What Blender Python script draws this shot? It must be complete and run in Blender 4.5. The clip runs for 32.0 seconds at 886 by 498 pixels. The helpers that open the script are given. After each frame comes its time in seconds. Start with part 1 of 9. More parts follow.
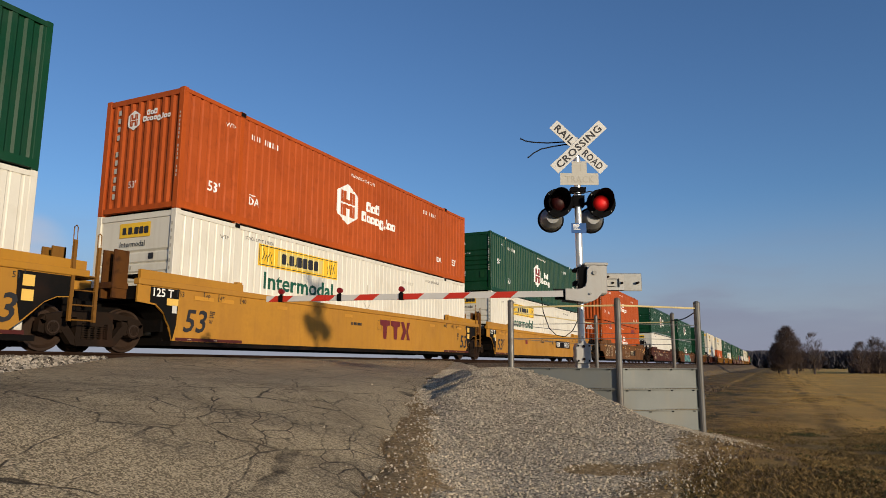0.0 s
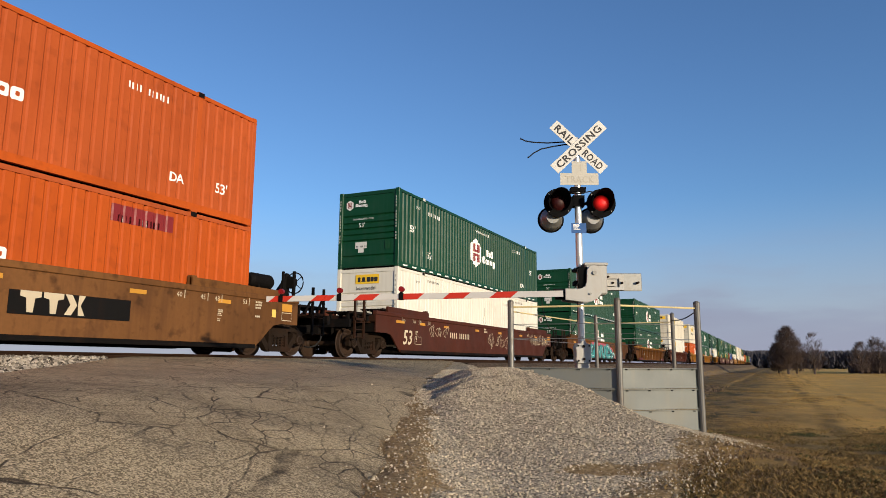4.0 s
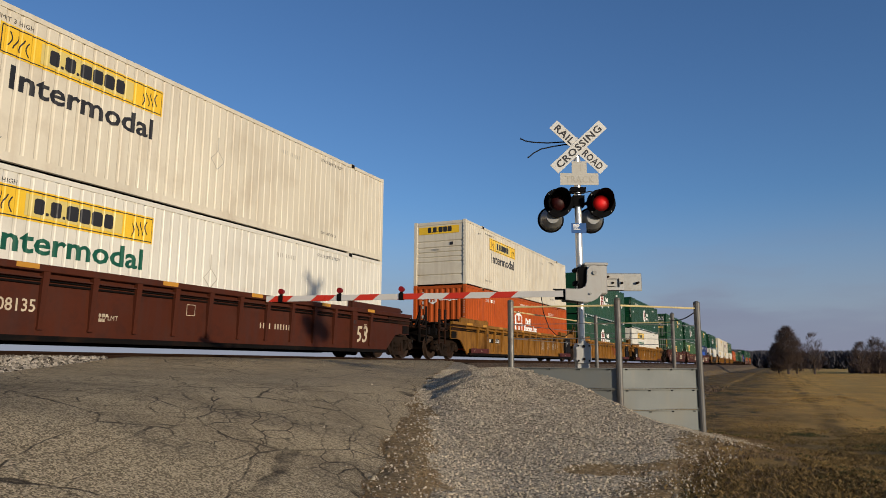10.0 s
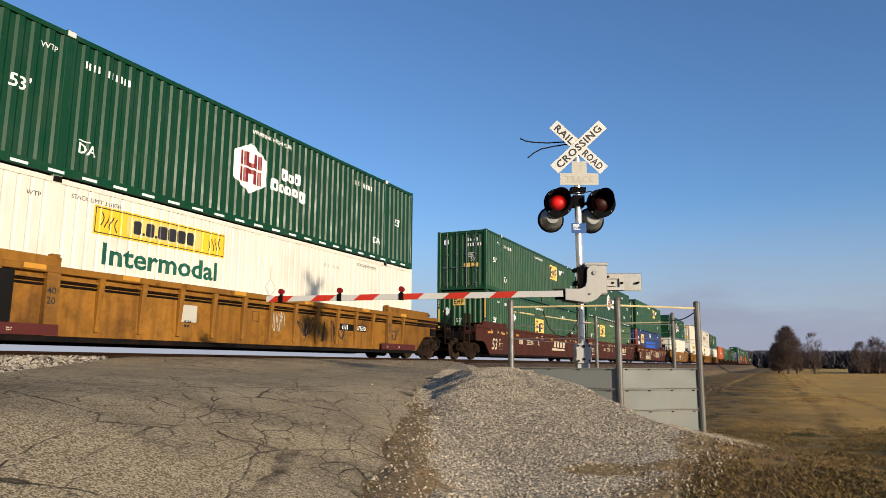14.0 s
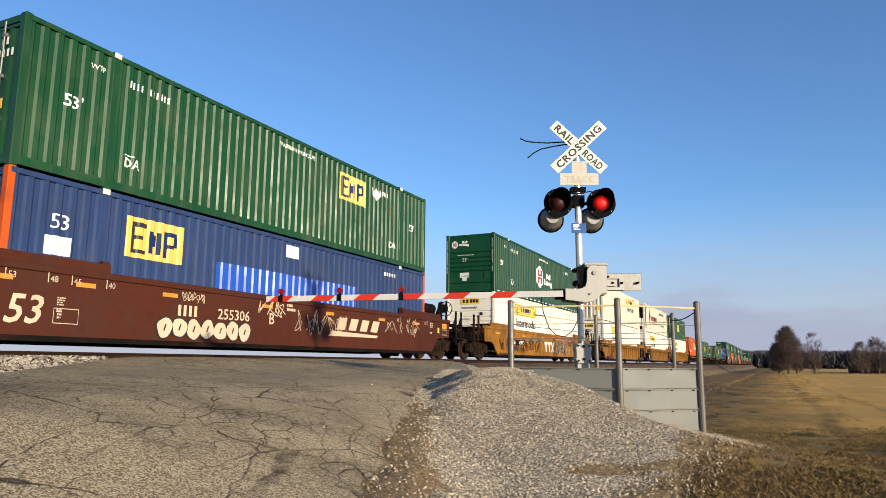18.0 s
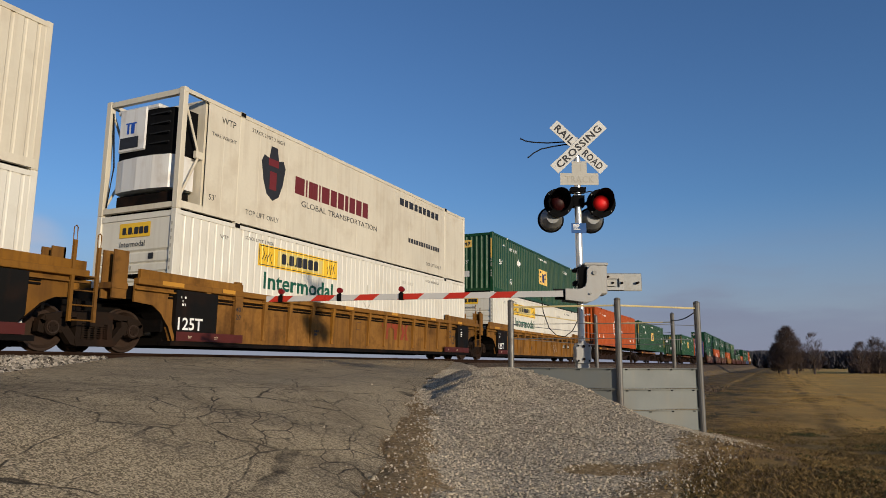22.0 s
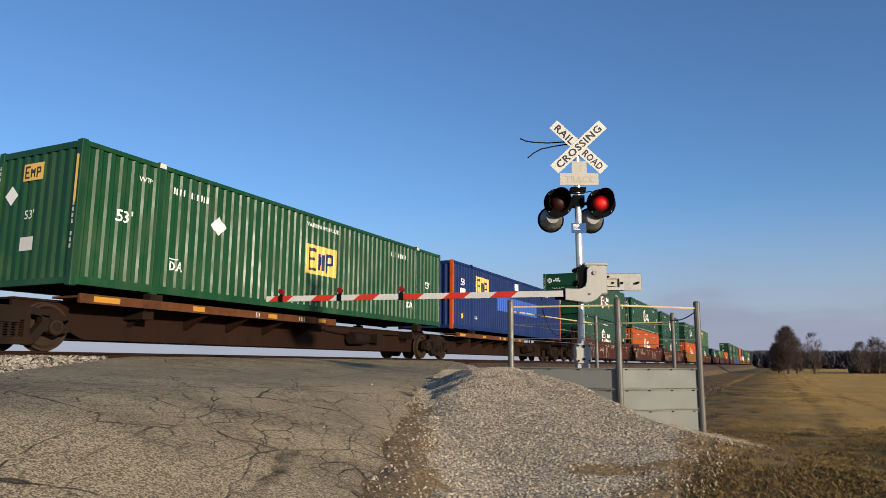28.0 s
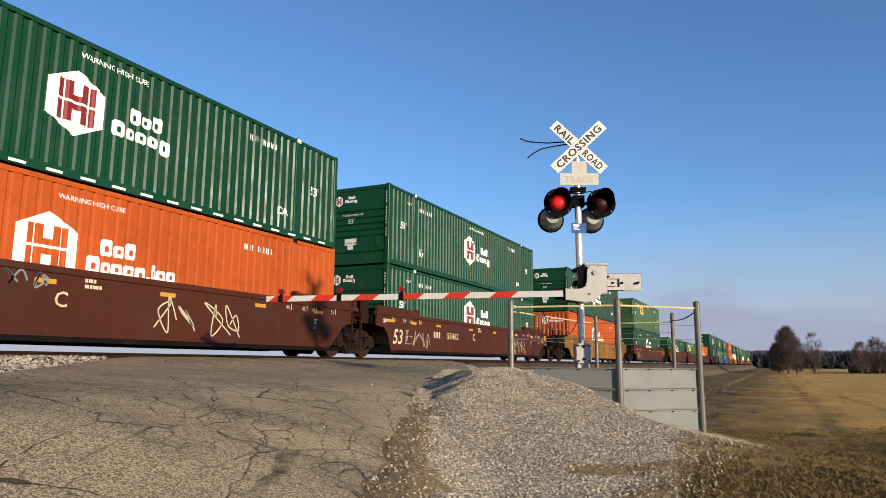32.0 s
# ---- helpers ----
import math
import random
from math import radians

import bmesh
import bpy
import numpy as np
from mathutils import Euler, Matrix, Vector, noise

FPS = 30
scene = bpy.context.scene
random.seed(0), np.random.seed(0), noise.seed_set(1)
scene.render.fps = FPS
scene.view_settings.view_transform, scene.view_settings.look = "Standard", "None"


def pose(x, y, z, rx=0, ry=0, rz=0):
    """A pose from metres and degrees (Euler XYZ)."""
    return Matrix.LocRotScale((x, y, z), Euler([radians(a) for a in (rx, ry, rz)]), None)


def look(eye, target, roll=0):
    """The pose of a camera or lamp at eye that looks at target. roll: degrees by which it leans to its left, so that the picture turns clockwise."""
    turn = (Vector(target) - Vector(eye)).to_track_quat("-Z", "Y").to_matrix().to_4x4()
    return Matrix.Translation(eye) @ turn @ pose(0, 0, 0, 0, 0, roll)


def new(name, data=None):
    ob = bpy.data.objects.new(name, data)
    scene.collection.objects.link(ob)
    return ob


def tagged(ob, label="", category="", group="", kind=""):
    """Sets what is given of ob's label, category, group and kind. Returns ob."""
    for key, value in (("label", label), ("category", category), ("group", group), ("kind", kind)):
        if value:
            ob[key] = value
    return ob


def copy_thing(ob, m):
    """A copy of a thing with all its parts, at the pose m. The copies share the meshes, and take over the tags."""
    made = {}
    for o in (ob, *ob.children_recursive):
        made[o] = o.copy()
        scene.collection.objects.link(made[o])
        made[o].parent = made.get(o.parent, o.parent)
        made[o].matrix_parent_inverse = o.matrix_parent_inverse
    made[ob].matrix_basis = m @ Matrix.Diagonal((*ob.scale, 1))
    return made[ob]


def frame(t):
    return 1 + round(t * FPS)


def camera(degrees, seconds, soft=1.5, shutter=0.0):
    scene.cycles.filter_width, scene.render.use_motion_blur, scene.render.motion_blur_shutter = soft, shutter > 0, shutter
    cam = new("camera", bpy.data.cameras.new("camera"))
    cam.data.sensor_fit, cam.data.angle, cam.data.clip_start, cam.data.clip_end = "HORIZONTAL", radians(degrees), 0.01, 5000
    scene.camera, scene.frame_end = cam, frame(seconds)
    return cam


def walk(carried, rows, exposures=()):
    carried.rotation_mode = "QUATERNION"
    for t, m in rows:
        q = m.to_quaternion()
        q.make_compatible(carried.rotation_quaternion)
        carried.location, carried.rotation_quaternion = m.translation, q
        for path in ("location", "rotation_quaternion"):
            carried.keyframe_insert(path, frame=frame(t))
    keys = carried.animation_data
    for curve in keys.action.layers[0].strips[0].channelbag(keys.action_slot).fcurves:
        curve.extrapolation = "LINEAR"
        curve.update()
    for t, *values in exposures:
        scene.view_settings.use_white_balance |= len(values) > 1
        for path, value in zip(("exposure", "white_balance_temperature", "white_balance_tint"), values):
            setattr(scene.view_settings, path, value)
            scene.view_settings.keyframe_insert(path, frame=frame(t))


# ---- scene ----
# The rails run along x, with their tops at z = 0 and the track's centre line at y = TRACK.
# The train comes out of the distance (+x) and passes towards -x.
TRACK = 13.256
SECONDS = 32.0
EYE = (0.0, 0.0, -0.173)
cam = camera(65.5, SECONDS, soft=0.6)
YAW, PITCH = radians(25.537), radians(9.413)
AHEAD = (math.cos(YAW) * math.cos(PITCH), math.sin(YAW) * math.cos(PITCH), math.sin(PITCH))
STAND = look(EYE, tuple(e + 10 * a for e, a in zip(EYE, AHEAD)), 0.366)
# the clip's own exposure drifts as bright and dark loads pass
EXPOSURES = [(t, 0.42 + e, 5800 if t > 26 else 5680 if t > 20.5 else 5720 if 9.5 < t < 12.5 else 5880, 12) for t, e in (
    (0.0, -0.42), (1.0, -0.39), (2.0, -0.22), (3.0, 0.00), (6.0, -0.18), (7.0, 0.20), (8.0, 0.20), (9.0, -0.05), (10.0, -0.53), (11.0, -0.42), (12.0, -0.30),
    (13.0, 0.16), (14.0, 0.02), (17.0, 0.28), (18.0, 0.31), (19.0, 0.13), (20.0, -0.25), (21.0, -0.50), (22.0, -0.55), (23.0, -0.43), (24.0, -0.20), (25.0, 0.15),
    (27.5, -0.08), (29.0, 0.04), (32.0, 0.15))]
walk(cam, [(0.0, STAND), (SECONDS, STAND)], EXPOSURES)

# ---- light: a low winter sun from behind, a clear sky ----
CLOUD = (0.537, 0.833, 0.130)
SUN_WAY = Vector((4.65, 8.9, -1.72)).normalized()
world = bpy.data.worlds.new("sky")
scene.world = world
world.use_nodes = True
wn = world.node_tree.nodes
sky = wn.new("ShaderNodeTexSky")
sky.sky_type, sky.sun_disc = "NISHITA", False
sky.sun_elevation = math.asin(-SUN_WAY.z)
sky.sun_rotation = math.atan2(-SUN_WAY.x, -SUN_WAY.y)
sky.air_density, sky.dust_density, sky.ozone_density = 1.0, 0.3, 3.6
wn["Background"].inputs["Strength"].default_value = 0.126
wl = world.node_tree.links
where = wn.new("ShaderNodeTexCoord")
split = wn.new("ShaderNodeSeparateXYZ")
wl.new(where.outputs["Generated"], split.inputs[0])
low = wn.new("ShaderNodeMapRange")
low.interpolation_type = "SMOOTHSTEP"
for i, v in enumerate((0.24, 0.0, 0.0, 0.90)):
    low.inputs[i + 1].default_value = v
wl.new(split.outputs["Z"], low.inputs[0])
# thin haze and faint low cloud towards the horizon
haze = wn.new("ShaderNodeMix")
haze.data_type = "RGBA"
haze.inputs[7].default_value = (2.45, 2.45, 2.8, 1)
wl.new(low.outputs[0], haze.inputs[0])
deep = wn.new("ShaderNodeHueSaturation")
deep.inputs["Hue"].default_value, deep.inputs["Saturation"].default_value = 0.503, 0.99
wl.new(sky.outputs["Color"], deep.inputs["Color"])
wl.new(deep.outputs["Color"], haze.inputs[6])
flat_map = wn.new("ShaderNodeMapping")
flat_map.inputs["Scale"].default_value = (3.0, 3.0, 14.0)
wl.new(where.outputs["Generated"], flat_map.inputs["Vector"])
puff = wn.new("ShaderNodeTexNoise")
puff.inputs["Scale"].default_value, puff.inputs["Detail"].default_value = 1.6, 6
wl.new(flat_map.outputs["Vector"], puff.inputs["Vector"])
thick = wn.new("ShaderNodeMapRange")
for i, v in enumerate((0.52, 0.75, 0.0, 0.55)):
    thick.inputs[i + 1].default_value = v
wl.new(puff.outputs["Fac"], thick.inputs[0])
faint = wn.new("ShaderNodeMath")
faint.operation = "MULTIPLY"
wl.new(thick.outputs[0], faint.inputs[0])
wl.new(low.outputs[0], faint.inputs[1])
cloud = wn.new("ShaderNodeMix")
cloud.data_type = "RGBA"
cloud.inputs[7].default_value = (2.1, 1.95, 2.2, 1)
wl.new(faint.outputs[0], cloud.inputs[0])
wl.new(haze.outputs[2], cloud.inputs[6])
# one small pale cloud low over the fields
aim = wn.new("ShaderNodeVectorMath")
aim.operation = "DOT_PRODUCT"
wl.new(where.outputs["Generated"], aim.inputs[0])
aim.inputs[1].default_value = CLOUD
near_cloud = wn.new("ShaderNodeMapRange")
near_cloud.interpolation_type = "SMOOTHSTEP"
for i, v in enumerate((0.9978, 0.9996, 0.0, 1.0)):
    near_cloud.inputs[i + 1].default_value = v
wl.new(aim.outputs["Value"], near_cloud.inputs[0])
torn = wn.new("ShaderNodeMath")
torn.operation = "MULTIPLY"
puffs = wn.new("ShaderNodeMapRange")
for i, v in enumerate((0.35, 0.62, 0.2, 0.9)):
    puffs.inputs[i + 1].default_value = v
wl.new(puff.outputs["Fac"], puffs.inputs[0])
wl.new(near_cloud.outputs[0], torn.inputs[0])
wl.new(puffs.outputs[0], torn.inputs[1])
white = wn.new("ShaderNodeMix")
white.data_type = "RGBA"
white.inputs[7].default_value = (4.4, 4.1, 4.1, 1)
wl.new(torn.outputs[0], white.inputs[0])
wl.new(cloud.outputs[2], white.inputs[6])
# a grey bank of cloud low along the track's far end
BANK = (0.998, -0.034, 0.050)
along = wn.new("ShaderNodeVectorMath")
along.operation = "DOT_PRODUCT"
wl.new(where.outputs["Generated"], along.inputs[0])
along.inputs[1].default_value = BANK
wide = wn.new("ShaderNodeMapRange")
wide.interpolation_type = "SMOOTHSTEP"
for i, v in enumerate((0.955, 0.99, 0.0, 0.45)):
    wide.inputs[i + 1].default_value = v
wl.new(along.outputs["Value"], wide.inputs[0])
uneven = wn.new("ShaderNodeMath")
uneven.operation = "MULTIPLY_ADD"
wl.new(puff.outputs["Fac"], uneven.inputs[0])
uneven.inputs[1].default_value = -0.12
wl.new(split.outputs["Z"], uneven.inputs[2])
under = wn.new("ShaderNodeMapRange")
under.interpolation_type = "SMOOTHSTEP"
for i, v in enumerate((0.022, -0.012, 0.0, 1.0)):
    under.inputs[i + 1].default_value = v
wl.new(uneven.outputs[0], under.inputs[0])
both = wn.new("ShaderNodeMath")
both.operation = "MULTIPLY"
wl.new(wide.outputs[0], both.inputs[0])
wl.new(under.outputs[0], both.inputs[1])
grey = wn.new("ShaderNodeMix")
grey.data_type = "RGBA"
grey.inputs[7].default_value = (1.80, 1.82, 2.35, 1)
wl.new(both.outputs[0], grey.inputs[0])
wl.new(white.outputs[2], grey.inputs[6])
wl.new(grey.outputs[2], wn["Background"].inputs["Color"])
sun = new("sun", bpy.data.lights.new("sun", "SUN"))
sun.data.energy, sun.data.angle, sun.data.color = 4.3, radians(1.8), (1.0, 0.80, 0.52)
sun.matrix_world = look((0, 0, 30), tuple(Vector((0, 0, 30)) + SUN_WAY))
# ---- materials ----
def mat(name, color, rough=0.6, metal=0.0, vary=0.15, scale=6.0, grime=None, grime_amount=0.0, bump=0.0, bump_scale=120.0,
        streak=0.0, shift=0.0, wear=0.0, stretch=(1, 1, 1), gloss=0.3):
    """Paint or bare stuff: broad stains, fine grain, vertical streaks of grime and a fine relief, in the thing's own space."""
    m = bpy.data.materials.new(name)
    m.use_nodes = True
    nt = m.node_tree
    n, l = nt.nodes, nt.links
    b = n["Principled BSDF"]
    b.inputs["Roughness"].default_value, b.inputs["Metallic"].default_value = rough, metal
    b.inputs["Specular IOR Level"].default_value = gloss
    tc = n.new("ShaderNodeTexCoord")
    mp = n.new("ShaderNodeMapping")
    mp.inputs["Scale"].default_value = stretch
    l.new(tc.outputs["Object"], mp.inputs["Vector"])

    def noise_at(sc, detail=4.0, vec=None):
        t = n.new("ShaderNodeTexNoise")
        t.inputs["Scale"].default_value, t.inputs["Detail"].default_value = sc, detail
        l.new(vec or mp.outputs["Vector"], t.inputs["Vector"])
        return t.outputs["Fac"]

    def mix(fac, a, c, kind="MIX"):
        x = n.new("ShaderNodeMix")
        x.data_type, x.blend_type = "RGBA", kind
        for sock, v in ((x.inputs[0], fac), (x.inputs[6], a), (x.inputs[7], c)):
            if isinstance(v, (int, float)):
                sock.default_value = v
            elif isinstance(v, (tuple, list)):
                sock.default_value = (*v[:3], 1)
            else:
                l.new(v, sock)
        return x.outputs[2]

    def ramp(v, lo, hi, out_lo=0.0, out_hi=1.0):
        r = n.new("ShaderNodeMapRange")
        r.inputs[1].default_value, r.inputs[2].default_value = lo, hi
        r.inputs[3].default_value, r.inputs[4].default_value = out_lo, out_hi
        l.new(v, r.inputs[0])
        return r.outputs[0]

    dark = tuple(c * (1 - vary) for c in color)
    light = tuple(min(1, c * (1 + vary)) for c in color)
    col = mix(ramp(noise_at(scale * 0.2), 0.3, 0.7), dark, light)
    col = mix(ramp(noise_at(scale * 8, 2.0), 0.3, 0.75, 0.0, 0.35), col, dark)
    if shift:
        oi = n.new("ShaderNodeObjectInfo")
        h = n.new("ShaderNodeHueSaturation")
        l.new(ramp(oi.outputs["Random"], 0, 1, 1 - shift, 1 + shift), h.inputs["Value"])
        l.new(ramp(oi.outputs["Random"], 0, 1, 1 - shift * 0.6, 1.0), h.inputs["Saturation"])
        l.new(col, h.inputs["Color"])
        col = h.outputs["Color"]
    if grime:
        if streak:
            sm = n.new("ShaderNodeMapping")
            sm.inputs["Scale"].default_value = (5.0, 5.0, 0.35)
            l.new(tc.outputs["Object"], sm.inputs["Vector"])
            col = mix(ramp(noise_at(1.2, 5.0, sm.outputs["Vector"]), 0.62 - 0.2 * streak, 0.8, 0.0, grime_amount), col, grime)
        col = mix(ramp(noise_at(scale * 0.5, 6.0), 0.52, 0.72, 0.0, grime_amount), col, grime)
        col = mix(ramp(noise_at(scale * 2.2, 9.0), 0.55, 0.68, 0.0, grime_amount * wear), col, tuple(c * 0.45 for c in grime))
    l.new(col, b.inputs["Base Color"])
    l.new(ramp(noise_at(scale, 3.0), 0.3, 0.7, max(0.05, rough - 0.08), min(1, rough + 0.1)), b.inputs["Roughness"])
    if bump:
        bp = n.new("ShaderNodeBump")
        bp.inputs["Strength"].default_value, bp.inputs["Distance"].default_value = bump, 0.02
        l.new(noise_at(bump_scale, 3.0), bp.inputs["Height"])
        l.new(bp.outputs["Normal"], b.inputs["Normal"])
    return m


RUST = (0.034, 0.016, 0.009)
SOOT = (0.03, 0.024, 0.02)
M = {
    "green": mat("green_paint", (0.0038, 0.044, 0.015), 0.40, vary=0.12, scale=2, grime=(0.03, 0.06, 0.04), grime_amount=0.35, streak=0.4, shift=0.06, gloss=0.28),
    "pan_green": mat("faded_green_paint", (0.008, 0.054, 0.0165), 0.40, vary=0.15, scale=2, grime=(0.07, 0.10, 0.05), grime_amount=0.4, streak=0.5, shift=0.08, gloss=0.28),
    "pale_green": mat("yellowed_green_paint", (0.032, 0.086, 0.026), 0.44, vary=0.15, scale=2, grime=(0.08, 0.09, 0.04), grime_amount=0.5, streak=0.5, gloss=0.3),
    "orange": mat("orange_paint", (0.40, 0.072, 0.006), 0.62, vary=0.12, scale=2, grime=(0.26, 0.045, 0.008), grime_amount=0.4, streak=0.5, shift=0.06, wear=0.5, gloss=0.12),
    "blue": mat("blue_paint", (0.022, 0.045, 0.13), 0.6, vary=0.15, scale=2, grime=(0.06, 0.07, 0.12), grime_amount=0.5, streak=0.6, shift=0.05, wear=0.5, gloss=0.12),
    "deep_blue": mat("deep_blue_paint", (0.011, 0.027, 0.115), 0.5, vary=0.15, scale=2, grime=(0.03, 0.04, 0.08), grime_amount=0.4, streak=0.6, wear=0.5, gloss=0.08),
    "fresh_blue": mat("fresh_blue_paint", (0.02, 0.08, 0.42), 0.35, vary=0.08, scale=2),
    "blue_end": mat("orange_end_frame", (0.5, 0.085, 0.012), 0.55, vary=0.12, scale=3, grime=RUST, grime_amount=0.4, streak=0.4, gloss=0.15),
    "white": mat("white_paint", (0.68, 0.65, 0.56), 0.42, vary=0.06, scale=2, grime=(0.42, 0.36, 0.27), grime_amount=0.3, streak=0.5, shift=0.03),
    "old_white": mat("aged_white_paint", (0.64, 0.585, 0.46), 0.45, vary=0.08, scale=2, grime=(0.40, 0.32, 0.22), grime_amount=0.4, streak=0.6, shift=0.03),
    "decal_white": mat("white_lettering", (0.80, 0.79, 0.75), 0.45, vary=0.05, scale=8),
    "decal_cream": mat("cream_lettering", (0.52, 0.44, 0.31), 0.55, vary=0.12, scale=8),
    "faded_red": mat("faded_red_lettering", (0.24, 0.045, 0.016), 0.6, vary=0.2, scale=6),
    "teal_grey": mat("blue_grey_spray_paint", (0.2, 0.21, 0.205), 0.5, vary=0.15, scale=6),
    "strip_maroon": mat("dark_maroon_stripe", (0.07, 0.013, 0.010), 0.6, vary=0.2, scale=4),
    "car_chord": mat("yellow_chord_paint", (0.215, 0.096, 0.011), 0.55, vary=0.2, scale=1.5, grime=(0.09, 0.04, 0.012), grime_amount=0.6, streak=0.4, shift=0.08, wear=0.9, gloss=0.15),
    "end_brown": mat("dark_brown_end_paint", (0.026, 0.0115, 0.006), 0.65, vary=0.25, scale=3, grime=(0.015, 0.010, 0.008), grime_amount=0.6, streak=0.5, gloss=0.1),
    "decal_black": mat("black_lettering", (0.025, 0.025, 0.028), 0.5, vary=0.1, scale=8),
    "decal_green": mat("dark_green_lettering", (0.012, 0.09, 0.055), 0.45, vary=0.1, scale=8),
    "decal_yellow": mat("yellow_sign_film", (0.80, 0.50, 0.02), 0.4, vary=0.08, scale=4),
    "pale_yellow": mat("pale_yellow_sign_film", (0.62, 0.50, 0.16), 0.4, vary=0.06, scale=4),
    "decal_gold": mat("gold_lettering", (0.75, 0.48, 0.10), 0.45, vary=0.1, scale=4),
    "decal_red": mat("red_lettering", (0.19, 0.018, 0.018), 0.45, vary=0.1, scale=6),
    "decal_maroon": mat("maroon_lettering", (0.14, 0.02, 0.02), 0.45, vary=0.1, scale=6),
    "car_yellow": mat("yellow_car_paint", (0.41, 0.195, 0.016), 0.55, vary=0.12, scale=1.5, grime=(0.31, 0.145, 0.03), grime_amount=0.5, streak=0.7, shift=0.05, wear=0.2, gloss=0.2),
    "car_dirty": mat("weathered_yellow_car_paint", (0.232, 0.104, 0.0120), 0.6, vary=0.3, scale=1.5, grime=(0.050, 0.023, 0.011), grime_amount=0.66, streak=0.8, shift=0.1, wear=0.5, gloss=0.12),
    "car_rust": mat("rusted_yellow_car_paint", (0.105, 0.042, 0.009), 0.62, vary=0.35, scale=1.5, grime=(0.05, 0.02, 0.01), grime_amount=0.8, streak=0.8, wear=0.9, gloss=0.12),
    "car_brown": mat("rust_brown_car_paint", (0.150, 0.062, 0.0145), 0.62, vary=0.25, scale=1.5, grime=(0.058, 0.026, 0.012), grime_amount=0.6, streak=0.7, shift=0.1, wear=0.9, gloss=0.12),
    "platform_brown": mat("rust_brown_platform_paint", (0.1, 0.036, 0.012), 0.62, vary=0.25, scale=1.5, grime=(0.04, 0.02, 0.012), grime_amount=0.6, streak=0.7, shift=0.1, wear=0.9, gloss=0.12),
    "car_maroon": mat("maroon_car_paint", (0.060, 0.0152, 0.0065), 0.6, vary=0.15, scale=1.5, grime=(0.05, 0.025, 0.02), grime_amount=0.55, streak=0.6, shift=0.08, wear=0.5, gloss=0.15),
    "spine_brown": mat("dark_brown_spine_paint", (0.022, 0.011, 0.007), 0.65, vary=0.25, scale=1.5, grime=(0.02, 0.012, 0.009), grime_amount=0.6, streak=0.5, wear=0.5, gloss=0.08),
    "car_blue": mat("blue_car_paint", (0.03, 0.06, 0.16), 0.55, vary=0.15, scale=1.5, grime=SOOT, grime_amount=0.5, streak=0.6),
    "black": mat("black_car_paint", (0.008, 0.0075, 0.007), 0.6, vary=0.2, scale=3, grime=RUST, grime_amount=0.3, streak=0.4, gloss=0.08),
    "soot": mat("sooty_steel", (0.006, 0.005, 0.0045), 0.75, vary=0.25, scale=4, grime=RUST, grime_amount=0.5, bump=0.2, gloss=0.08),
    "truck": mat("rusty_cast_steel", (0.017, 0.011, 0.0075), 0.75, vary=0.25, scale=5, grime=RUST, grime_amount=0.6, bump=0.25, gloss=0.08),
    "wheel": mat("brown_wheel_steel", (0.036, 0.020, 0.012), 0.65, 0.1, vary=0.2, scale=6, grime=SOOT, grime_amount=0.5),
    "tread": mat("bright_wheel_tread", (0.45, 0.42, 0.40), 0.3, 1.0, vary=0.1, scale=6),
    "rail": mat("rusty_rail_steel", (0.03, 0.016, 0.010), 0.8, 0.3, vary=0.2, scale=5, grime=SOOT, grime_amount=0.4, gloss=0.1),
    "reflector": mat("yellow_reflective_strip", (0.5, 0.24, 0.025), 0.5, vary=0.1, scale=8),
    "stencil_red": mat("dark_red_stripe", (0.26, 0.025, 0.015), 0.5, vary=0.15, scale=6),
    "galv": mat("galvanised_steel", (0.22, 0.22, 0.21), 0.45, 0.6, vary=0.15, scale=5, grime=(0.25, 0.22, 0.18), grime_amount=0.35),
    "post": mat("weathered_galvanised_pipe", (0.15, 0.145, 0.135), 0.5, 0.5, vary=0.2, scale=6, grime=(0.12, 0.09, 0.06), grime_amount=0.5, streak=0.5),
    "panel": mat("pale_grey_steel_panel", (0.17, 0.18, 0.172), 0.6, 0.3, vary=0.08, scale=3, grime=(0.25, 0.22, 0.16), grime_amount=0.3, streak=0.3, gloss=0.15),
    "alu": mat("silver_mast_paint", (0.62, 0.62, 0.60), 0.35, 0.6, vary=0.1, scale=5),
    "box_grey": mat("pale_grey_case_paint", (0.36, 0.355, 0.335), 0.45, 0.1, vary=0.08, scale=4, grime=(0.3, 0.25, 0.18), grime_amount=0.3, streak=0.4),
    "arm_white": mat("white_arm_sheeting", (0.52, 0.51, 0.49), 0.4, vary=0.05, scale=5, grime=(0.4, 0.36, 0.3), grime_amount=0.25),
    "arm_red": mat("red_arm_sheeting", (0.46, 0.03, 0.013), 0.35, vary=0.08, scale=5),
    "sign_white": mat("white_sign_sheeting", (0.60, 0.59, 0.55), 0.4, vary=0.05, scale=4, grime=(0.45, 0.40, 0.3), grime_amount=0.2, streak=0.3),
    "sign_faded": mat("faded_sign_paint", (0.46, 0.44, 0.38), 0.5, vary=0.08, scale=4),
    "faded_ink": mat("faded_sign_lettering", (0.40, 0.375, 0.31), 0.5, vary=0.1, scale=4),
    "sign_blue": mat("blue_sign_sheeting", (0.022, 0.085, 0.26), 0.4, vary=0.08, scale=6),
    "lamp_black": mat("matt_black_lamp_paint", (0.004, 0.004, 0.0045), 0.85, vary=0.2, scale=8, gloss=0.08),
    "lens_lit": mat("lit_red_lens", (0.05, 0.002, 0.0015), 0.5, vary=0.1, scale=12),
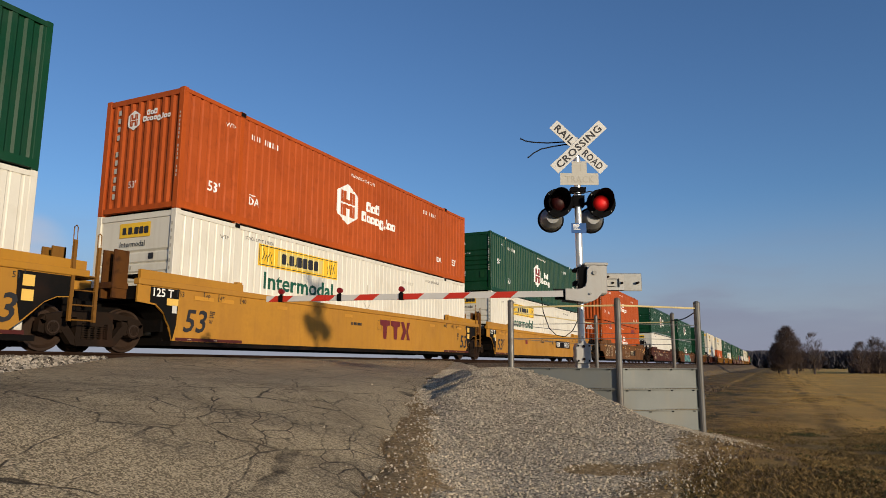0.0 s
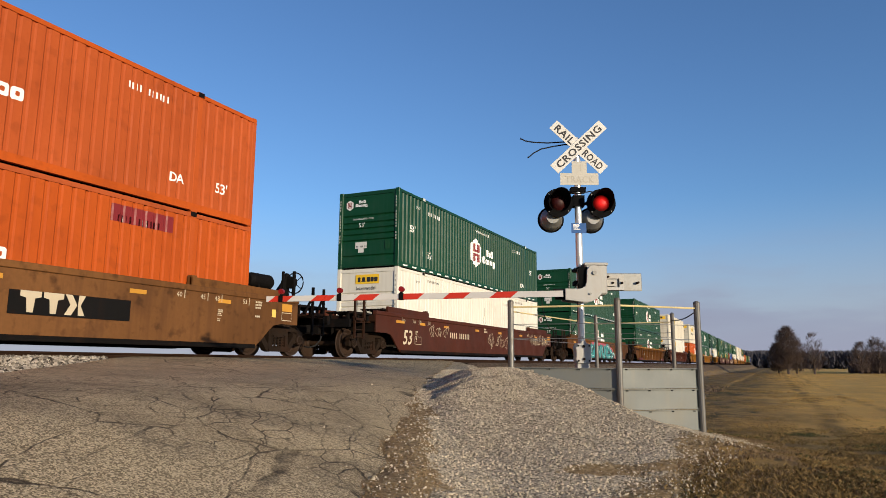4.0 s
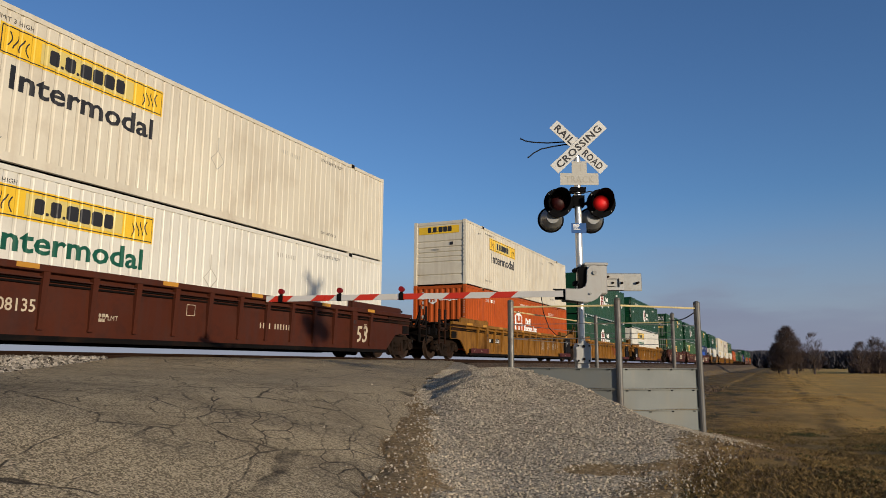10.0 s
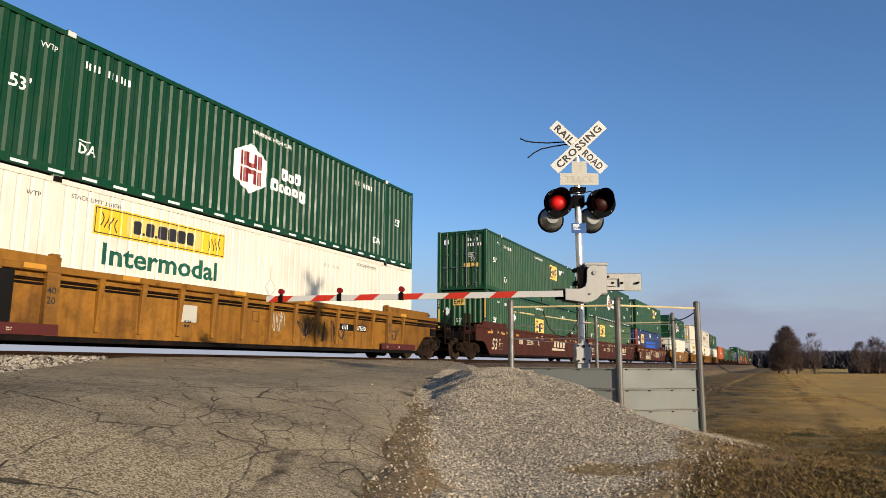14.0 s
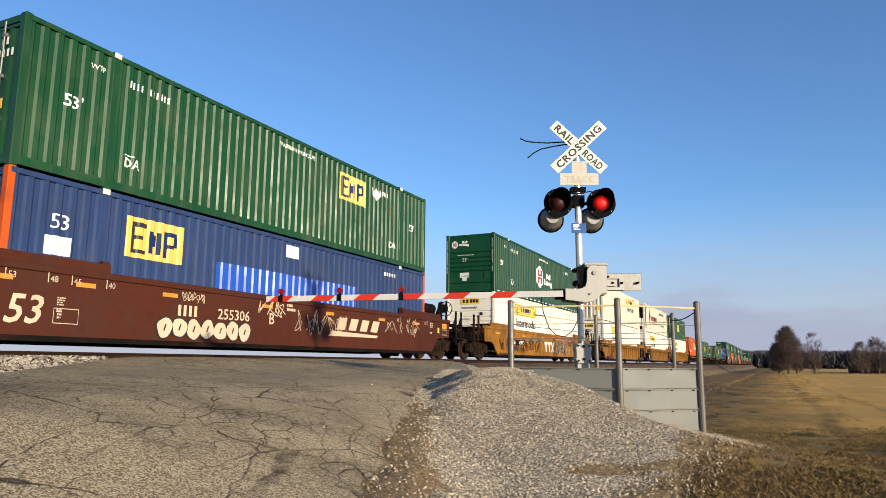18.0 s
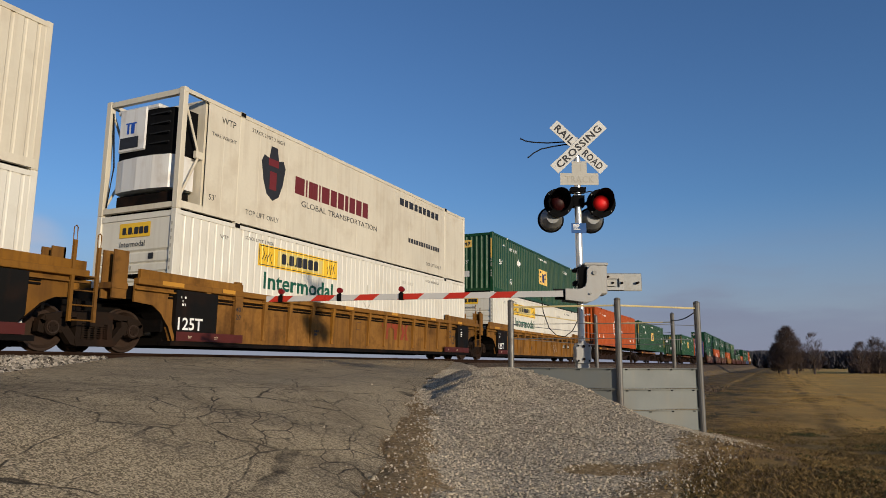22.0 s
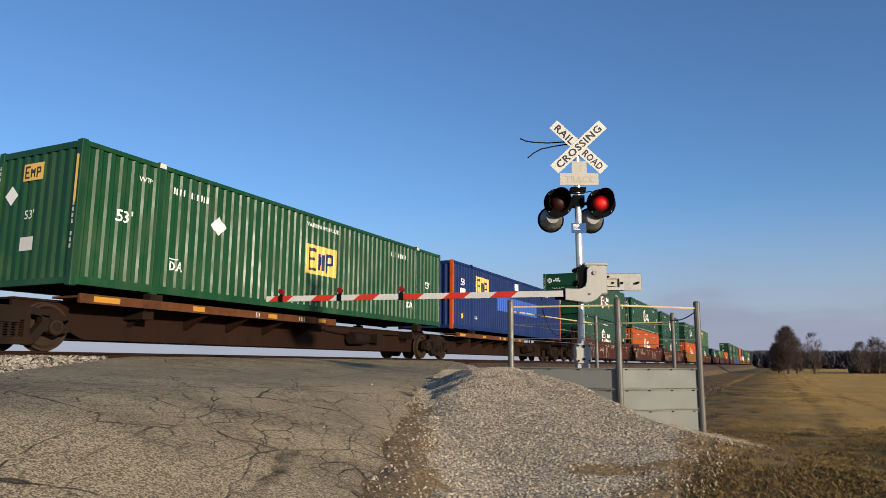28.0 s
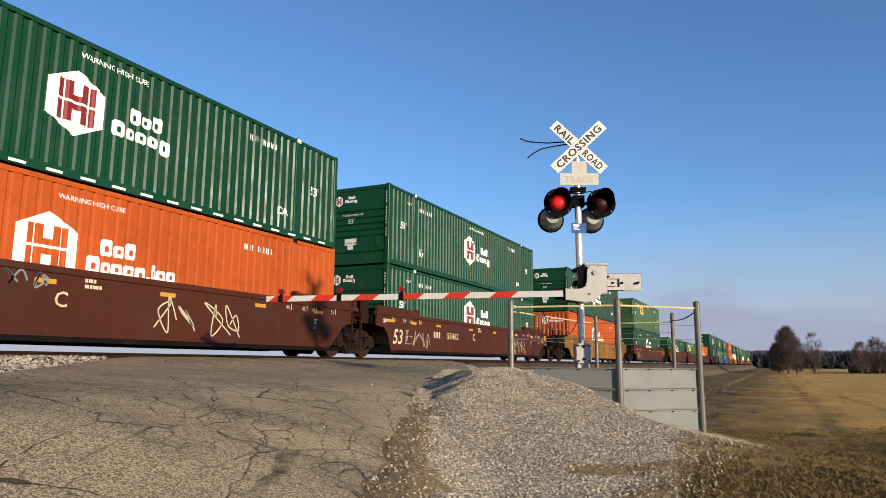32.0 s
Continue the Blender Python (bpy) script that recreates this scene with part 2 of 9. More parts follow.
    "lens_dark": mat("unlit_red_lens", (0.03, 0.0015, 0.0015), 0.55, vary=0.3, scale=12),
    "gate_lens": mat("red_gate_lamp_lens", (0.17, 0.006, 0.006), 0.35, vary=0.2, scale=12),
    "cable": mat("black_cable_rubber", (0.015, 0.015, 0.015), 0.55, vary=0.2, scale=10, gloss=0.08),
    "rope": mat("yellowed_rail_sleeve", (0.62, 0.50, 0.24), 0.5, vary=0.15, scale=8),
    "bark": mat("grey_brown_bark", (0.085, 0.062, 0.05), 0.9, vary=0.25, scale=2),
    "twig": mat("brown_twigs", (0.082, 0.056, 0.044), 0.9, vary=0.25, scale=1),
    # blue-grey of distance haze is mixed into this wood colour
    "far_wood": mat("far_winter_woods", (0.07, 0.066, 0.074), 0.95, vary=0.25, scale=0.4),
    "weed": mat("dead_brown_weeds", (0.2, 0.135, 0.07), 0.85, vary=0.3, scale=5),
    "green_grass": mat("green_winter_grass", (0.05, 0.05, 0.014), 0.8, vary=0.3, scale=5),
    "teal": mat("teal_spray_paint", (0.04, 0.25, 0.25), 0.45, vary=0.15, scale=4),
    "pink": mat("pink_spray_paint", (0.42, 0.08, 0.11), 0.45, vary=0.15, scale=4),
    "rubber": mat("dark_rubber", (0.02, 0.02, 0.02), 0.7, vary=0.2, scale=8, gloss=0.08),
    "fridge_white": mat("fridge_unit_white_plastic", (0.72, 0.71, 0.68), 0.35, vary=0.05, scale=4, grime=(0.3, 0.22, 0.14), grime_amount=0.35, streak=0.6),
}


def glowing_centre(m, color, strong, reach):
    """Surface glow imitating lamp light behind a lens: brightest on the lens's axis (its own y) and fading outwards."""
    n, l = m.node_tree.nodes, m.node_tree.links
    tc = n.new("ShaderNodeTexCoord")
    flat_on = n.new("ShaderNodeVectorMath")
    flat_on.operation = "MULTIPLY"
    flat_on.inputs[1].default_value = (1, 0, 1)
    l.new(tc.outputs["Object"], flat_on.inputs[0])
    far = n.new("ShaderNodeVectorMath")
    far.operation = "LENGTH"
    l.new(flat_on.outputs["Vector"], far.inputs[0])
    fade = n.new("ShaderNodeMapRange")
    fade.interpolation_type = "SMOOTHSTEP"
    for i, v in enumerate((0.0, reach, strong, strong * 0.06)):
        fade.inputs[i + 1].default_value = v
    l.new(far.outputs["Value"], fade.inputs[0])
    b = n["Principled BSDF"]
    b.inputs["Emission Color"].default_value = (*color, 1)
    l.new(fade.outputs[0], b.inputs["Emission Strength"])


M["gate_lens"].node_tree.nodes["Principled BSDF"].inputs["Emission Color"].default_value = (1.0, 0.02, 0.02, 1)
M["gate_lens"].node_tree.nodes["Principled BSDF"].inputs["Emission Strength"].default_value = 0.03
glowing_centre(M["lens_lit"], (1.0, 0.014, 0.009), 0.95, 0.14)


def node_mat(name):
    m = bpy.data.materials.new(name)
    m.use_nodes = True
    return m, m.node_tree.nodes, m.node_tree.links, m.node_tree.nodes["Principled BSDF"]


class Net:
    """Shortcuts for node nets in world-sized coordinates."""

    def __init__(self, name, rough=0.9):
        self.m, self.n, self.l, self.b = node_mat(name)
        self.b.inputs["Roughness"].default_value = rough
        self.b.inputs["Specular IOR Level"].default_value = 0.12
        self.tc = self.n.new("ShaderNodeTexCoord").outputs["Object"]

    def mapped(self, scale, turn=0.0):
        mp = self.n.new("ShaderNodeMapping")
        mp.inputs["Scale"].default_value, mp.inputs["Rotation"].default_value = scale, (0, 0, turn)
        self.l.new(self.tc, mp.inputs["Vector"])
        return mp.outputs["Vector"]

    def noise(self, scale, detail=4.0, vec=None, rough=0.55):
        t = self.n.new("ShaderNodeTexNoise")
        t.inputs["Scale"].default_value, t.inputs["Detail"].default_value, t.inputs["Roughness"].default_value = scale, detail, rough
        self.l.new(vec or self.tc, t.inputs["Vector"])
        return t.outputs["Fac"]

    def cells(self, scale, feature="F1", vec=None, out="Distance"):
        t = self.n.new("ShaderNodeTexVoronoi")
        t.feature = feature
        t.inputs["Scale"].default_value = scale
        self.l.new(vec or self.tc, t.inputs["Vector"])
        return t.outputs[out]

    def warped(self, amount, scale):
        t = self.n.new("ShaderNodeTexNoise")
        t.inputs["Scale"].default_value, t.inputs["Detail"].default_value = scale, 4
        self.l.new(self.tc, t.inputs["Vector"])
        v = self.n.new("ShaderNodeVectorMath")
        v.operation = "MULTIPLY_ADD"
        self.l.new(t.outputs["Color"], v.inputs[0])
        v.inputs[1].default_value = (amount, amount, amount)
        self.l.new(self.tc, v.inputs[2])
        return v.outputs["Vector"]

    def span(self, v, lo, hi, a=0.0, c=1.0):
        r = self.n.new("ShaderNodeMapRange")
        for i, x in enumerate((lo, hi, a, c)):
            r.inputs[i + 1].default_value = x
        self.l.new(v, r.inputs[0])
        return r.outputs[0]

    def math(self, op, a, c=0.0):
        x = self.n.new("ShaderNodeMath")
        x.operation = op
        for i, v in enumerate((a, c)):
            if isinstance(v, (int, float)):
                x.inputs[i].default_value = v
            else:
                self.l.new(v, x.inputs[i])
        return x.outputs[0]

    def mix(self, fac, a, c):
        x = self.n.new("ShaderNodeMix")
        x.data_type = "RGBA"
        for sock, v in ((x.inputs[0], fac), (x.inputs[6], a), (x.inputs[7], c)):
            if isinstance(v, (int, float)):
                sock.default_value = v
            elif isinstance(v, tuple):
                sock.default_value = (*v, 1)
            else:
                self.l.new(v, sock)
        return x.outputs[2]

    def done(self, col, height=None, strength=0.5, distance=0.02):
        self.l.new(col, self.b.inputs["Base Color"])
        if height is not None:
            bp = self.n.new("ShaderNodeBump")
            bp.inputs["Strength"].default_value, bp.inputs["Distance"].default_value = strength, distance
            self.l.new(height, bp.inputs["Height"])
            self.l.new(bp.outputs["Normal"], self.b.inputs["Normal"])
        return self.m


def asphalt():
    """Chip seal: pale chips in dark binder, worn crazing in a band across the road, long wandering cracks and grey worn paths."""
    k = Net("cracked_chip_seal_road", 0.9)
    along = k.mapped((1, 1, 1), -YAW)

    def scaled(vec, scale):
        mp = k.n.new("ShaderNodeMapping")
        mp.inputs["Scale"].default_value = scale
        k.l.new(vec, mp.inputs["Vector"])
        return mp.outputs["Vector"]

    def bent(amount, scale):
        t = k.n.new("ShaderNodeTexNoise")
        t.inputs["Scale"].default_value, t.inputs["Detail"].default_value = scale, 3
        k.l.new(along, t.inputs["Vector"])
        v = k.n.new("ShaderNodeVectorMath")
        v.operation = "MULTIPLY_ADD"
        k.l.new(t.outputs["Color"], v.inputs[0])
        v.inputs[1].default_value = (amount, amount, amount)
        k.l.new(along, v.inputs[2])
        return v.outputs["Vector"]

    grey = k.n.new("ShaderNodeRGBToBW")
    k.l.new(k.cells(84.0, out="Color"), grey.inputs[0])
    col = k.mix(k.span(grey.outputs[0], 0.28, 0.72), (0.17, 0.128, 0.072), (0.64, 0.51, 0.31))
    gaps = k.cells(84.0, "DISTANCE_TO_EDGE")
    col = k.mix(k.span(gaps, 0.0, 0.08, 0.5, 0.0), col, (0.10, 0.075, 0.045))
    pale = k.n.new("ShaderNodeRGBToBW")
    k.l.new(k.cells(44.0, out="Color"), pale.inputs[0])
    col = k.mix(k.math("MULTIPLY", k.span(pale.outputs[0], 0.70, 0.78), k.span(k.cells(44.0), 0.36, 0.22)), col, (0.72, 0.60, 0.40))
    col = k.mix(k.span(k.noise(0.35, 5), 0.35, 0.7, 0.0, 0.45), col, (0.43, 0.335, 0.195))
    split_uv = k.n.new("ShaderNodeSeparateXYZ")
    k.l.new(along, split_uv.inputs[0])
    far = split_uv.outputs[0]
    ragged = k.math("ADD", far, k.span(k.noise(0.7, 5), 0.0, 1.0, -1.6, 1.6))
    band = k.math("MULTIPLY", k.span(ragged, 4.9, 5.9), k.span(ragged, 8.4, 7.2))
    worn = k.math("MULTIPLY", k.span(ragged, 7.0, 9.5), k.span(k.noise(0.9, 4, scaled(along, (0.35, 1.2, 1))), 0.46, 0.6))
    col = k.mix(k.math("MULTIPLY", worn, 0.22), col, (0.15, 0.128, 0.098))
    dirty = k.span(k.noise(0.9, 6, scaled(along, (1.0, 0.3, 1))), 0.5, 0.7, 0.0, 0.4)
    col = k.mix(dirty, col, (0.17, 0.128, 0.074))
    where = k.span(k.noise(0.6, 4), 0.42, 0.56)
    width = k.span(k.noise(3.2, 4), 0.38, 0.58, 0.15, 1.0)
    long_cell = k.cells(1.0, "DISTANCE_TO_EDGE", scaled(bent(0.5, 1.1), (0.62, 0.98, 0.3)))
    mesh_cell = k.cells(1.0, "DISTANCE_TO_EDGE", scaled(bent(0.3, 2.2), (1.9, 2.9, 1.0)))
    fine_cell = k.cells(1.0, "DISTANCE_TO_EDGE", scaled(bent(0.14, 4.5), (5.0, 8.0, 1.0)))
    crack = k.math("MULTIPLY", k.span(long_cell, 0.004, 0.012, 1.0, 0.0), width)
    net = k.math("MULTIPLY", k.span(mesh_cell, 0.008, 0.028, 1.0, 0.0), k.math("MAXIMUM", k.math("MULTIPLY", where, 0.75), band))
    crack = k.math("MAXIMUM", crack, k.math("MULTIPLY", net, width))
    crazed = k.math("MULTIPLY", band, k.span(k.noise(1.3, 5, scaled(along, (0.8, 0.5, 1))), 0.44, 0.58))
    crack = k.math("MAXIMUM", crack, k.math("MULTIPLY", k.span(fine_cell, 0.02, 0.08, 0.75, 0.0), crazed))
    col = k.mix(k.math("MULTIPLY", crazed, 0.4), col, (0.12, 0.098, 0.068))
    col = k.mix(k.math("MULTIPLY", crack, 0.9), col, (0.032, 0.025, 0.018))
    h = k.math("SUBTRACT", k.span(gaps, 0.0, 0.25, 0.0, 0.35), k.math("MULTIPLY", crack, 1.0))
    return k.done(col, h, 0.55, 0.010)


def roadside_mat():
    """Crushed stone that gives way to brown earth and dead grass where the sheet's own mask says so."""
    k = Net("gravel_and_earth_roadside", 0.92)
    g = k.n.new("ShaderNodeRGBToBW")
    k.l.new(k.cells(48.0, out="Color"), g.inputs[0])
    # dark tone set low, putting shade into the gaps between loose stones
    stone = k.mix(k.span(g.outputs[0], 0.2, 0.8), (0.15, 0.123, 0.083), (0.52, 0.44, 0.315))
    stone = k.mix(k.span(k.noise(1.4, 5), 0.45, 0.75, 0.0, 0.35), stone, (0.15, 0.118, 0.075))
    earth = k.mix(k.span(k.noise(22, 5), 0.35, 0.68), (0.13, 0.09, 0.045), (0.40, 0.29, 0.15))
    earth = k.mix(k.span(k.noise(5, 5), 0.42, 0.66, 0.0, 0.6), earth, (0.24, 0.155, 0.065))
    soil = k.n.new("ShaderNodeAttribute")
    soil.attribute_name = "earth"
    torn = k.math("ADD", soil.outputs["Fac"], k.span(k.noise(6.5, 6, rough=0.65), 0.25, 0.75, -0.42, 0.42))
    col = k.mix(k.span(torn, 0.36, 0.64), stone, earth)
    h = k.math("MULTIPLY", k.math("SUBTRACT", 1.0, k.cells(48.0)), k.span(torn, 0.36, 0.64, 1.0, 0.45))
    return k.done(col, h, 0.7, 0.022)


def gravel_mat(name, lo, hi, scale):
    k = Net(name, 0.9)
    g = k.n.new("ShaderNodeRGBToBW")
    k.l.new(k.cells(scale, out="Color"), g.inputs[0])
    col = k.mix(k.span(g.outputs[0], 0.2, 0.8), lo, hi)
    col = k.mix(k.span(k.noise(1.2, 5), 0.45, 0.75, 0.0, 0.4), col, tuple(c * 0.6 for c in lo))
    return k.done(col, k.math("SUBTRACT", 1.0, k.cells(scale)), 0.8, 0.03)


def stones_mat(name, lo, hi):
    k = Net(name, 0.85)
    geo = k.n.new("ShaderNodeNewGeometry")
    col = k.mix(geo.outputs["Random Per Island"], lo, hi)
    col = k.mix(k.span(k.noise(14, 3), 0.4, 0.7, 0.0, 0.35), col, lo)
    return k.done(col, k.noise(60, 3), 0.3, 0.01)


def ground_mat():
    """Dry winter grass and earth by the track, wheel ruts along it, a golden mown field beyond."""
    k = Net("dry_field_and_verge", 0.95)
    earth = k.mix(k.span(k.noise(9, 5), 0.35, 0.7), (0.10, 0.064, 0.027), (0.24, 0.155, 0.062))
    straw = k.mix(k.span(k.noise(16, 5), 0.3, 0.7), (0.17, 0.108, 0.037), (0.40, 0.26, 0.088))
    rows = k.mapped((0.05, 0.6, 1.0), 0.0)
    field = k.mix(k.span(k.noise(1.0, 6, rows), 0.3, 0.7), (0.62, 0.345, 0.075), (0.84, 0.485, 0.118))
    field = k.mix(k.span(k.noise(4, 6), 0.35, 0.7, 0.0, 0.4), field, (0.46, 0.27, 0.075))
    field = k.mix(k.span(k.noise(0.25, 5), 0.42, 0.62, 0.0, 0.5), field, (0.44, 0.27, 0.085))
    y = k.n.new("ShaderNodeSeparateXYZ")
    k.l.new(k.tc, y.inputs[0])
    wob = k.math("ADD", y.outputs[1], k.span(k.noise(0.25, 4), 0, 1, -2.4, 2.4))
    verge = k.mix(k.span(k.noise(2.2, 6), 0.44, 0.58), earth, straw)
    verge = k.mix(k.span(k.noise(0.9, 5, k.mapped((0.5, 1.3, 1))), 0.50, 0.62, 0.0, 0.75), verge, (0.050, 0.045, 0.016))
    verge = k.mix(k.span(k.noise(0.6, 5, k.mapped((0.4, 1.2, 1))), 0.54, 0.66, 0.0, 0.6), verge, (0.33, 0.205, 0.07))
    stony = k.mix(k.span(k.cells(9.0, out="Color"), 0.3, 0.7), (0.05, 0.042, 0.034), (0.2, 0.17, 0.135))
    verge = k.mix(k.math("MULTIPLY", k.span(wob, 3.5, 6.5), k.span(k.noise(0.7, 4), 0.4, 0.6)), verge, stony)
    outer = k.math("ADD", wob, k.math("MULTIPLY", k.math("MAXIMUM", k.math("SUBTRACT", 19.0, y.outputs[0]), 0.0), 0.30))
    col = k.mix(k.span(outer, 1.8, -1.4), verge, field)
    # wheel ruts beside the railway
    way = k.math("ADD", y.outputs[1], k.span(k.noise(0.12, 3), 0, 1, -0.6, 0.6))
    patchy = k.span(k.noise(0.55, 5), 0.36, 0.58)
    for mid, half, deep in ((-1.15, 0.34, 0.75), (-2.95, 0.30, 0.45)):
        off = k.math("ABSOLUTE", k.math("SUBTRACT", way, mid))
        col = k.mix(k.math("MULTIPLY", k.span(off, half, half * 0.3, 0.0, deep), patchy), col, (0.105, 0.075, 0.030))
    return k.done(col, k.noise(30, 5), 0.5, 0.04)


M["grass"] = stones_mat("dry_grass_blades", (0.13, 0.083, 0.031), (0.28, 0.18, 0.064))
M["near_grass"] = stones_mat("dark_verge_grass_blades", (0.085, 0.06, 0.024), (0.29, 0.19, 0.072))
M["stubble"] = stones_mat("golden_field_stubble", (0.30, 0.18, 0.05), (0.40, 0.245, 0.072))
M["roadside"] = roadside_mat()
M["road"] = asphalt()
M["gravel"] = gravel_mat("pale_crushed_gravel", (0.22, 0.178, 0.118), (0.56, 0.465, 0.33), 60.0)
M["gravel_stones"] = stones_mat("pale_gravel_stones", (0.24, 0.20, 0.14), (0.60, 0.51, 0.375))
# bed coloured darker than its stones to shade the gaps between them
M["ballast"] = gravel_mat("grey_track_ballast", (0.03, 0.023, 0.016), (0.12, 0.10, 0.078), 24.0)
M["ballast_stones"] = stones_mat("grey_ballast_stones", (0.02, 0.015, 0.011), (0.52, 0.46, 0.37))
M["dirty_ballast"] = gravel_mat("dark_dirty_ballast", (0.05, 0.036, 0.026), (0.17, 0.125, 0.085), 18.0)
M["ground"] = ground_mat()
M["tie"] = mat("weathered_tie_timber", (0.09, 0.065, 0.048), 0.9, vary=0.25, scale=4, bump=0.3, bump_scale=30)
# ---- building tools ----
def part(name, bm, material, parent, label="", smooth=False):
    """Links a bmesh (or a shared mesh) as one mesh object under a thing or a part."""
    if isinstance(bm, bpy.types.Mesh):
        me = bm
    else:
        me = bpy.data.meshes.new(name)
        bm.to_mesh(me)
        bm.free()
        if smooth:
            me.shade_smooth()
    if material is not None and not me.materials:
        me.materials.append(M[material] if isinstance(material, str) else material)
    ob = new(name, me)
    ob.parent = parent
    if name in ("number_mark", "writing", "graffiti", "reflective_stripe", "name_mark", "lettering", "bolt", "panel_mark", "logo_mark"):
        tagged(ob, kind="stuff")
    if label:
        tagged(ob, label)
    return ob


def thing(name, label, category, group="", kind="", at=None):
    ob = new(name)
    ob.empty_display_size = 0.3
    if at is not None:
        ob.matrix_basis = at
    return tagged(ob, label, category, group, kind)


def solid(name, bm, material, label, category, group="", kind="", smooth=False):
    ob = part(name, bm, material, None, "", smooth)
    return tagged(ob, label, category, group, kind)


def box(bm, x0, x1, y0, y1, z0, z1, m=None):
    vs = [bm.verts.new(Vector(c) if m is None else m @ Vector(c)) for c in
          ((x0, y0, z0), (x1, y0, z0), (x1, y1, z0), (x0, y1, z0), (x0, y0, z1), (x1, y0, z1), (x1, y1, z1), (x0, y1, z1))]
    for f in ((3, 2, 1, 0), (4, 5, 6, 7), (0, 1, 5, 4), (1, 2, 6, 5), (2, 3, 7, 6), (3, 0, 4, 7)):
        bm.faces.new([vs[i] for i in f])
    return vs


def bevelled(bm, w=0.01):
    bmesh.ops.bevel(bm, geom=bm.edges[:], offset=w, segments=1, profile=0.7, affect="EDGES", clamp_overlap=True)
    return bm


def rod(bm, a, c, r, seg=8, r2=None):
    a, c = Vector(a), Vector(c)
    q = (c - a).to_track_quat("Z", "Y")
    rings = []
    for p, rr in ((a, r), (c, r if r2 is None else r2)):
        rings.append([bm.verts.new(p + q @ Vector((rr * math.cos(2 * math.pi * i / seg), rr * math.sin(2 * math.pi * i / seg), 0))) for i in range(seg)])
    for i in range(seg):
        j = (i + 1) % seg
        bm.faces.new((rings[0][i], rings[0][j], rings[1][j], rings[1][i]))
    if seg > 3:
        bm.faces.new(rings[0][::-1])
        bm.faces.new(rings[1])


def tube(bm, pts, r, seg=6):
    pts = [Vector(p) for p in pts]
    last = None
    for i, p in enumerate(pts):
        way = (pts[min(i + 1, len(pts) - 1)] - pts[max(i - 1, 0)]).normalized()
        q = way.to_track_quat("Z", "Y")
        ring = [bm.verts.new(p + q @ Vector((r * math.cos(2 * math.pi * k / seg), r * math.sin(2 * math.pi * k / seg), 0))) for k in range(seg)]
        if last:
            for k in range(seg):
                bm.faces.new((last[k], last[(k + 1) % seg], ring[(k + 1) % seg], ring[k]))
        last = ring


def plate(bm, outline, y0, y1):
    """A flat plate with its outline in x and z, from y0 to y1 (y0 < y1)."""
    a = [bm.verts.new((x, y0, z)) for x, z in outline]
    c = [bm.verts.new((x, y1, z)) for x, z in outline]
    fa, fc = bm.faces.new(a), bm.faces.new(c[::-1])
    k = len(a)
    for i in range(k):
        bm.faces.new((a[(i + 1) % k], a[i], c[i], c[(i + 1) % k]))
    return bm


def clean(bm):
    bmesh.ops.recalc_face_normals(bm, faces=bm.faces[:])
    return bm


def letters(text, size, spacing=1.0, bold=0.0):
    """A flat bmesh of built-in letters in x and z, from x = 0, of that capital height."""
    cu = bpy.data.curves.new("lettering", "FONT")
    cu.body, cu.size, cu.resolution_u, cu.space_character = text, size / 0.69, 2, spacing
    cu.offset = bold * size / 0.69
    ob = bpy.data.objects.new("lettering", cu)
    me = bpy.data.meshes.new_from_object(ob)
    bm = bmesh.new()
    bm.from_mesh(me)
    for v in bm.verts:
        v.co = Vector((v.co.x, 0, v.co.y))
    bpy.data.meshes.remove(me)
    bpy.data.objects.remove(ob)
    bpy.data.curves.remove(cu)
    bmesh.ops.recalc_face_normals(bm, faces=bm.faces[:])
    if bm.faces and sum(f.normal.y for f in bm.faces) > 0:
        bmesh.ops.reverse_faces(bm, faces=bm.faces[:])
    return bm


def flat(bm, outline):
    """A flat face in x and z that looks to -y."""
    f = bm.faces.new([bm.verts.new((x, 0, z)) for x, z in outline])
    f.normal_update()
    if f.normal.y > 0:
        f.normal_flip()


def bars(rows, size, gap=0.75, wide=0.42):
    """Plain bars in place of writing that is not lettered: one string of bar widths a row, top row first."""
    bm = bmesh.new()
    for k, widths in enumerate(rows):
        x = 0.0
        for w in widths:
            if w > 0:
                flat(bm, ((x, -k * size * 1.6), (x + w * size * wide, -k * size * 1.6), (x + w * size * wide, size - k * size * 1.6), (x, size - k * size * 1.6)))
            x += abs(w) * size * wide + size * (1 - wide) * gap
    return bm


def strokes(lines, r):
    """Flat ribbons along lines in x and z."""
    bm = bmesh.new()
    for pts in lines:
        last = None
        for i, (x, z) in enumerate(pts):
            x2, z2 = pts[min(i + 1, len(pts) - 1)]
            x1, z1 = pts[max(i - 1, 0)]
            d = Vector((x2 - x1, 0, z2 - z1))
            d = d.normalized() if d.length > 1e-6 else Vector((1, 0, 0))
            s = Vector((-d.z, 0, d.x)) * r
            pair = (bm.verts.new(Vector((x, 0, z)) + s), bm.verts.new(Vector((x, 0, z)) - s))
            if last:
                f = bm.faces.new((last[0], pair[0], pair[1], last[1]))
                f.normal_update()
                if f.normal.y > 0:
                    f.normal_flip()
            last = pair
    return bm


def stretched(bm, w):
    hi = max(v.co.x for v in bm.verts)
    for v in bm.verts:
        v.co.x *= w / hi
    return bm


def slanted(bm, lean=0.2):
    for v in bm.verts:
        v.co.x += lean * v.co.z
    return bm


def moved(bm, x, z):
    for v in bm.verts:
        v.co.x += x
        v.co.z += z
    return bm


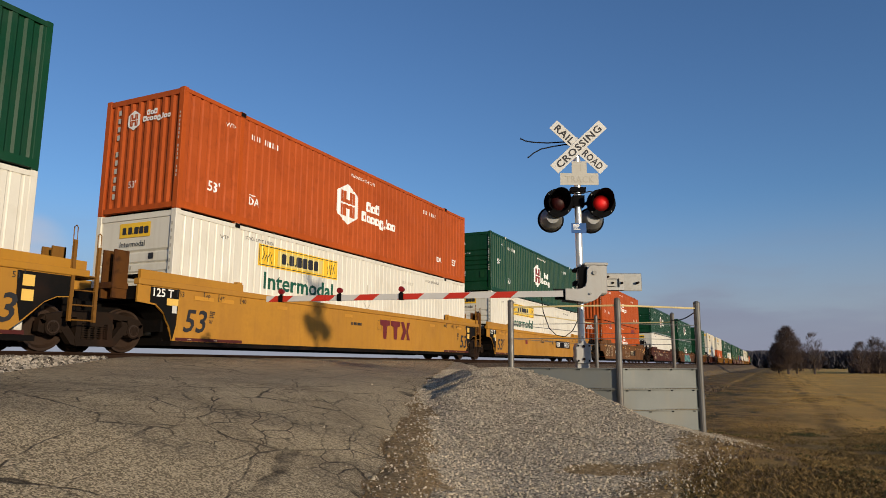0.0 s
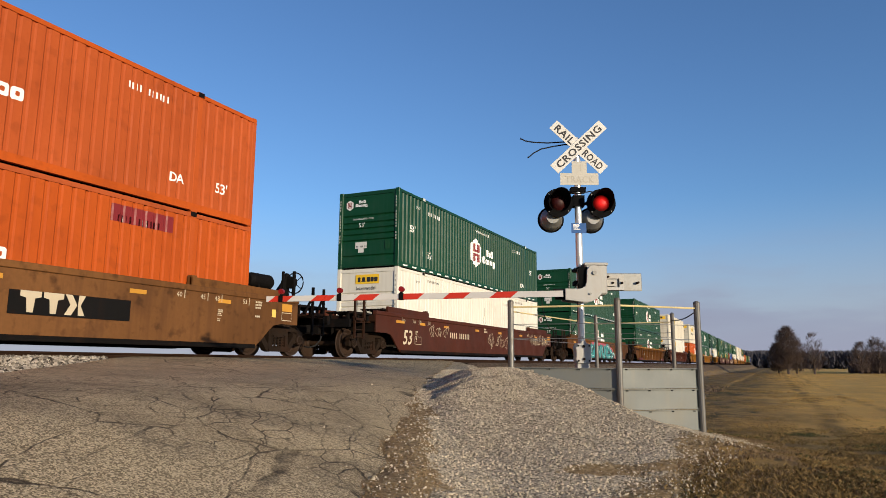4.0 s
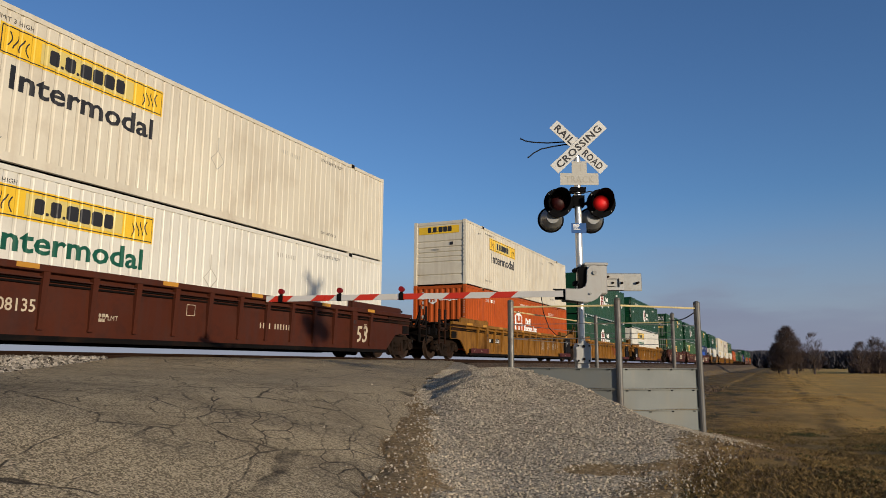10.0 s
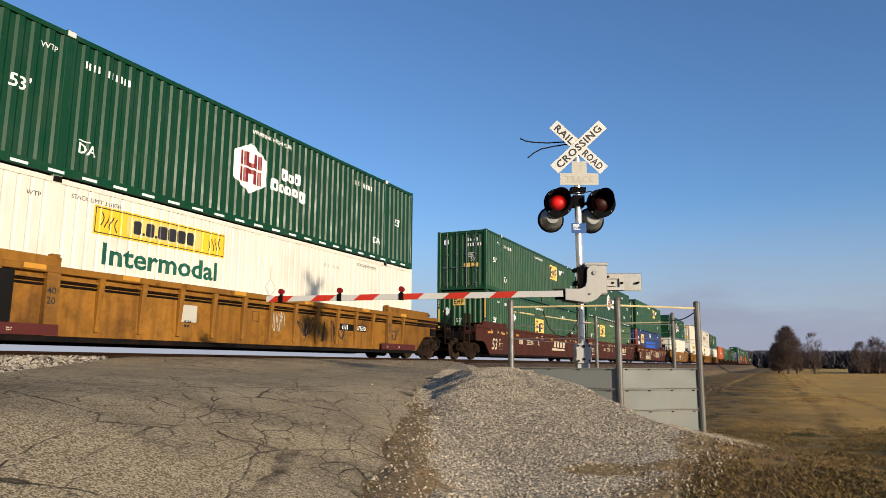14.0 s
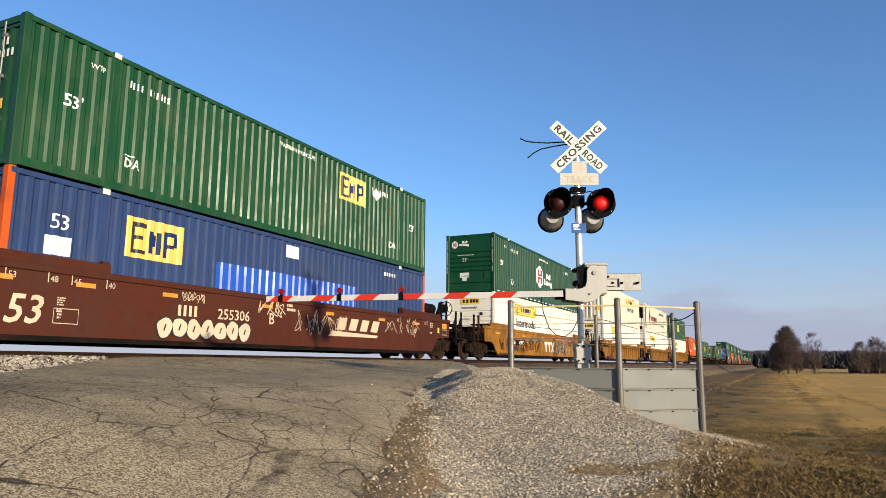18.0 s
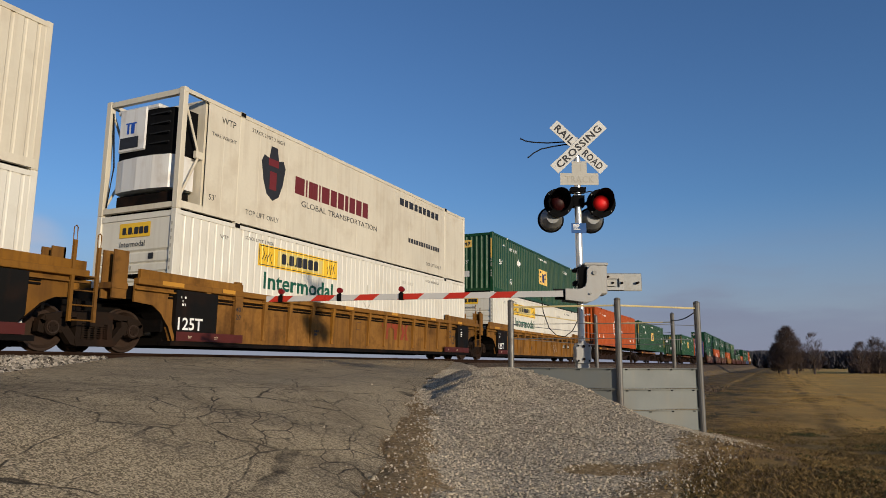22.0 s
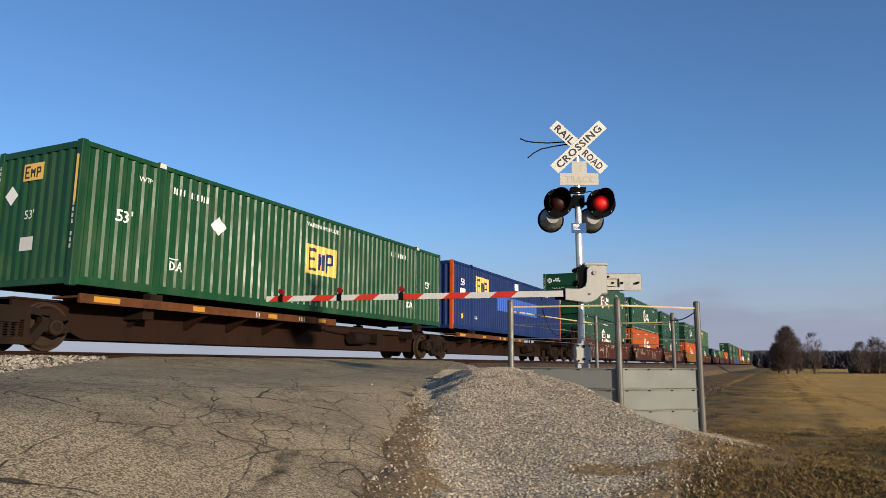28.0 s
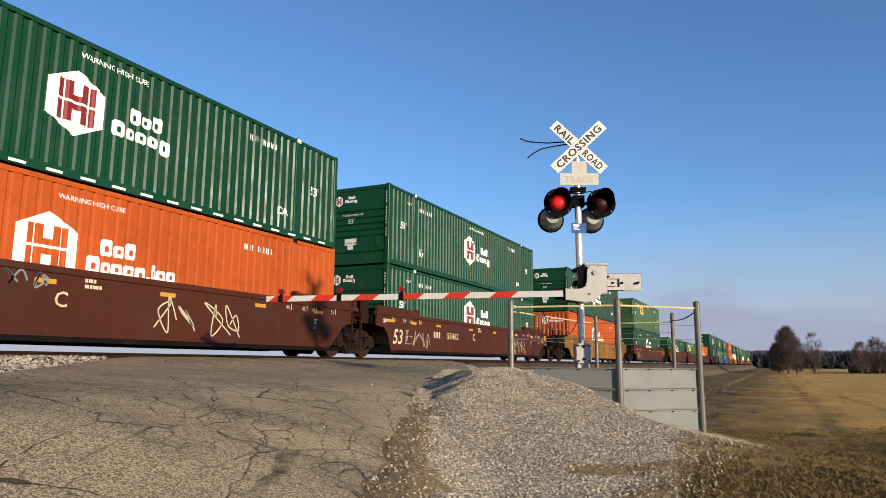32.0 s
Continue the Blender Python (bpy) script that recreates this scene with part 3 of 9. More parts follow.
def draped(bm, breaks, height, off=0.004):
    """Lays a flat sheet on a ribbed side: cut at the ribs' edges and set at their depth."""
    xs = [v.co.x for v in bm.verts]
    lo, hi = min(xs), max(xs)
    for x in breaks:
        if lo + 1e-4 < x < hi - 1e-4:
            bmesh.ops.bisect_plane(bm, geom=bm.verts[:] + bm.edges[:] + bm.faces[:], plane_co=(x, 0, 0), plane_no=(1, 0, 0), dist=1e-6)
    for v in bm.verts:
        v.co.y = height(v.co.x) - off
    return bm
# ---- the ground ----
CU, SU = math.cos(YAW), math.sin(YAW)


def uv(x, y):
    """Distance ahead of and to the right of the camera's place."""
    return x * CU + y * SU, x * SU - y * CU


def xy(u, v):
    return u * CU + v * SU, u * SU - v * CU


ROAD_Y = [-60, -8, 0, 1.5, 2.8, 3.92, 5.06, 6.5, 8.0, 10.0, 12.0, 14.4, 16.5, 19, 24, 40, 90]
ROAD_Z = [-1.75, -1.6, -1.5, -1.4, -1.2, -0.90, -0.52, -0.41, -0.35, -0.225, -0.06, -0.04, -0.2, -0.55, -1.2, -1.75, -1.8]


def road_z(y):
    return sum(float(np.interp(y + d, ROAD_Y, ROAD_Z)) for d in (-0.9, -0.45, 0, 0.45, 0.9)) / 5


def road_right(u):
    line = -0.62 + 0.047 * (u - 5.4) if u < 11 else -0.357 + 0.044 * (u - 11)
    return line + 0.045 * math.sin(u * 2.3) + 0.035 * math.sin(u * 5.1) + 0.02 * math.sin(u * 11.7)


def road_left(u):
    return -5.3 - 0.19 * (u - 8.0) if u > 4 else -4.5 + 0.02 * (u - 4)


def smooth(a, b, x):
    t = min(1.0, max(0.0, (x - a) / (b - a)))
    return t * t * (3 - 2 * t)


def bank(y):
    """The railway's bank across the track."""
    d = abs(y - TRACK)
    return -0.24 if d < 2.0 else max(-3, -0.24 - (d - 2.0) / 1.75)


def heap(u, v):
    """Gravel tipped against the retaining wall and spilt down the roadside."""
    top = float(np.interp(v, [-1.2, -0.75, -0.42, -0.18, 0.5, 1.1, 1.52, 1.98, 2.44, 2.9, 4.3, 5.4, 7], [-1.3, -0.95, -0.56, -0.37, -0.235, -0.255, -0.37, -0.52, -0.80, -0.97, -1.30, -1.45, -1.7]))
    near = float(np.interp(u, [4.5, 6.0, 7.5, 9.0, 10.2, 10.9, 11.3], [-1.6, -1.36, -1.1, -0.72, -0.36, -0.1, 0.2]))
    far = -0.2 if v < 1.2 else 0.0
    return max(-1.9, min(top, near, 0.0 if u < 12 else far))


def strip_width(u):
    """The brown strip of earth along the road's right edge."""
    return float(np.interp(u, [5.0, 6.5, 8.0, 10.0, 11.0], [0.52, 0.44, 0.34, 0.12, 0.0]))


def shoulder(u, v, side):
    """A nearly level strip by the road, then the heap's flank."""
    w = strip_width(u) + 0.24 * smooth(9.0, 10.6, u)
    rise = 0.10 * min(max(0.0, v - side), w) + (0.40 - 0.04 * smooth(8.6, 10.4, u)) * max(0.0, v - side - w)
    return road_z(xy(u, side)[1]) - 0.015 + rise + 0.06 * smooth(w, w + 0.7, v - side)


def soft_min(a, c, k=11.0):
    """The lower of two heights, rounded where they meet."""
    low = min(a, c)
    return low - math.log(math.exp(k * (low - a)) + math.exp(k * (low - c))) / k


def land(x, y):
    """The height of the natural ground."""
    u, v = uv(x, y)
    base = -1.5 + 0.06 * noise.noise((x * 0.25, y * 0.25, 0)) - 0.3 * smooth(12, 60, math.hypot(x, y))
    if y > TRACK + 6:
        base = -1.75
    z = max(base, bank(y) + 0.05 * noise.noise((x * 0.7, y * 0.7, 3)))
    # the fill between the road and the track
    side = road_right(u) if 0 < u < 40 else 0.0
    by_road = smooth(0.0, 1.7, v - side)
    road = road_z(y) - 0.05
    fill = road + (-0.3 - road) * by_road
    if u > 11 and v < 1.4 and y < TRACK:
        z = max(z, fill - 1.3 * smooth(0.9, 1.4, v))
    if x > 11 and 3.6 < y < TRACK:
        z = max(z, fill - 1.4 * smooth(0, 2.8, x - 15.4 - 1.6 * smooth(4, 10, y)))
    if 2.5 < u < 12 and side - 0.3 < v < side + 4:
        # the road's own shoulder, falling gently away
        z = max(z, road_z(xy(u, side)[1]) - 0.015 - 0.30 * max(0.0, v - side - 0.35) + 0.02 * noise.noise((x * 1.7, y * 1.7, 5)))
    if 4.5 < u < 13 and -1.5 < v < 7:
        z = max(z, soft_min(heap(u, v), shoulder(u, v, side)) + 0.03 * noise.noise((x * 1.3, y * 1.3, 7)) + 0.015 * noise.noise((x * 3.1, y * 3.1, 2)))
    return z


BED = ([-3.6, -2.9, -2.2, -1.7, 0, 1.7, 2.2, 3.6], [-1.15, -0.72, -0.3, -0.15, -0.16, -0.15, -0.3, -1.15])
WIDE_BED = ([-8.0, -6.0, -4.0, -2.8, -2.2, -1.7, 0, 1.7, 2.2, 3.6], [-1.1, -0.72, -0.44, -0.34, -0.26, -0.15, -0.16, -0.15, -0.3, -1.15])

POSTS = [(11.02, 3.99), (11.30, 2.26), (12.40, 1.15), (15.12, 3.50), (15.00, 1.88)]


def behind_wall(x, y):
    """Inside the retaining wall's outline."""
    (ax, ay), (bx, by), (cx, cy) = POSTS[0], POSTS[1], POSTS[2]
    ex, ey = POSTS[4]
    side = lambda px, py, qx, qy: (qx - px) * (y - py) - (qy - py) * (x - px)
    return side(ax, ay, bx, by) > 0 and side(bx, by, cx, cy) > 0 and side(cx, cy, ex + 0.4, ey) > 0 and y < 12


def heap_edge(u):
    """How far to the side the tipped gravel reaches."""
    return float(np.interp(u, [5.4, 7.0, 8.2, 9.5, 11, 12.5, 14.5], [1.4, 2.4, 3.2, 4.1, 4.6, 4.4, 4.0]))


def grid_mesh(xs, ys, height):
    nx, ny = len(xs), len(ys)
    verts = [(x, y, height(x, y)) for y in ys for x in xs]
    faces = [(j * nx + i, j * nx + i + 1, (j + 1) * nx + i + 1, (j + 1) * nx + i) for j in range(ny - 1) for i in range(nx - 1)]
    me = bpy.data.meshes.new("ground")
    me.from_pydata(verts, [], faces)
    me.shade_smooth()
    return me


def on_road(x, y, margin=0.0):
    u, v = uv(x, y)
    return -30 < u < 70 and road_left(u) - margin < v < road_right(u) + margin


def ground_z(x, y):
    z = land(x, y) - 0.01
    if behind_wall(x, y) or behind_wall(x - 0.2, y) or behind_wall(x, y + 0.2):
        z = min(z, -0.34 if y > 3.7 else -0.9)
    if on_road(x, y, 0.02):
        z = min(z, road_z(y) - 0.07)
    u, v = uv(x, y)
    if 5.2 < u < 28.8 and road_right(u) - 0.3 < v < (heap_edge(u) - 0.1 if u < 14.4 else 1.4):
        z -= 0.05
    if x < 11.2 and -8.0 < y - TRACK < 3.6:
        z = min(z, float(np.interp(y - TRACK, *WIDE_BED)) - 0.18)
    return z


far_steps = [30, 40, 55, 75, 100, 140, 200, 300, 450, 700, 1100, 1800, 3000, 4500]
xs = [-s for s in far_steps[::-1]] + list(np.arange(-24, 3, 1.5)) + list(np.arange(3, 22, 0.16)) + list(np.arange(22, 31, 1.0)) + [s + 2 for s in far_steps]
ys = [-s for s in far_steps[::-1]] + list(np.arange(-24, -2, 1.2)) + list(np.arange(-2, 17, 0.16)) + list(np.arange(17, 30, 1.5)) + [s + 1 for s in far_steps]
ground = tagged(part("ground", grid_mesh(xs, ys, ground_z), "ground", None), "dry winter field and grassy railway verge", "ground", kind="structure")


def build_road():
    us = list(np.arange(-30, 3, 1.5)) + list(np.arange(3, 32, 0.25)) + list(np.arange(32, 70, 2.0))
    verts, faces, k = [], [], 21
    for u in us:
        a, c = road_left(u), road_right(u)
        for i in range(k):
            w = i / (k - 1)
            v = a + (c - a) * w
            x, y = xy(u, v)
            z = road_z(y) + 0.012 * noise.noise((x * 0.9, y * 0.9, 1)) - (0.012 if i in (0, k - 1) else 0.0)
            verts.append((x, y, z))
    for j in range(len(us) - 1):
        for i in range(k - 1):
            faces.append((j * k + i + 1, j * k + i, (j + 1) * k + i, (j + 1) * k + i + 1))
    me = bpy.data.meshes.new("road")
    me.from_pydata(verts, [], faces)
    me.shade_smooth()
    return tagged(part("road", me, "road", None), "cracked tan-grey chip-seal country road rising to the crossing", "road", kind="structure")


build_road()


def stone_proto(rng, seg=1):
    bm = bmesh.new()
    bmesh.ops.create_icosphere(bm, subdivisions=1, radius=1.0)
    for v in bm.verts:
        v.co *= rng.uniform(0.7, 1.15)
    bm.verts.ensure_lookup_table()
    vs = np.array([v.co[:] for v in bm.verts])
    fs = [[v.index for v in f.verts] for f in bm.faces]
    bm.free()
    return vs, fs


def scatter(name, count, place, size, material, label, seed):
    """Loose stones as one object: place(rng) gives x, y or None."""
    rng = random.Random(seed)
    protos = [stone_proto(rng) for _ in range(5)]
    verts, faces, k = [], [], 0
    for _ in range(count):
        p = place(rng)
        if p is None:
            continue
        x, y, z = p
        vs, fs = rng.choice(protos)
        s = size(rng)
        rot = np.array(Euler((rng.uniform(0, 6), rng.uniform(0, 6), rng.uniform(0, 6))).to_matrix())
        pts = (vs * (s, s * 0.8, s * 0.6)) @ rot.T + (x, y, z + s * 0.08)
        verts.append(pts)
        faces += [[i + k for i in f] for f in fs]
        k += len(pts)
    me = bpy.data.meshes.new(name)
    me.from_pydata(np.concatenate(verts).tolist(), [], faces)
    return tagged(part(name, me, material, None), label, "gravel", kind="stuff")


def earth_share(u, v):
    """0 on clean gravel, 1 on bare brown earth: a strip by the road's edge, another across the heap's foot, and the heap's rim."""
    side = road_right(u)
    strip = strip_width(u) * (1 + 0.5 * noise.noise((u * 1.6, 2.0, 5.0)))
    by_road = 1 - smooth(strip * 0.75, strip * 1.35 + 0.06, v - side)
    mid = 6.9 + 0.12 * (v - 1.4) + 0.2 * noise.noise((v * 1.3, 4.0, 2.0))
    wide = 0.05 + 0.24 * smooth(1.0, 3.2, v) + 0.12 * noise.noise((u * 1.7, v * 1.7, 6.0))
    foot = smooth(0.7, 1.5, v) * (1 - smooth(wide * 0.6, wide * 1.5 + 0.05, abs(u - mid)))
    rim = 0.0 if u > 14.6 else smooth(-0.6, 0.3, v - heap_edge(u) + 0.5 * noise.noise((u * 0.9, v * 0.9, 9)))
    return max(by_road, foot, rim)


def heap_sheet():
    us, vs = np.concatenate((np.arange(4.4, 14.6, 0.07), np.arange(14.6, 29.0, 0.16))), np.arange(-1.5, 6.6, 0.07)
    verts, ok, soil = [], [], []
    for u in us:
        side, rim = road_right(u), heap_edge(u)
        for v in vs:
            x, y = xy(u, v)
            z = land(x, y) + 0.016 - 0.09 * smooth(rim - 0.1, rim + 0.6, v) + 0.012 * noise.noise((x * 6, y * 6, 1))
            if v < side + 0.03:
                z = min(z, road_z(y) - 0.025)
            verts.append((x, y, z))
            soil.append(earth_share(u, v))
            ok.append(side - 0.2 < v < (rim + 0.7 if u < 14.6 else 1.5) and (y > 4.65 or not behind_wall(x, y)))
    k = len(vs)
    faces = []
    for j in range(len(us) - 1):
        for i in range(k - 1):
            q = (j * k + i, j * k + i + 1, (j + 1) * k + i + 1, (j + 1) * k + i)
            if all(ok[a] for a in q):
                faces.append(q[::-1])
    me = bpy.data.meshes.new("gravel_heap")
    me.from_pydata(verts, [], faces)
    me.attributes.new("earth", "FLOAT", "POINT").data.foreach_set("value", soil)
    me.shade_smooth()
    return tagged(part("gravel_heap", me, "roadside", None), "heap of pale crushed gravel spilt beside the road", "gravel", kind="structure")


heap_sheet()


def heap_place(rng):
    u, v = rng.uniform(4.8, 13.6), rng.uniform(-1.2, 5.6)
    x, y = xy(u, v)
    side = road_right(u)
    if behind_wall(x, y) or v > heap_edge(u) + 0.4:
        return None
    if v < side:
        # chips thrown on to the road
        if rng.random() > 0.14 * math.exp((v - side) / 0.16) * (1.5 - 0.1 * u):
            return None
        return x, y, road_z(y) - 0.028 * smooth(side - 0.25, side, v)
    if rng.random() < 0.72 * earth_share(u, v) ** 1.5:
        return None
    return x, y, land(x, y) + 0.014


scatter("gravel_stones", 84000, heap_place, lambda r: r.choice((0.005, 0.006, 0.007, 0.008, 0.009, 0.011, 0.014, 0.019)), "gravel_stones", "pale grey crushed stones covering the heap", 4)


def crest_place(rng):
    """Coarser stones on the heap's brow beside the road."""
    u, v = rng.uniform(9.2, 20.0), rng.uniform(-0.75, 1.2)
    x, y = xy(u, v)
    if (behind_wall(x, y) and y < 4.65) or v < road_right(u) - 0.05 + abs(rng.gauss(0, 0.1)):
        return None
    return x, y, land(x, y) + 0.016


scatter("gravel_stones", 22000, crest_place, lambda r: r.choice((0.006, 0.008, 0.009, 0.011, 0.014, 0.018)), "gravel_stones", "coarse pale stones on the heap's brow", 8)


def ballast_sheet(x0, x1, name, material, label, bed=BED):
    xs = np.arange(x0, x1, 0.5 if x1 - x0 < 100 else 4.0)
    ys, zs = bed
    verts = [(x, TRACK + y + 0.1 * noise.noise((x, y, 2)), z + 0.03 * noise.noise((x * 2, y * 2, 4))) for x in xs for y, z in zip(ys, zs)]
    k = len(ys)
    faces = [(j * k + i, (j + 1) * k + i, (j + 1) * k + i + 1, j * k + i + 1) for j in range(len(xs) - 1) for i in range(k - 1)]
    if bed is WIDE_BED:
        keep = [not any(on_road(verts[q][0], verts[q][1], 0.05) and verts[q][1] < TRACK - 1.2 for q in f) for f in faces]
        faces = [f for f, good in zip(faces, keep) if good]
    me = bpy.data.meshes.new(name)
    me.from_pydata(verts, [], faces)
    return tagged(part(name, me, material, None), label, "ballast", kind="structure")


ballast_sheet(-60, 11.2, "ballast", "ballast", "pale grey stone ballast under the rails", WIDE_BED)
ballast_sheet(26.4, 86, "ballast", "dirty_ballast", "dark dirty stone ballast under the rails")
ballast_sheet(86, 1400, "ballast", "dirty_ballast", "dark stone ballast running into the distance")


def ballast_place(rng):
    x, y = rng.uniform(0.5, 9.5), rng.uniform(TRACK - 6.0, TRACK - 0.85)
    if on_road(x, y, 0.12):
        return None
    return x, y, float(np.interp(y - TRACK, *WIDE_BED)) + 0.01


scatter("ballast_stones", 26000, ballast_place, lambda r: r.choice((0.03, 0.04, 0.052, 0.068)), "ballast_stones", "loose grey ballast stones beside the rail", 5)


def verge_place(rng):
    x, y = rng.uniform(17, 55), rng.uniform(3.0, TRACK - 1.2)
    if behind_wall(x, y) or on_road(x, y, 0.5) or noise.noise((x * 0.4, y * 0.4, 17)) < 0.0:
        return None
    return x, y, land(x, y) + rng.uniform(0, 0.06)


scatter("ballast_stones", 5000, verge_place, lambda r: r.choice((0.05, 0.07, 0.1)), "dirty_ballast", "dark dirty stones on the railway bank", 6)

# ---- the track ----
track = thing("railway_track", "single railway track with rusty rails on timber ties", "track", kind="structure", at=pose(0, TRACK, 0))
for side in (-1, 1):
    bm = bmesh.new()
    prof = [(-0.075, -0.172), (0.075, -0.172), (0.07, -0.158), (0.012, -0.14), (0.012, -0.045), (0.037, -0.035), (0.037, -0.006), (0.028, 0.0),
            (-0.028, 0.0), (-0.037, -0.006), (-0.037, -0.035), (-0.012, -0.045), (-0.012, -0.14), (-0.07, -0.158)]
    ends = [[bm.verts.new((x, 0.7535 * side + py, pz)) for py, pz in prof] for x in (-80, 1400)]
    for i in range(len(prof)):
        j = (i + 1) % len(prof)
        bm.faces.new((ends[0][i], ends[0][j], ends[1][j], ends[1][i]))
    part("rail", clean(bm), "rail", track)
tie_bm = bmesh.new()
box(tie_bm, -0.115, 0.115, -1.3, 1.3, -0.33, -0.165)
tie_mesh = None
for i in range(64):
    x = -12 + i * 0.52
    if 9.0 < x < 27:
        continue
    if tie_mesh is None:
        t = part("tie", bevelled(tie_bm, 0.012), "tie", track)
        tie_mesh = t.data
    else:
        t = part("tie", tie_mesh, None, track)
    t.location = (x, 0, 0.004)


# ---- retaining wall with railing round the signal ----
def wall_and_rail():
    th = thing("retaining_wall", "low retaining wall of pale grey steel panels between galvanised posts with a railing", "wall", kind="structure")
    feet = [-0.75, -1.15, -1.5, -0.35, -0.35]
    for (x, y), f in zip(POSTS, feet):
        bm = bmesh.new()
        r = 0.052 if f < -0.5 else 0.04
        rod(bm, (x, y, f), (x, y, 0.88 if f < -0.5 else 0.86), r, 12)
        rod(bm, (x, y, 0.86), (x, y, 0.895), r + 0.006, 12, r * 0.5)
        rod(bm, (x, y, -0.02), (x, y, 0.0), r + 0.005, 12)
        part("post", bm, "post", th, smooth=False)
    runs = ((0, 1, (-0.23, -0.55), 2), (1, 2, (-0.23, -0.575, -0.92), 3), (2, 4, (-0.23, -0.575, -0.92), 3))
    for a, c, tops, count in runs:
        A, B = Vector((*POSTS[a], 0)), Vector((*POSTS[c], 0))
        d = (B - A).normalized()
        nrm = Vector((-d.y, d.x, 0))
        for k in range(3):
            z1 = -0.235 - 0.335 * k
            z0 = z1 - 0.322
            bm = bmesh.new()
            m = Matrix.Translation(A) @ Matrix(((d.x, nrm.x, 0), (d.y, nrm.y, 0), (0, 0, 1))).to_4x4()
            L = (B - A).length
            box(bm, 0.05, L - 0.05, 0.03, 0.05, z0, z1, m)
            box(bm, 0.05, L - 0.05, -0.005, 0.03, z1 - 0.012, z1, m)
            box(bm, 0.05, L - 0.05, 0.0, 0.03, z0, z0 + 0.01, m)
            p = part("panel", clean(bm), "panel", th)
            bb = bmesh.new()
            for w in (0.09, 0.36, 0.64, 0.91):
                rod(bb, m @ Vector((L * w, -0.002, z1 - 0.02)), m @ Vector((L * w, 0.03, z1 - 0.02)), 0.012, 6)
            part("bolt", bb, "soot", p)
    def line(a, c, z, r, material, sag=0.0, label=""):
        A, B = Vector((*POSTS[a], z)), Vector((*POSTS[c], z))
        bm = bmesh.new()
        tube(bm, [A.lerp(B, i / 8) - Vector((0, 0, sag * 4 * (i / 8) * (1 - i / 8))) for i in range(9)], r)
        part("rail", bm, material, th, label)
    line(0, 1, 0.77, 0.016, "rope", label="yellowed sleeve on the top wire")
    line(1, 2, 0.77, 0.016, "rope", label="yellowed sleeve on the top wire")
    for a, c in ((0, 1), (1, 2), (0, 3), (3, 4)):
        for z in (0.48, 0.24):
            line(a, c, z, 0.006, "galv")
    line(3, 4, 0.7, 0.012, "rope")
    line(4, 2, 0.74, 0.01, "cable", 0.06)
    line(0, 3, 0.7, 0.012, "rope")
    return th


wall_and_rail()


def platform():
    """The gravelled fill inside the wall, on which the mast stands."""
    bm = bmesh.new()
    ring = [(11.06, 4.6), (11.07, 3.99), (11.34, 2.30), (12.42, 1.20), (14.98, 1.92), (15.2, 3.6), (15.3, 4.6)]
    top = [bm.verts.new((x, y, -0.25)) for x, y in ring]
    low = [bm.verts.new((x, y, -1.6)) for x, y in ring]
    bm.faces.new(top)
    for i in range(len(ring)):
        j = (i + 1) % len(ring)
        bm.faces.new((top[j], top[i], low[i], low[j]))
    return tagged(part("platform", clean(bm), "gravel", None), "gravelled platform behind the retaining wall", "platform", kind="structure")


platform()


# ---- the crossing signal ----
SIGNAL = (11.73, 2.97)
FACE = Matrix.Translation((*SIGNAL, 0)) @ Matrix(((SU, CU, 0), (-CU, SU, 0), (0, 0, 1))).to_4x4()


def slab(w, h, d=0.006):
    bm = bmesh.new()
    box(bm, -w / 2, w / 2, 0, d, -h / 2, h / 2)
    return bm


def turned(bm, angle, x, z, y=0.0):
    bm.transform(Matrix.Translation((x, y, z)) @ Matrix.Rotation(angle, 4, "Y"))
    return bm


FLASHERS = []


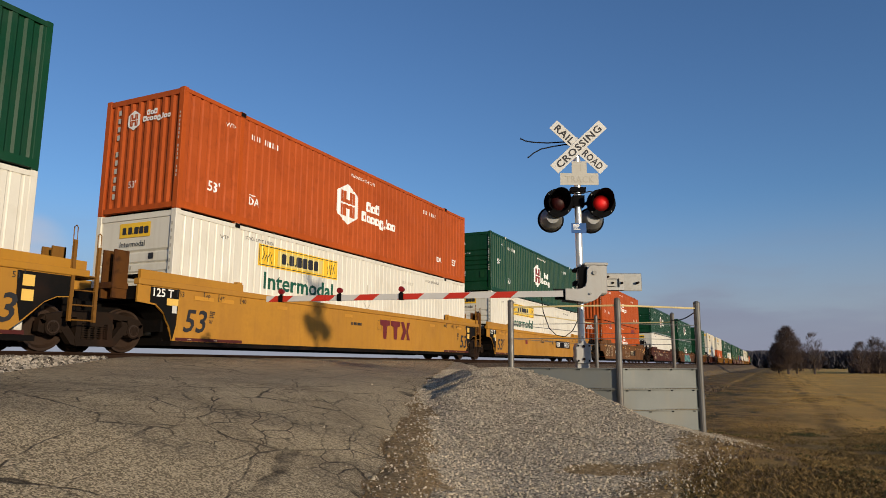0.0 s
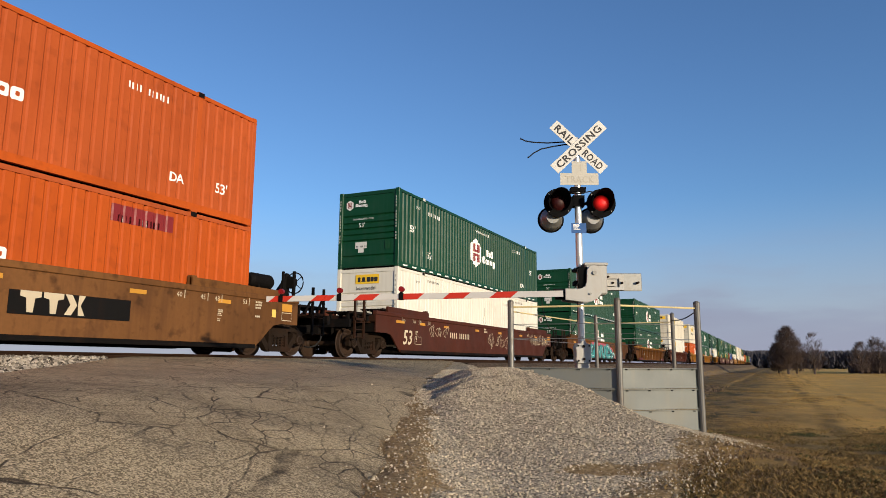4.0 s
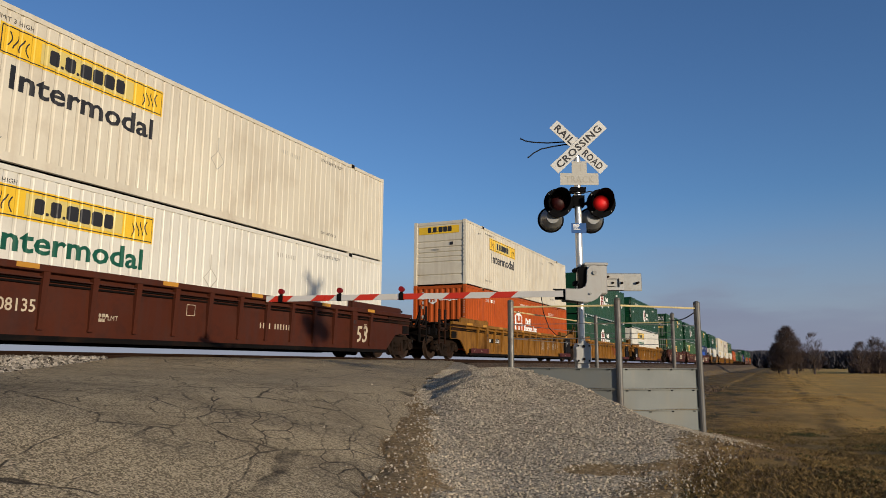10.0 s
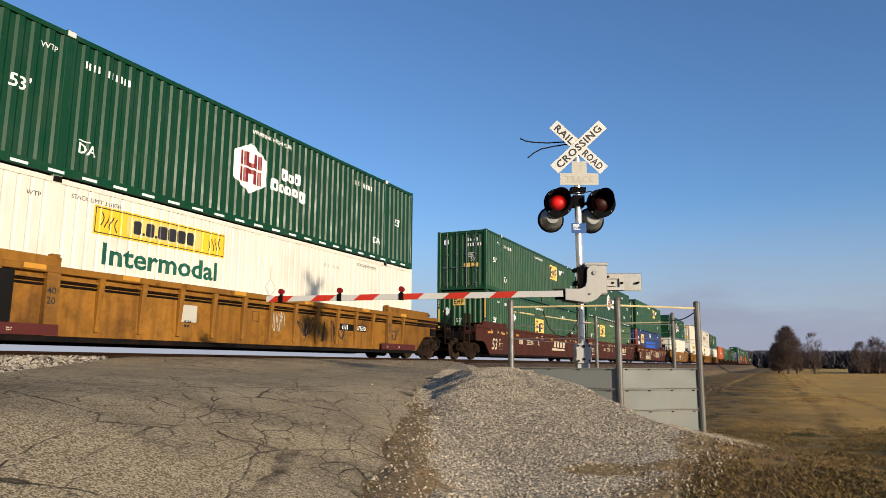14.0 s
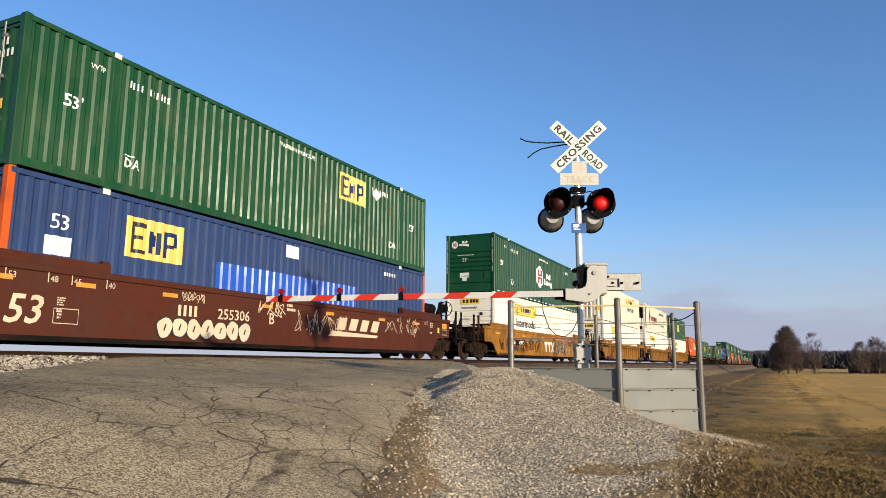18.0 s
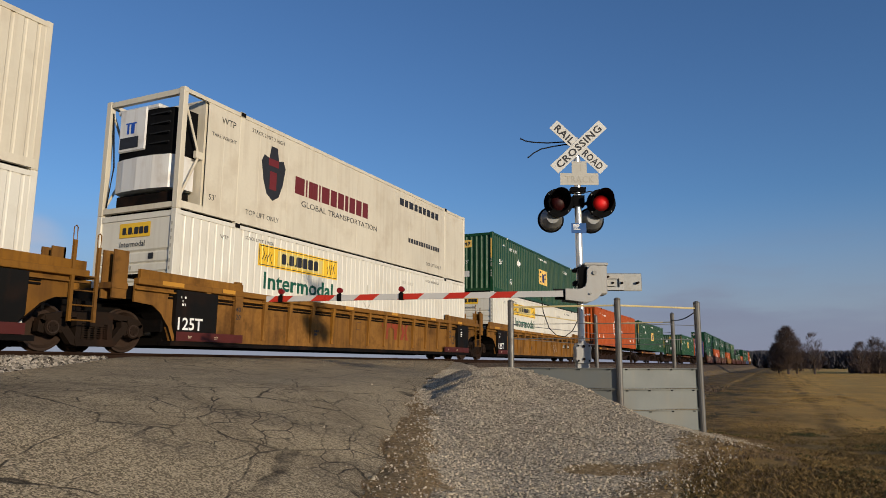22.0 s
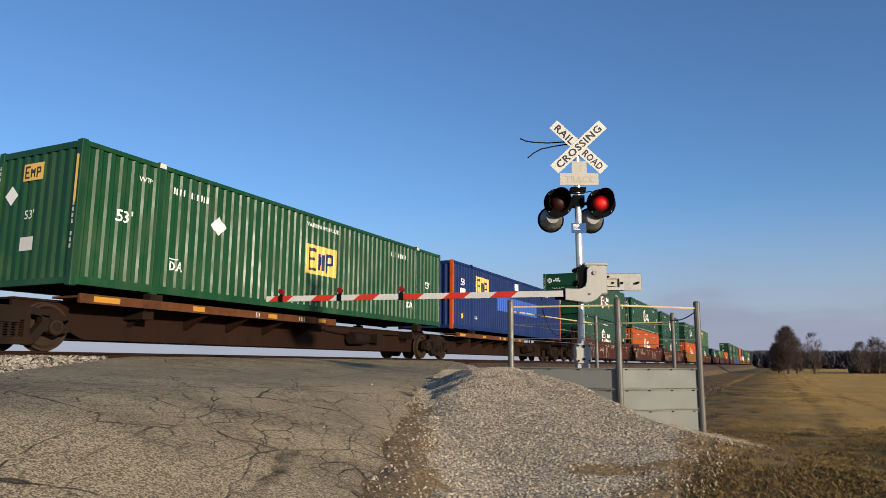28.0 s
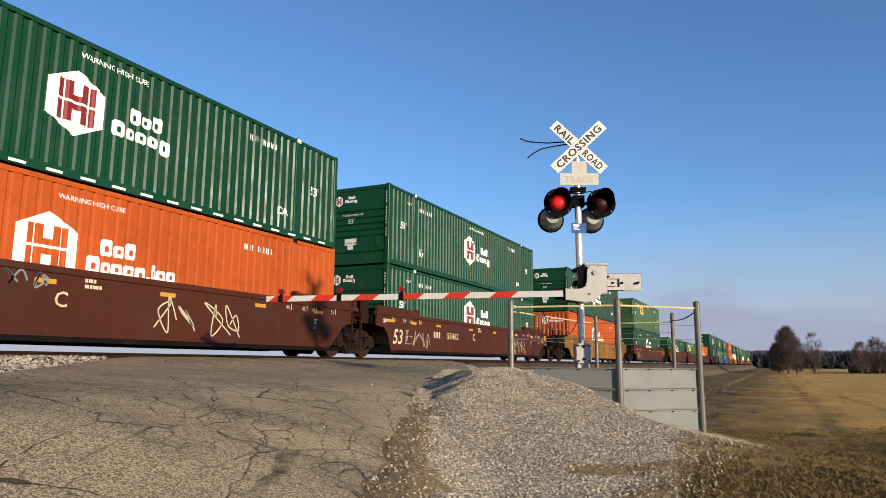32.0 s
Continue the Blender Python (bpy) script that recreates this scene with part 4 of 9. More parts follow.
def signal():
    th = thing("crossing_signal", "railroad crossing signal mast with crossbuck, red flashers and lowered gate arm", "railway signal", at=FACE)
    bm = bmesh.new()
    rod(bm, (0, 0, -0.25), (0, 0, 3.78), 0.062, 16)
    rod(bm, (0, 0, 3.78), (0, 0, 3.83), 0.07, 16, 0.04)
    part("mast", bm, "alu", th)
    bm = bmesh.new()
    plate(bm, [(x * 0.135, z) for x, z in ((-0.75, -0.16), (0.75, -0.16), (1, -0.10), (0.93, -0.05), (0.93, 0.05), (1, 0.10), (0.75, 0.17), (0.35, 0.17), (0.25, 0.22), (-0.25, 0.22), (-0.35, 0.17), (-0.75, 0.17), (-1, 0.10), (-0.93, 0.05), (-0.93, -0.05), (-1, -0.10))], -0.17, 0.10)
    bevelled(clean(bm), 0.008)
    box(bm, -0.10, 0.10, -0.12, 0.12, -0.26, -0.16)
    jb = part("junction_box", bm, "box_grey", th)
    for x, z, r in ((0.0, -0.09, 0.024), (0.0, 0.12, 0.024), (-0.09, -0.12, 0.014), (0.09, -0.12, 0.014), (-0.09, 0.13, 0.014), (0.09, 0.13, 0.014)):
        bm = bmesh.new()
        rod(bm, (x, -0.19, z), (x, -0.165, z), r, 8)
        part("bolt", bm, "soot", jb)
    # crossbuck
    cz, cx = 3.634, 0.02
    for word, ang, off in (("RAILROAD", radians(43.5), 0.0), ("CROSSING", radians(-43.5), -0.012)):
        bl = part("crossbuck_blade", turned(bevelled(slab(1.22, 0.205, 0.004), 0.0015), ang, cx, cz, -0.085 + off), "sign_white", th)
        if word == "RAILROAD":
            for piece, x in (("RAIL", -0.55), ("ROAD", 0.125)):
                t = stretched(letters(piece, 0.125, 1.1, 0.02), 0.425)
                moved(t, x, -0.062)
                part("lettering", turned(t, ang, cx, cz, -0.089 + off), "decal_black", bl)
        else:
            t = moved(stretched(letters(word, 0.125, 1.1, 0.02), 1.06), -0.53, -0.062)
            part("lettering", turned(t, ang, cx, cz, -0.089 + off), "decal_black", bl)
    bm = bmesh.new()
    plate(bm, ((-0.315, 2.94), (0.36, 2.94), (0.36, 3.155), (0.157, 3.155), (0.157, 3.372), (-0.109, 3.372), (-0.109, 3.155), (-0.315, 3.155)), -0.079, -0.075)
    tr = part("track_count_sign", clean(bm), "sign_faded", th, "faded white inverted-T sign")
    t = moved(stretched(letters("TRACK", 0.115, 1.1), 0.5), -0.225, 2.985)
    t2 = moved(letters("1", 0.13), 0.0, 3.19)
    for k in (t, t2):
        for v in k.verts:
            v.co.y = -0.083
        part("lettering", k, "faded_ink", tr)
    # flashers
    bm = bmesh.new()
    rod(bm, (-0.40, 0.0, 2.62), (0.42, 0.0, 2.62), 0.028, 10)
    box(bm, -0.1, 0.1, -0.1, 0.1, 2.56, 2.75)
    box(bm, -0.13, 0.13, -0.09, 0.09, 2.82, 2.9)
    part("crossarm", bm, "lamp_black", th)
    bm = bmesh.new()
    tube(bm, [(-0.36, -0.02, 2.8), (-0.2, -0.05, 2.84), (0.0, -0.08, 2.78), (0.2, -0.05, 2.83), (0.4, -0.02, 2.8)], 0.011)
    part("wire", bm, "cable", th)
    for x, z, facing in ((-0.367, 2.606, -1), (0.381, 2.60, -1), (-0.452, 2.37, 1), (0.262, 2.36, 1)):
        y = -0.13 if facing < 0 else 0.22
        r = 0.255 if facing < 0 else 0.235
        bm = bmesh.new()
        rod(bm, (x, y, z), (x, y - facing * 0.02, z), r, 40)
        lamp = part("flasher", bm, "lamp_black", th)
        bm = bmesh.new()
        rod(bm, (x, y - facing * 0.02, z), (x, y - facing * 0.14, z), 0.205, 28, 0.185)
        rod(bm, (x, y - facing * 0.14, z), (x, y - facing * 0.25, z), 0.185, 28, 0.11)
        part("housing", bm, "lamp_black" if facing < 0 else "galv", lamp, "" if facing < 0 else "bare silver lamp housing")
        hood = bmesh.new()
        front, back = [], []
        for i in range(29):
            a = radians(-50 + i * 280 / 28)
            ca, sa = math.cos(a), math.sin(a)
            depth = 0.12 + 0.19 * max(0.0, sa + 0.3)
            back.append((hood.verts.new((x + 0.178 * ca, y, z + 0.178 * sa)), hood.verts.new((x + 0.174 * ca, y, z + 0.174 * sa))))
            front.append((hood.verts.new((x + 0.188 * ca, y + facing * depth, z + 0.188 * sa)), hood.verts.new((x + 0.182 * ca, y + facing * depth, z + 0.182 * sa))))
        for i in range(28):
            hood.faces.new((back[i][0], back[i + 1][0], front[i + 1][0], front[i][0]))
            hood.faces.new((back[i + 1][1], back[i][1], front[i][1], front[i + 1][1]))
            hood.faces.new((front[i][0], front[i + 1][0], front[i + 1][1], front[i][1]))
        part("hood", clean(hood), "lamp_black", lamp)
        for a in (-0.7, 0.75, 2.4, 3.9):
            bm = bmesh.new()
            rod(bm, (x + 0.225 * math.cos(a), y + facing * 0.012, z + 0.225 * math.sin(a)), (x + 0.225 * math.cos(a), y, z + 0.225 * math.sin(a)), 0.010, 8)
            part("bolt", bm, "galv", lamp)
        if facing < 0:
            # a half-glowing, half-dark ball, turned round in place of switching the lamp
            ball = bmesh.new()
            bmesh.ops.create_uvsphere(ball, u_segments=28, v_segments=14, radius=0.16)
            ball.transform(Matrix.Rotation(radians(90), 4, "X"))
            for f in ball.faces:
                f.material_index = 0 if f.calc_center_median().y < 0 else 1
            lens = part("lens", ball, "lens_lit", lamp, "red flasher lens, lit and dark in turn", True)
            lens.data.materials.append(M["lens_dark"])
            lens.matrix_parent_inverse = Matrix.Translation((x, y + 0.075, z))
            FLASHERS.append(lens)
        else:
            lens = bmesh.new()
            bmesh.ops.create_uvsphere(lens, u_segments=20, v_segments=10, radius=0.15)
            lens.transform(Matrix.Translation((x, y + 0.004, z)) @ Matrix.Diagonal((1, 0.25, 1, 1)))
            part("lens", lens, "lens_dark", lamp, "", True)
    bm = slab(0.26, 0.175, 0.006)
    bs = part("information_sign", turned(bm, 0, -0.01, 2.166, -0.08), "sign_blue", th, "small blue sign with pale writing")
    wr = moved(bars([(2, 3, 1, 2), (4, 2, 3), (2, 2, 4), (3, 4), (2, 3, 2, 3)], 0.013, 0.5, 0.9), -0.105, 2.222)
    for v in wr.verts:
        v.co.y = -0.084
    part("writing", wr, "decal_white", bs)
    # gate machine, counterweight and arm
    bm = bmesh.new()
    box(bm, 0.06, 0.44, -0.16, 0.2, 1.0, 1.52)
    bevelled(bm, 0.03)
    mech = part("gate_machine", bm, "box_grey", th)
    bm = bmesh.new()
    box(bm, 0.05, 0.46, -0.17, 0.21, 1.50, 1.55)
    bevelled(bm, 0.012)
    part("lid", bm, "box_grey", mech)
    for y0, material in ((-0.24, "box_grey"), (0.12, "panel")):
        bm = bmesh.new()
        plate(bm, ((-0.3, 0.90), (0.02, 0.86), (0.14, 0.87), (0.24, 0.92), (0.31, 1.0), (0.335, 1.1), (0.335, 1.40), (0.27, 1.48), (0.2, 1.5), (0.13, 1.48), (0.08, 1.42), (0.07, 1.22), (0.04, 1.13), (-0.04, 1.09), (-0.3, 1.09)), y0, y0 + 0.05)
        part("arm_bracket", bevelled(clean(bm), 0.006), material, th)
    bm = bmesh.new()
    box(bm, -0.06, 0.10, -0.17, -0.07, 1.0, 1.48)
    box(bm, -0.12, 0.0, -0.14, 0.08, 1.16, 1.24)
    box(bm, -0.12, 0.0, -0.14, 0.08, 1.40, 1.46)
    part("mounting_clamp", bevelled(bm, 0.012), "lamp_black", th)
    bm = bmesh.new()
    tube(bm, [(-0.68, -0.05, 0.97), (-0.66, -0.1, 0.7), (-0.57, -0.12, 0.43), (-0.45, -0.12, 0.31), (-0.31, -0.12, 0.28), (-0.17, -0.1, 0.38), (-0.07, -0.07, 0.56), (-0.06, -0.06, 0.9)], 0.008)
    part("cable", bm, "cable", th)
    bm = bmesh.new()
    tube(bm, [(0.02, -0.14, 1.5), (-0.07, -0.16, 1.42), (-0.06, -0.18, 1.2), (-0.16, -0.16, 1.06), (-0.5, -0.2, 1.08)], 0.012)
    part("cable", bm, "cable", th)
    for bx, bz, br in ((0.2, 1.36, 0.035), (0.12, 1.0, 0.02)):
        bm = bmesh.new()
        rod(bm, (bx, -0.27, bz), (bx, -0.2, bz), br, 12)
        part("pivot_bolt", bm, "galv", th)
    bm = bmesh.new()
    box(bm, 0.4, 1.1, 0.1, 0.13, 1.09, 1.40)
    bevelled(bm, 0.006)
    cw = part("counterweight", bm, "galv", th, "bare aluminium counterweight plate")
    bm = bmesh.new()
    box(bm, 0.40, 0.78, 0.06, 0.1, 1.10, 1.15)
    box(bm, 0.40, 0.78, 0.06, 0.1, 1.30, 1.36)
    box(bm, 0.70, 0.78, 0.06, 0.1, 1.15, 1.30)
    box(bm, 0.44, 0.64, 0.05, 0.1, 1.17, 1.28)
    part("weight_block", clean(bm), "box_grey", cw)
    for x, z in ((0.58, 1.225), (0.74, 1.225), (1.02, 1.23), (0.5, 1.33)):
        bm = bmesh.new()
        rod(bm, (x, 0.03, z), (x, 0.1, z), 0.022, 8)
        part("bolt", bm, "soot", cw)
    bm = bmesh.new()
    box(bm, -0.44, -0.05, -0.1, 0.02, 0.92, 1.10)
    bevelled(bm, 0.012)
    for x in (-0.38, -0.2):
        rod(bm, (x, -0.12, 1.0), (x, -0.1, 1.0), 0.03, 8)
    part("arm_adapter", bm, "lamp_black", th)
    a0, a1 = Vector((-0.33, -0.2, 1.005)), Vector((-5.66, 0.98, 0.985))
    way = a1 - a0
    L = way.length
    d = way.normalized()
    side = Vector((-d.y, d.x, 0)) if d.x > 0 else Vector((d.y, -d.x, 0))
    am = Matrix((( -d.x, -side.x, 0, a0.x), (-d.y, -side.y, 0, a0.y), (-d.z, 0, 1, a0.z), (0, 0, 0, 1)))
    bm = bmesh.new()
    box(bm, -L, 0, -0.02, 0.02, -0.052, 0.052, am)
    arm = part("gate_arm", clean(bm), "arm_white", th, "white gate arm with red slanted stripes")
    k = 0
    for x in np.arange(0.85, L, 0.83):
        x1 = min(x + 0.41, L)
        s = 0.13 if x1 - x > 0.3 else 0.0
        bm = bmesh.new()
        pts = [(-x1, -0.0522), (-x - s * 0.35, -0.0522), (-x + s * 0.65, 0.0522), (-x1 + s, 0.0522)]
        if x1 == L:
            pts = [(-L, -0.0522), (-x - 0.05, -0.0522), (-x + 0.08, 0.0522), (-L, 0.0522)]
        plate(bm, pts, -0.0225, 0.0225)
        bm.transform(am)
        part("red_stripe", clean(bm), "arm_red", arm)
    for x in (5.17, 4.02, 2.85):
        bm = bmesh.new()
        rod(bm, am @ Vector((-x, 0, 0.05)), am @ Vector((-x, 0, 0.10)), 0.025, 8)
        box(bm, -x - 0.04, -x + 0.04, -0.035, 0.035, -0.06, 0.062, am)
        gl = part("gate_lamp", bm, "lamp_black", arm)
        bm = bmesh.new()
        rod(bm, am @ Vector((-x, -0.04, 0.135)), am @ Vector((-x, 0.04, 0.135)), 0.05, 14)
        part("lens", bm, "gate_lens", gl)
    # torn cables behind the crossbuck
    for pts in (((-0.98, 0.1, 3.84), (-0.9, 0.1, 3.80), (-0.75, 0.1, 3.775), (-0.5, 0.1, 3.765), (-0.2, 0.05, 3.77), (0.0, 0.03, 3.7)),
                ((-0.85, 0.1, 3.49), (-0.76, 0.1, 3.57), (-0.62, 0.1, 3.65), (-0.4, 0.1, 3.70), (-0.2, 0.05, 3.72), (0.0, 0.03, 3.7))):
        bm = bmesh.new()
        tube(bm, pts, 0.012)
        rod(bm, pts[0], (pts[0][0] - 0.015, pts[0][1], pts[0][2] + 0.005), 0.018, 6)
        part("cable", bm, "cable", th)
    return th


signal()
# ---- freight containers, 53 feet long: x from the leading end, -y to the road, z from their feet ----
CL, CW, CH = 16.15, 2.59, 2.90
MID = (1.98, CL - 1.98)


class Ribs:
    """A side's corrugation: breaks along x and the depth at any x."""

    def __init__(self, pitch, out, slope, depth, y0=-1.283, start=0.1):
        self.y0, self.depth = y0, depth
        self.pairs = [(start, 0.0)]
        for a, c in ((start + 0.04, MID[0] - 0.09), (MID[0] + 0.09, MID[1] - 0.09), (MID[1] + 0.09, CL - 0.14)):
            k = max(1, round((c - a) / pitch))
            p = (c - a) / k
            o, s = out * p / pitch, slope * p / pitch
            for i in range(k):
                x = a + i * p
                self.pairs += [(x + o / 2, 0.0), (x + o / 2 + s, depth), (x + p - o / 2 - s, depth), (x + p - o / 2, 0.0)]
        self.pairs.append((CL - 0.1, 0.0))
        self.xs = [p[0] for p in self.pairs]
        self.ds = [p[1] for p in self.pairs]
        self.breaks = self.xs

    def y(self, x):
        return self.y0 + float(np.interp(x, self.xs, self.ds))

    def panel(self, z0, z1):
        bm = bmesh.new()
        rows = [[bm.verts.new((x, self.y0 + d, z)) for x, d in self.pairs] for z in (z0, z1)]
        for i in range(len(self.pairs) - 1):
            bm.faces.new((rows[0][i], rows[0][i + 1], rows[1][i + 1], rows[1][i]))
        return bm


DEEP = Ribs(0.278, 0.098, 0.044, 0.036)
GROOVED = Ribs(0.278, 0.165, 0.032, 0.026)
SHALLOW = Ribs(0.25, 0.17, 0.02, 0.014)
SMOOTH = Ribs(1.22, 1.19, 0.01, 0.004, start=0.8)
MESH = {}


def shared(key, make, smooth_it=False):
    """A mesh made once and used by every like part."""
    if key not in MESH:
        bm = make()
        me = bpy.data.meshes.new(str(key[0]))
        bm.to_mesh(me)
        bm.free()
        MESH[key] = me
    return MESH[key]


def painted(key, make, material):
    key = (*key, material)
    me = shared(key, make)
    if not me.materials:
        me.materials.append(M[material])
    return me


def end_ribs_vertical(bm, x, way, y0, y1, z0, z1, pitch=0.26, depth=0.04):
    k = max(2, round((y1 - y0) / pitch))
    p = (y1 - y0) / k
    pts = []
    for i in range(k):
        y = y0 + i * p
        pts += [(y, 0), (y + p * 0.3, 0), (y + p * 0.5, depth), (y + p * 0.8, depth)]
    pts.append((y1, 0))
    rows = [[bm.verts.new((x + way * d, y, z)) for y, d in pts] for z in (z0, z1)]
    for i in range(len(pts) - 1):
        bm.faces.new((rows[0][i], rows[0][i + 1], rows[1][i + 1], rows[1][i]))


def end_panel(kind):
    """The leading end: level beads with a sunk plain field above, or upright corrugation."""
    bm = bmesh.new()
    if kind == "beads":
        zs = [0.16, 0.42, 0.46, 0.5, 1.0, 1.04, 1.08, 1.22, 1.26, 1.30, 1.44, 1.48, 1.52, 1.66, 1.70, 1.74, 1.92, 1.97, 2.02, 2.74]
        ds = [0.02, 0.02, 0.06, 0.02, 0.02, 0.06, 0.02, 0.02, 0.06, 0.02, 0.02, 0.06, 0.02, 0.02, 0.06, 0.02, 0.02, 0.06, 0.02, 0.02]
        cols = [(-1.2, 0.0), (-1.1, 1.0), (1.1, 1.0), (1.2, 0.0)]
        rows = [[bm.verts.new((0.02 + (d - 0.02) * w + (0.02 if abs(y) < 1.15 else 0), y, z)) for y, w in cols] for z, d in zip(zs, ds)]
        for j in range(len(zs) - 1):
            for i in range(3):
                bm.faces.new((rows[j][i], rows[j][i + 1], rows[j + 1][i + 1], rows[j + 1][i]))
    else:
        end_ribs_vertical(bm, 0.02, 1, -1.2, 1.2, 0.16, 2.76)
    return clean(bm)


def dashes():
    bm = bmesh.new()
    for i in range(22):
        x = 0.35 + i * 0.71
        flat(bm, ((x, 0.06), (x + 0.33, 0.06), (x + 0.33, 0.115), (x, 0.115)))
    return bm


def lay(bm, ribs, x, z):
    return draped(moved(bm, x, z), ribs.breaks, ribs.y)


def hexagon(w, h):
    bm = bmesh.new()
    flat(bm, [(w * px, h * pz) for px, pz in ((0.5, 0), (1, 0.24), (1, 0.76), (0.5, 1), (0, 0.76), (0, 0.24))])
    return bm


def blobs(spec, size):
    """Rounded plain shapes in rows, standing for a firm's name: (width, rise, drop) each."""
    bm = bmesh.new()
    for row, (x, z, shapes) in enumerate(spec):
        for w, rise, drop in shapes:
            a, c, z0, z1 = x, x + w * size, z - drop * size, z + rise * size
            q = min(0.16 * w * size, 0.2 * (z1 - z0))
            rim = ((a + q, z0), (c - q, z0), (c, z0 + q), (c, z1 - q), (c - q, z1), (a + q, z1), (a, z1 - q), (a, z0 + q))
            if z1 - z0 < 0.3 * size or len(spec) == 1:
                flat(bm, rim)
            else:
                # an opening in the middle of each shape
                mx, mz = (a + c) / 2, z0 + (z1 - z0) * (0.42 if rise > 0.9 else 0.5)
                hx, hz = 0.17 * w * size, 0.19 * (z1 - z0)
                hole = [(mx + (hx if px > mx else -hx) * (0.6 if k % 4 in (0, 1) else 1.0), mz + (hz if pz > mz else -hz) * (1.0 if k % 4 in (0, 1) else 0.6)) for k, (px, pz) in enumerate(rim)]
                for k in range(8):
                    j = (k + 1) % 8
                    flat(bm, (rim[k], rim[j], hole[j], hole[k]))
            x += (w + 0.1) * size
    return bm


def boxed(rects):
    bm = bmesh.new()
    for x0, x1, z0, z1 in rects:
        flat(bm, ((x0, z0), (x1, z0), (x1, z1), (x0, z1)))
    return bm


def mark(key, make, material, ribs, x, z, parent, name="lettering", label=""):
    return part(name, painted((name, key, id(ribs), round(x, 2), round(z, 2)), lambda: lay(make(), ribs, x, z), material), None, parent, label)


def end_mark(key, make, material, y, z, parent, name="lettering", x=-0.004, label=""):
    """A flat sheet on the leading end; its x runs to the road side (-y)."""
    def built():
        bm = make()
        for v in bm.verts:
            v.co = Vector((x, y - v.co.x, v.co.z + z))
        bmesh.ops.reverse_faces(bm, faces=bm.faces[:]) if bm.faces and sum(f.normal.x for f in bm.faces) > 0 else None
        return bm
    return part(name, painted((name, "end", key, round(y, 2), round(z, 2), round(x, 3)), built, material), None, parent, label)


def shell(th, paint, ribs, end="beads", frame=None, post_paint=None, detail=True):
    """Frame, walls, roof and floor of a container."""
    fr = frame or paint
    def long_rail(z0, z1, side):
        def make():
            bm = bmesh.new()
            box(bm, 0.05, CL - 0.05, -1.300 if side < 0 else 1.215, -1.215 if side < 0 else 1.300, z0, z1)
            return bm
        return make
    for side in (-1, 1):
        part("bottom_rail", painted(("bottom_rail", side), long_rail(0.03, 0.195, side), fr), None, th)
        part("top_rail", painted(("top_rail", side), long_rail(2.775, 2.872, side), fr), None, th)
        def wall():
            bm = ribs.panel(0.16, 2.78)
            if side > 0:
                for v in bm.verts:
                    v.co.y = -v.co.y
                bmesh.ops.reverse_faces(bm, faces=bm.faces[:])
            return bm
        part("side_wall", painted(("side_wall", id(ribs), side), wall, paint), None, th)
    def post(x0, x1):
        def make():
            bm = bmesh.new()
            box(bm, x0, x1, -0.08, 0.08, 0.0, 2.9)
            return bevelled(bm, 0.012)
        return make
    for side in (-1, 1):
        for x in (0.0, CL - 0.14):
            p = part("corner_post", painted(("corner_post",), post(0, 0.14), post_paint or fr), None, th)
            p.location = (x, side * 1.215, 0)
        for x in MID:
            def mid():
                bm = bmesh.new()
                box(bm, -0.075, 0.075, -0.045, 0.045, 0.0, 2.895)
                bevelled(bm, 0.01)
                box(bm, -0.09, 0.09, -0.055, 0.06, 2.80, 2.91)
                box(bm, -0.09, 0.09, -0.055, 0.06, -0.012, 0.10)
                return bm
            p = part("lifting_post", painted(("lifting_post",), mid, fr), None, th)
            p.location = (x, side * 1.245, 0)
            if side < 0:
                def casting():
                    bm = bmesh.new()
                    box(bm, -0.085, 0.085, -0.066, -0.056, 2.79, 2.9)
                    return bm
                c = part("casting", painted(("casting",), casting, "sign_white" if paint in ("green", "pan_green", "blue") else "soot"), None, th)
                c.location = (x, side * 1.245, 0)
    def roof():
        bm = bmesh.new()
        for i in range(40):
            x = 0.05 + i * (CL - 0.1) / 40
            box(bm, x, x + 0.3, -1.22, 1.22, 2.84, 2.87)
        box(bm, 0.05, CL - 0.05, -1.22, 1.22, 2.82, 2.845)
        return bm
    def short_roof():
        bm = bmesh.new()
        box(bm, 0.8, CL - 0.05, -1.22, 1.22, 2.82, 2.86)
        return bm
    if end == "open":
        part("roof", painted(("roof", "short"), short_roof, paint), None, th)
    else:
        part("roof", painted(("roof",), roof, paint), None, th)
    def floor():
        bm = bmesh.new()
        box(bm, 0.05, CL - 0.05, -1.215, 1.215, 0.12, 0.16)
        for i in range(24):
            box(bm, 0.3 + i * 0.66, 0.36 + i * 0.66, -1.21, 1.21, 0.02, 0.125)
        return bm
    part("floor", painted(("floor",), floor, "soot"), None, th)
    for k, (x0, x1) in enumerate(((0.015, 0.12), (CL - 0.12, CL - 0.015))):
        for j, (z0, z1) in enumerate(((2.74, 2.872), (0.045, 0.17))):
            def beam():
                bm = bmesh.new()
                box(bm, x0, x1, -1.14, 1.14, z0, z1)
                return bm
            part("end_beam", painted(("end_beam", k, j), beam, fr), None, th)
    if end in ("beads", "ribs"):
        part("end_wall", painted(("end_wall", end), lambda: end_panel(end), paint), None, th)
    elif end == "doors":
        doors(th, 0.03, paint)
    def back():
        bm = bmesh.new()
        end_ribs_vertical(bm, CL - 0.05, -1, -1.2, 1.2, 0.16, 2.76, 0.4, 0.03)
        return clean(bm)
    part("end_wall", painted(("end_wall", "back"), back, paint), None, th)
    return th


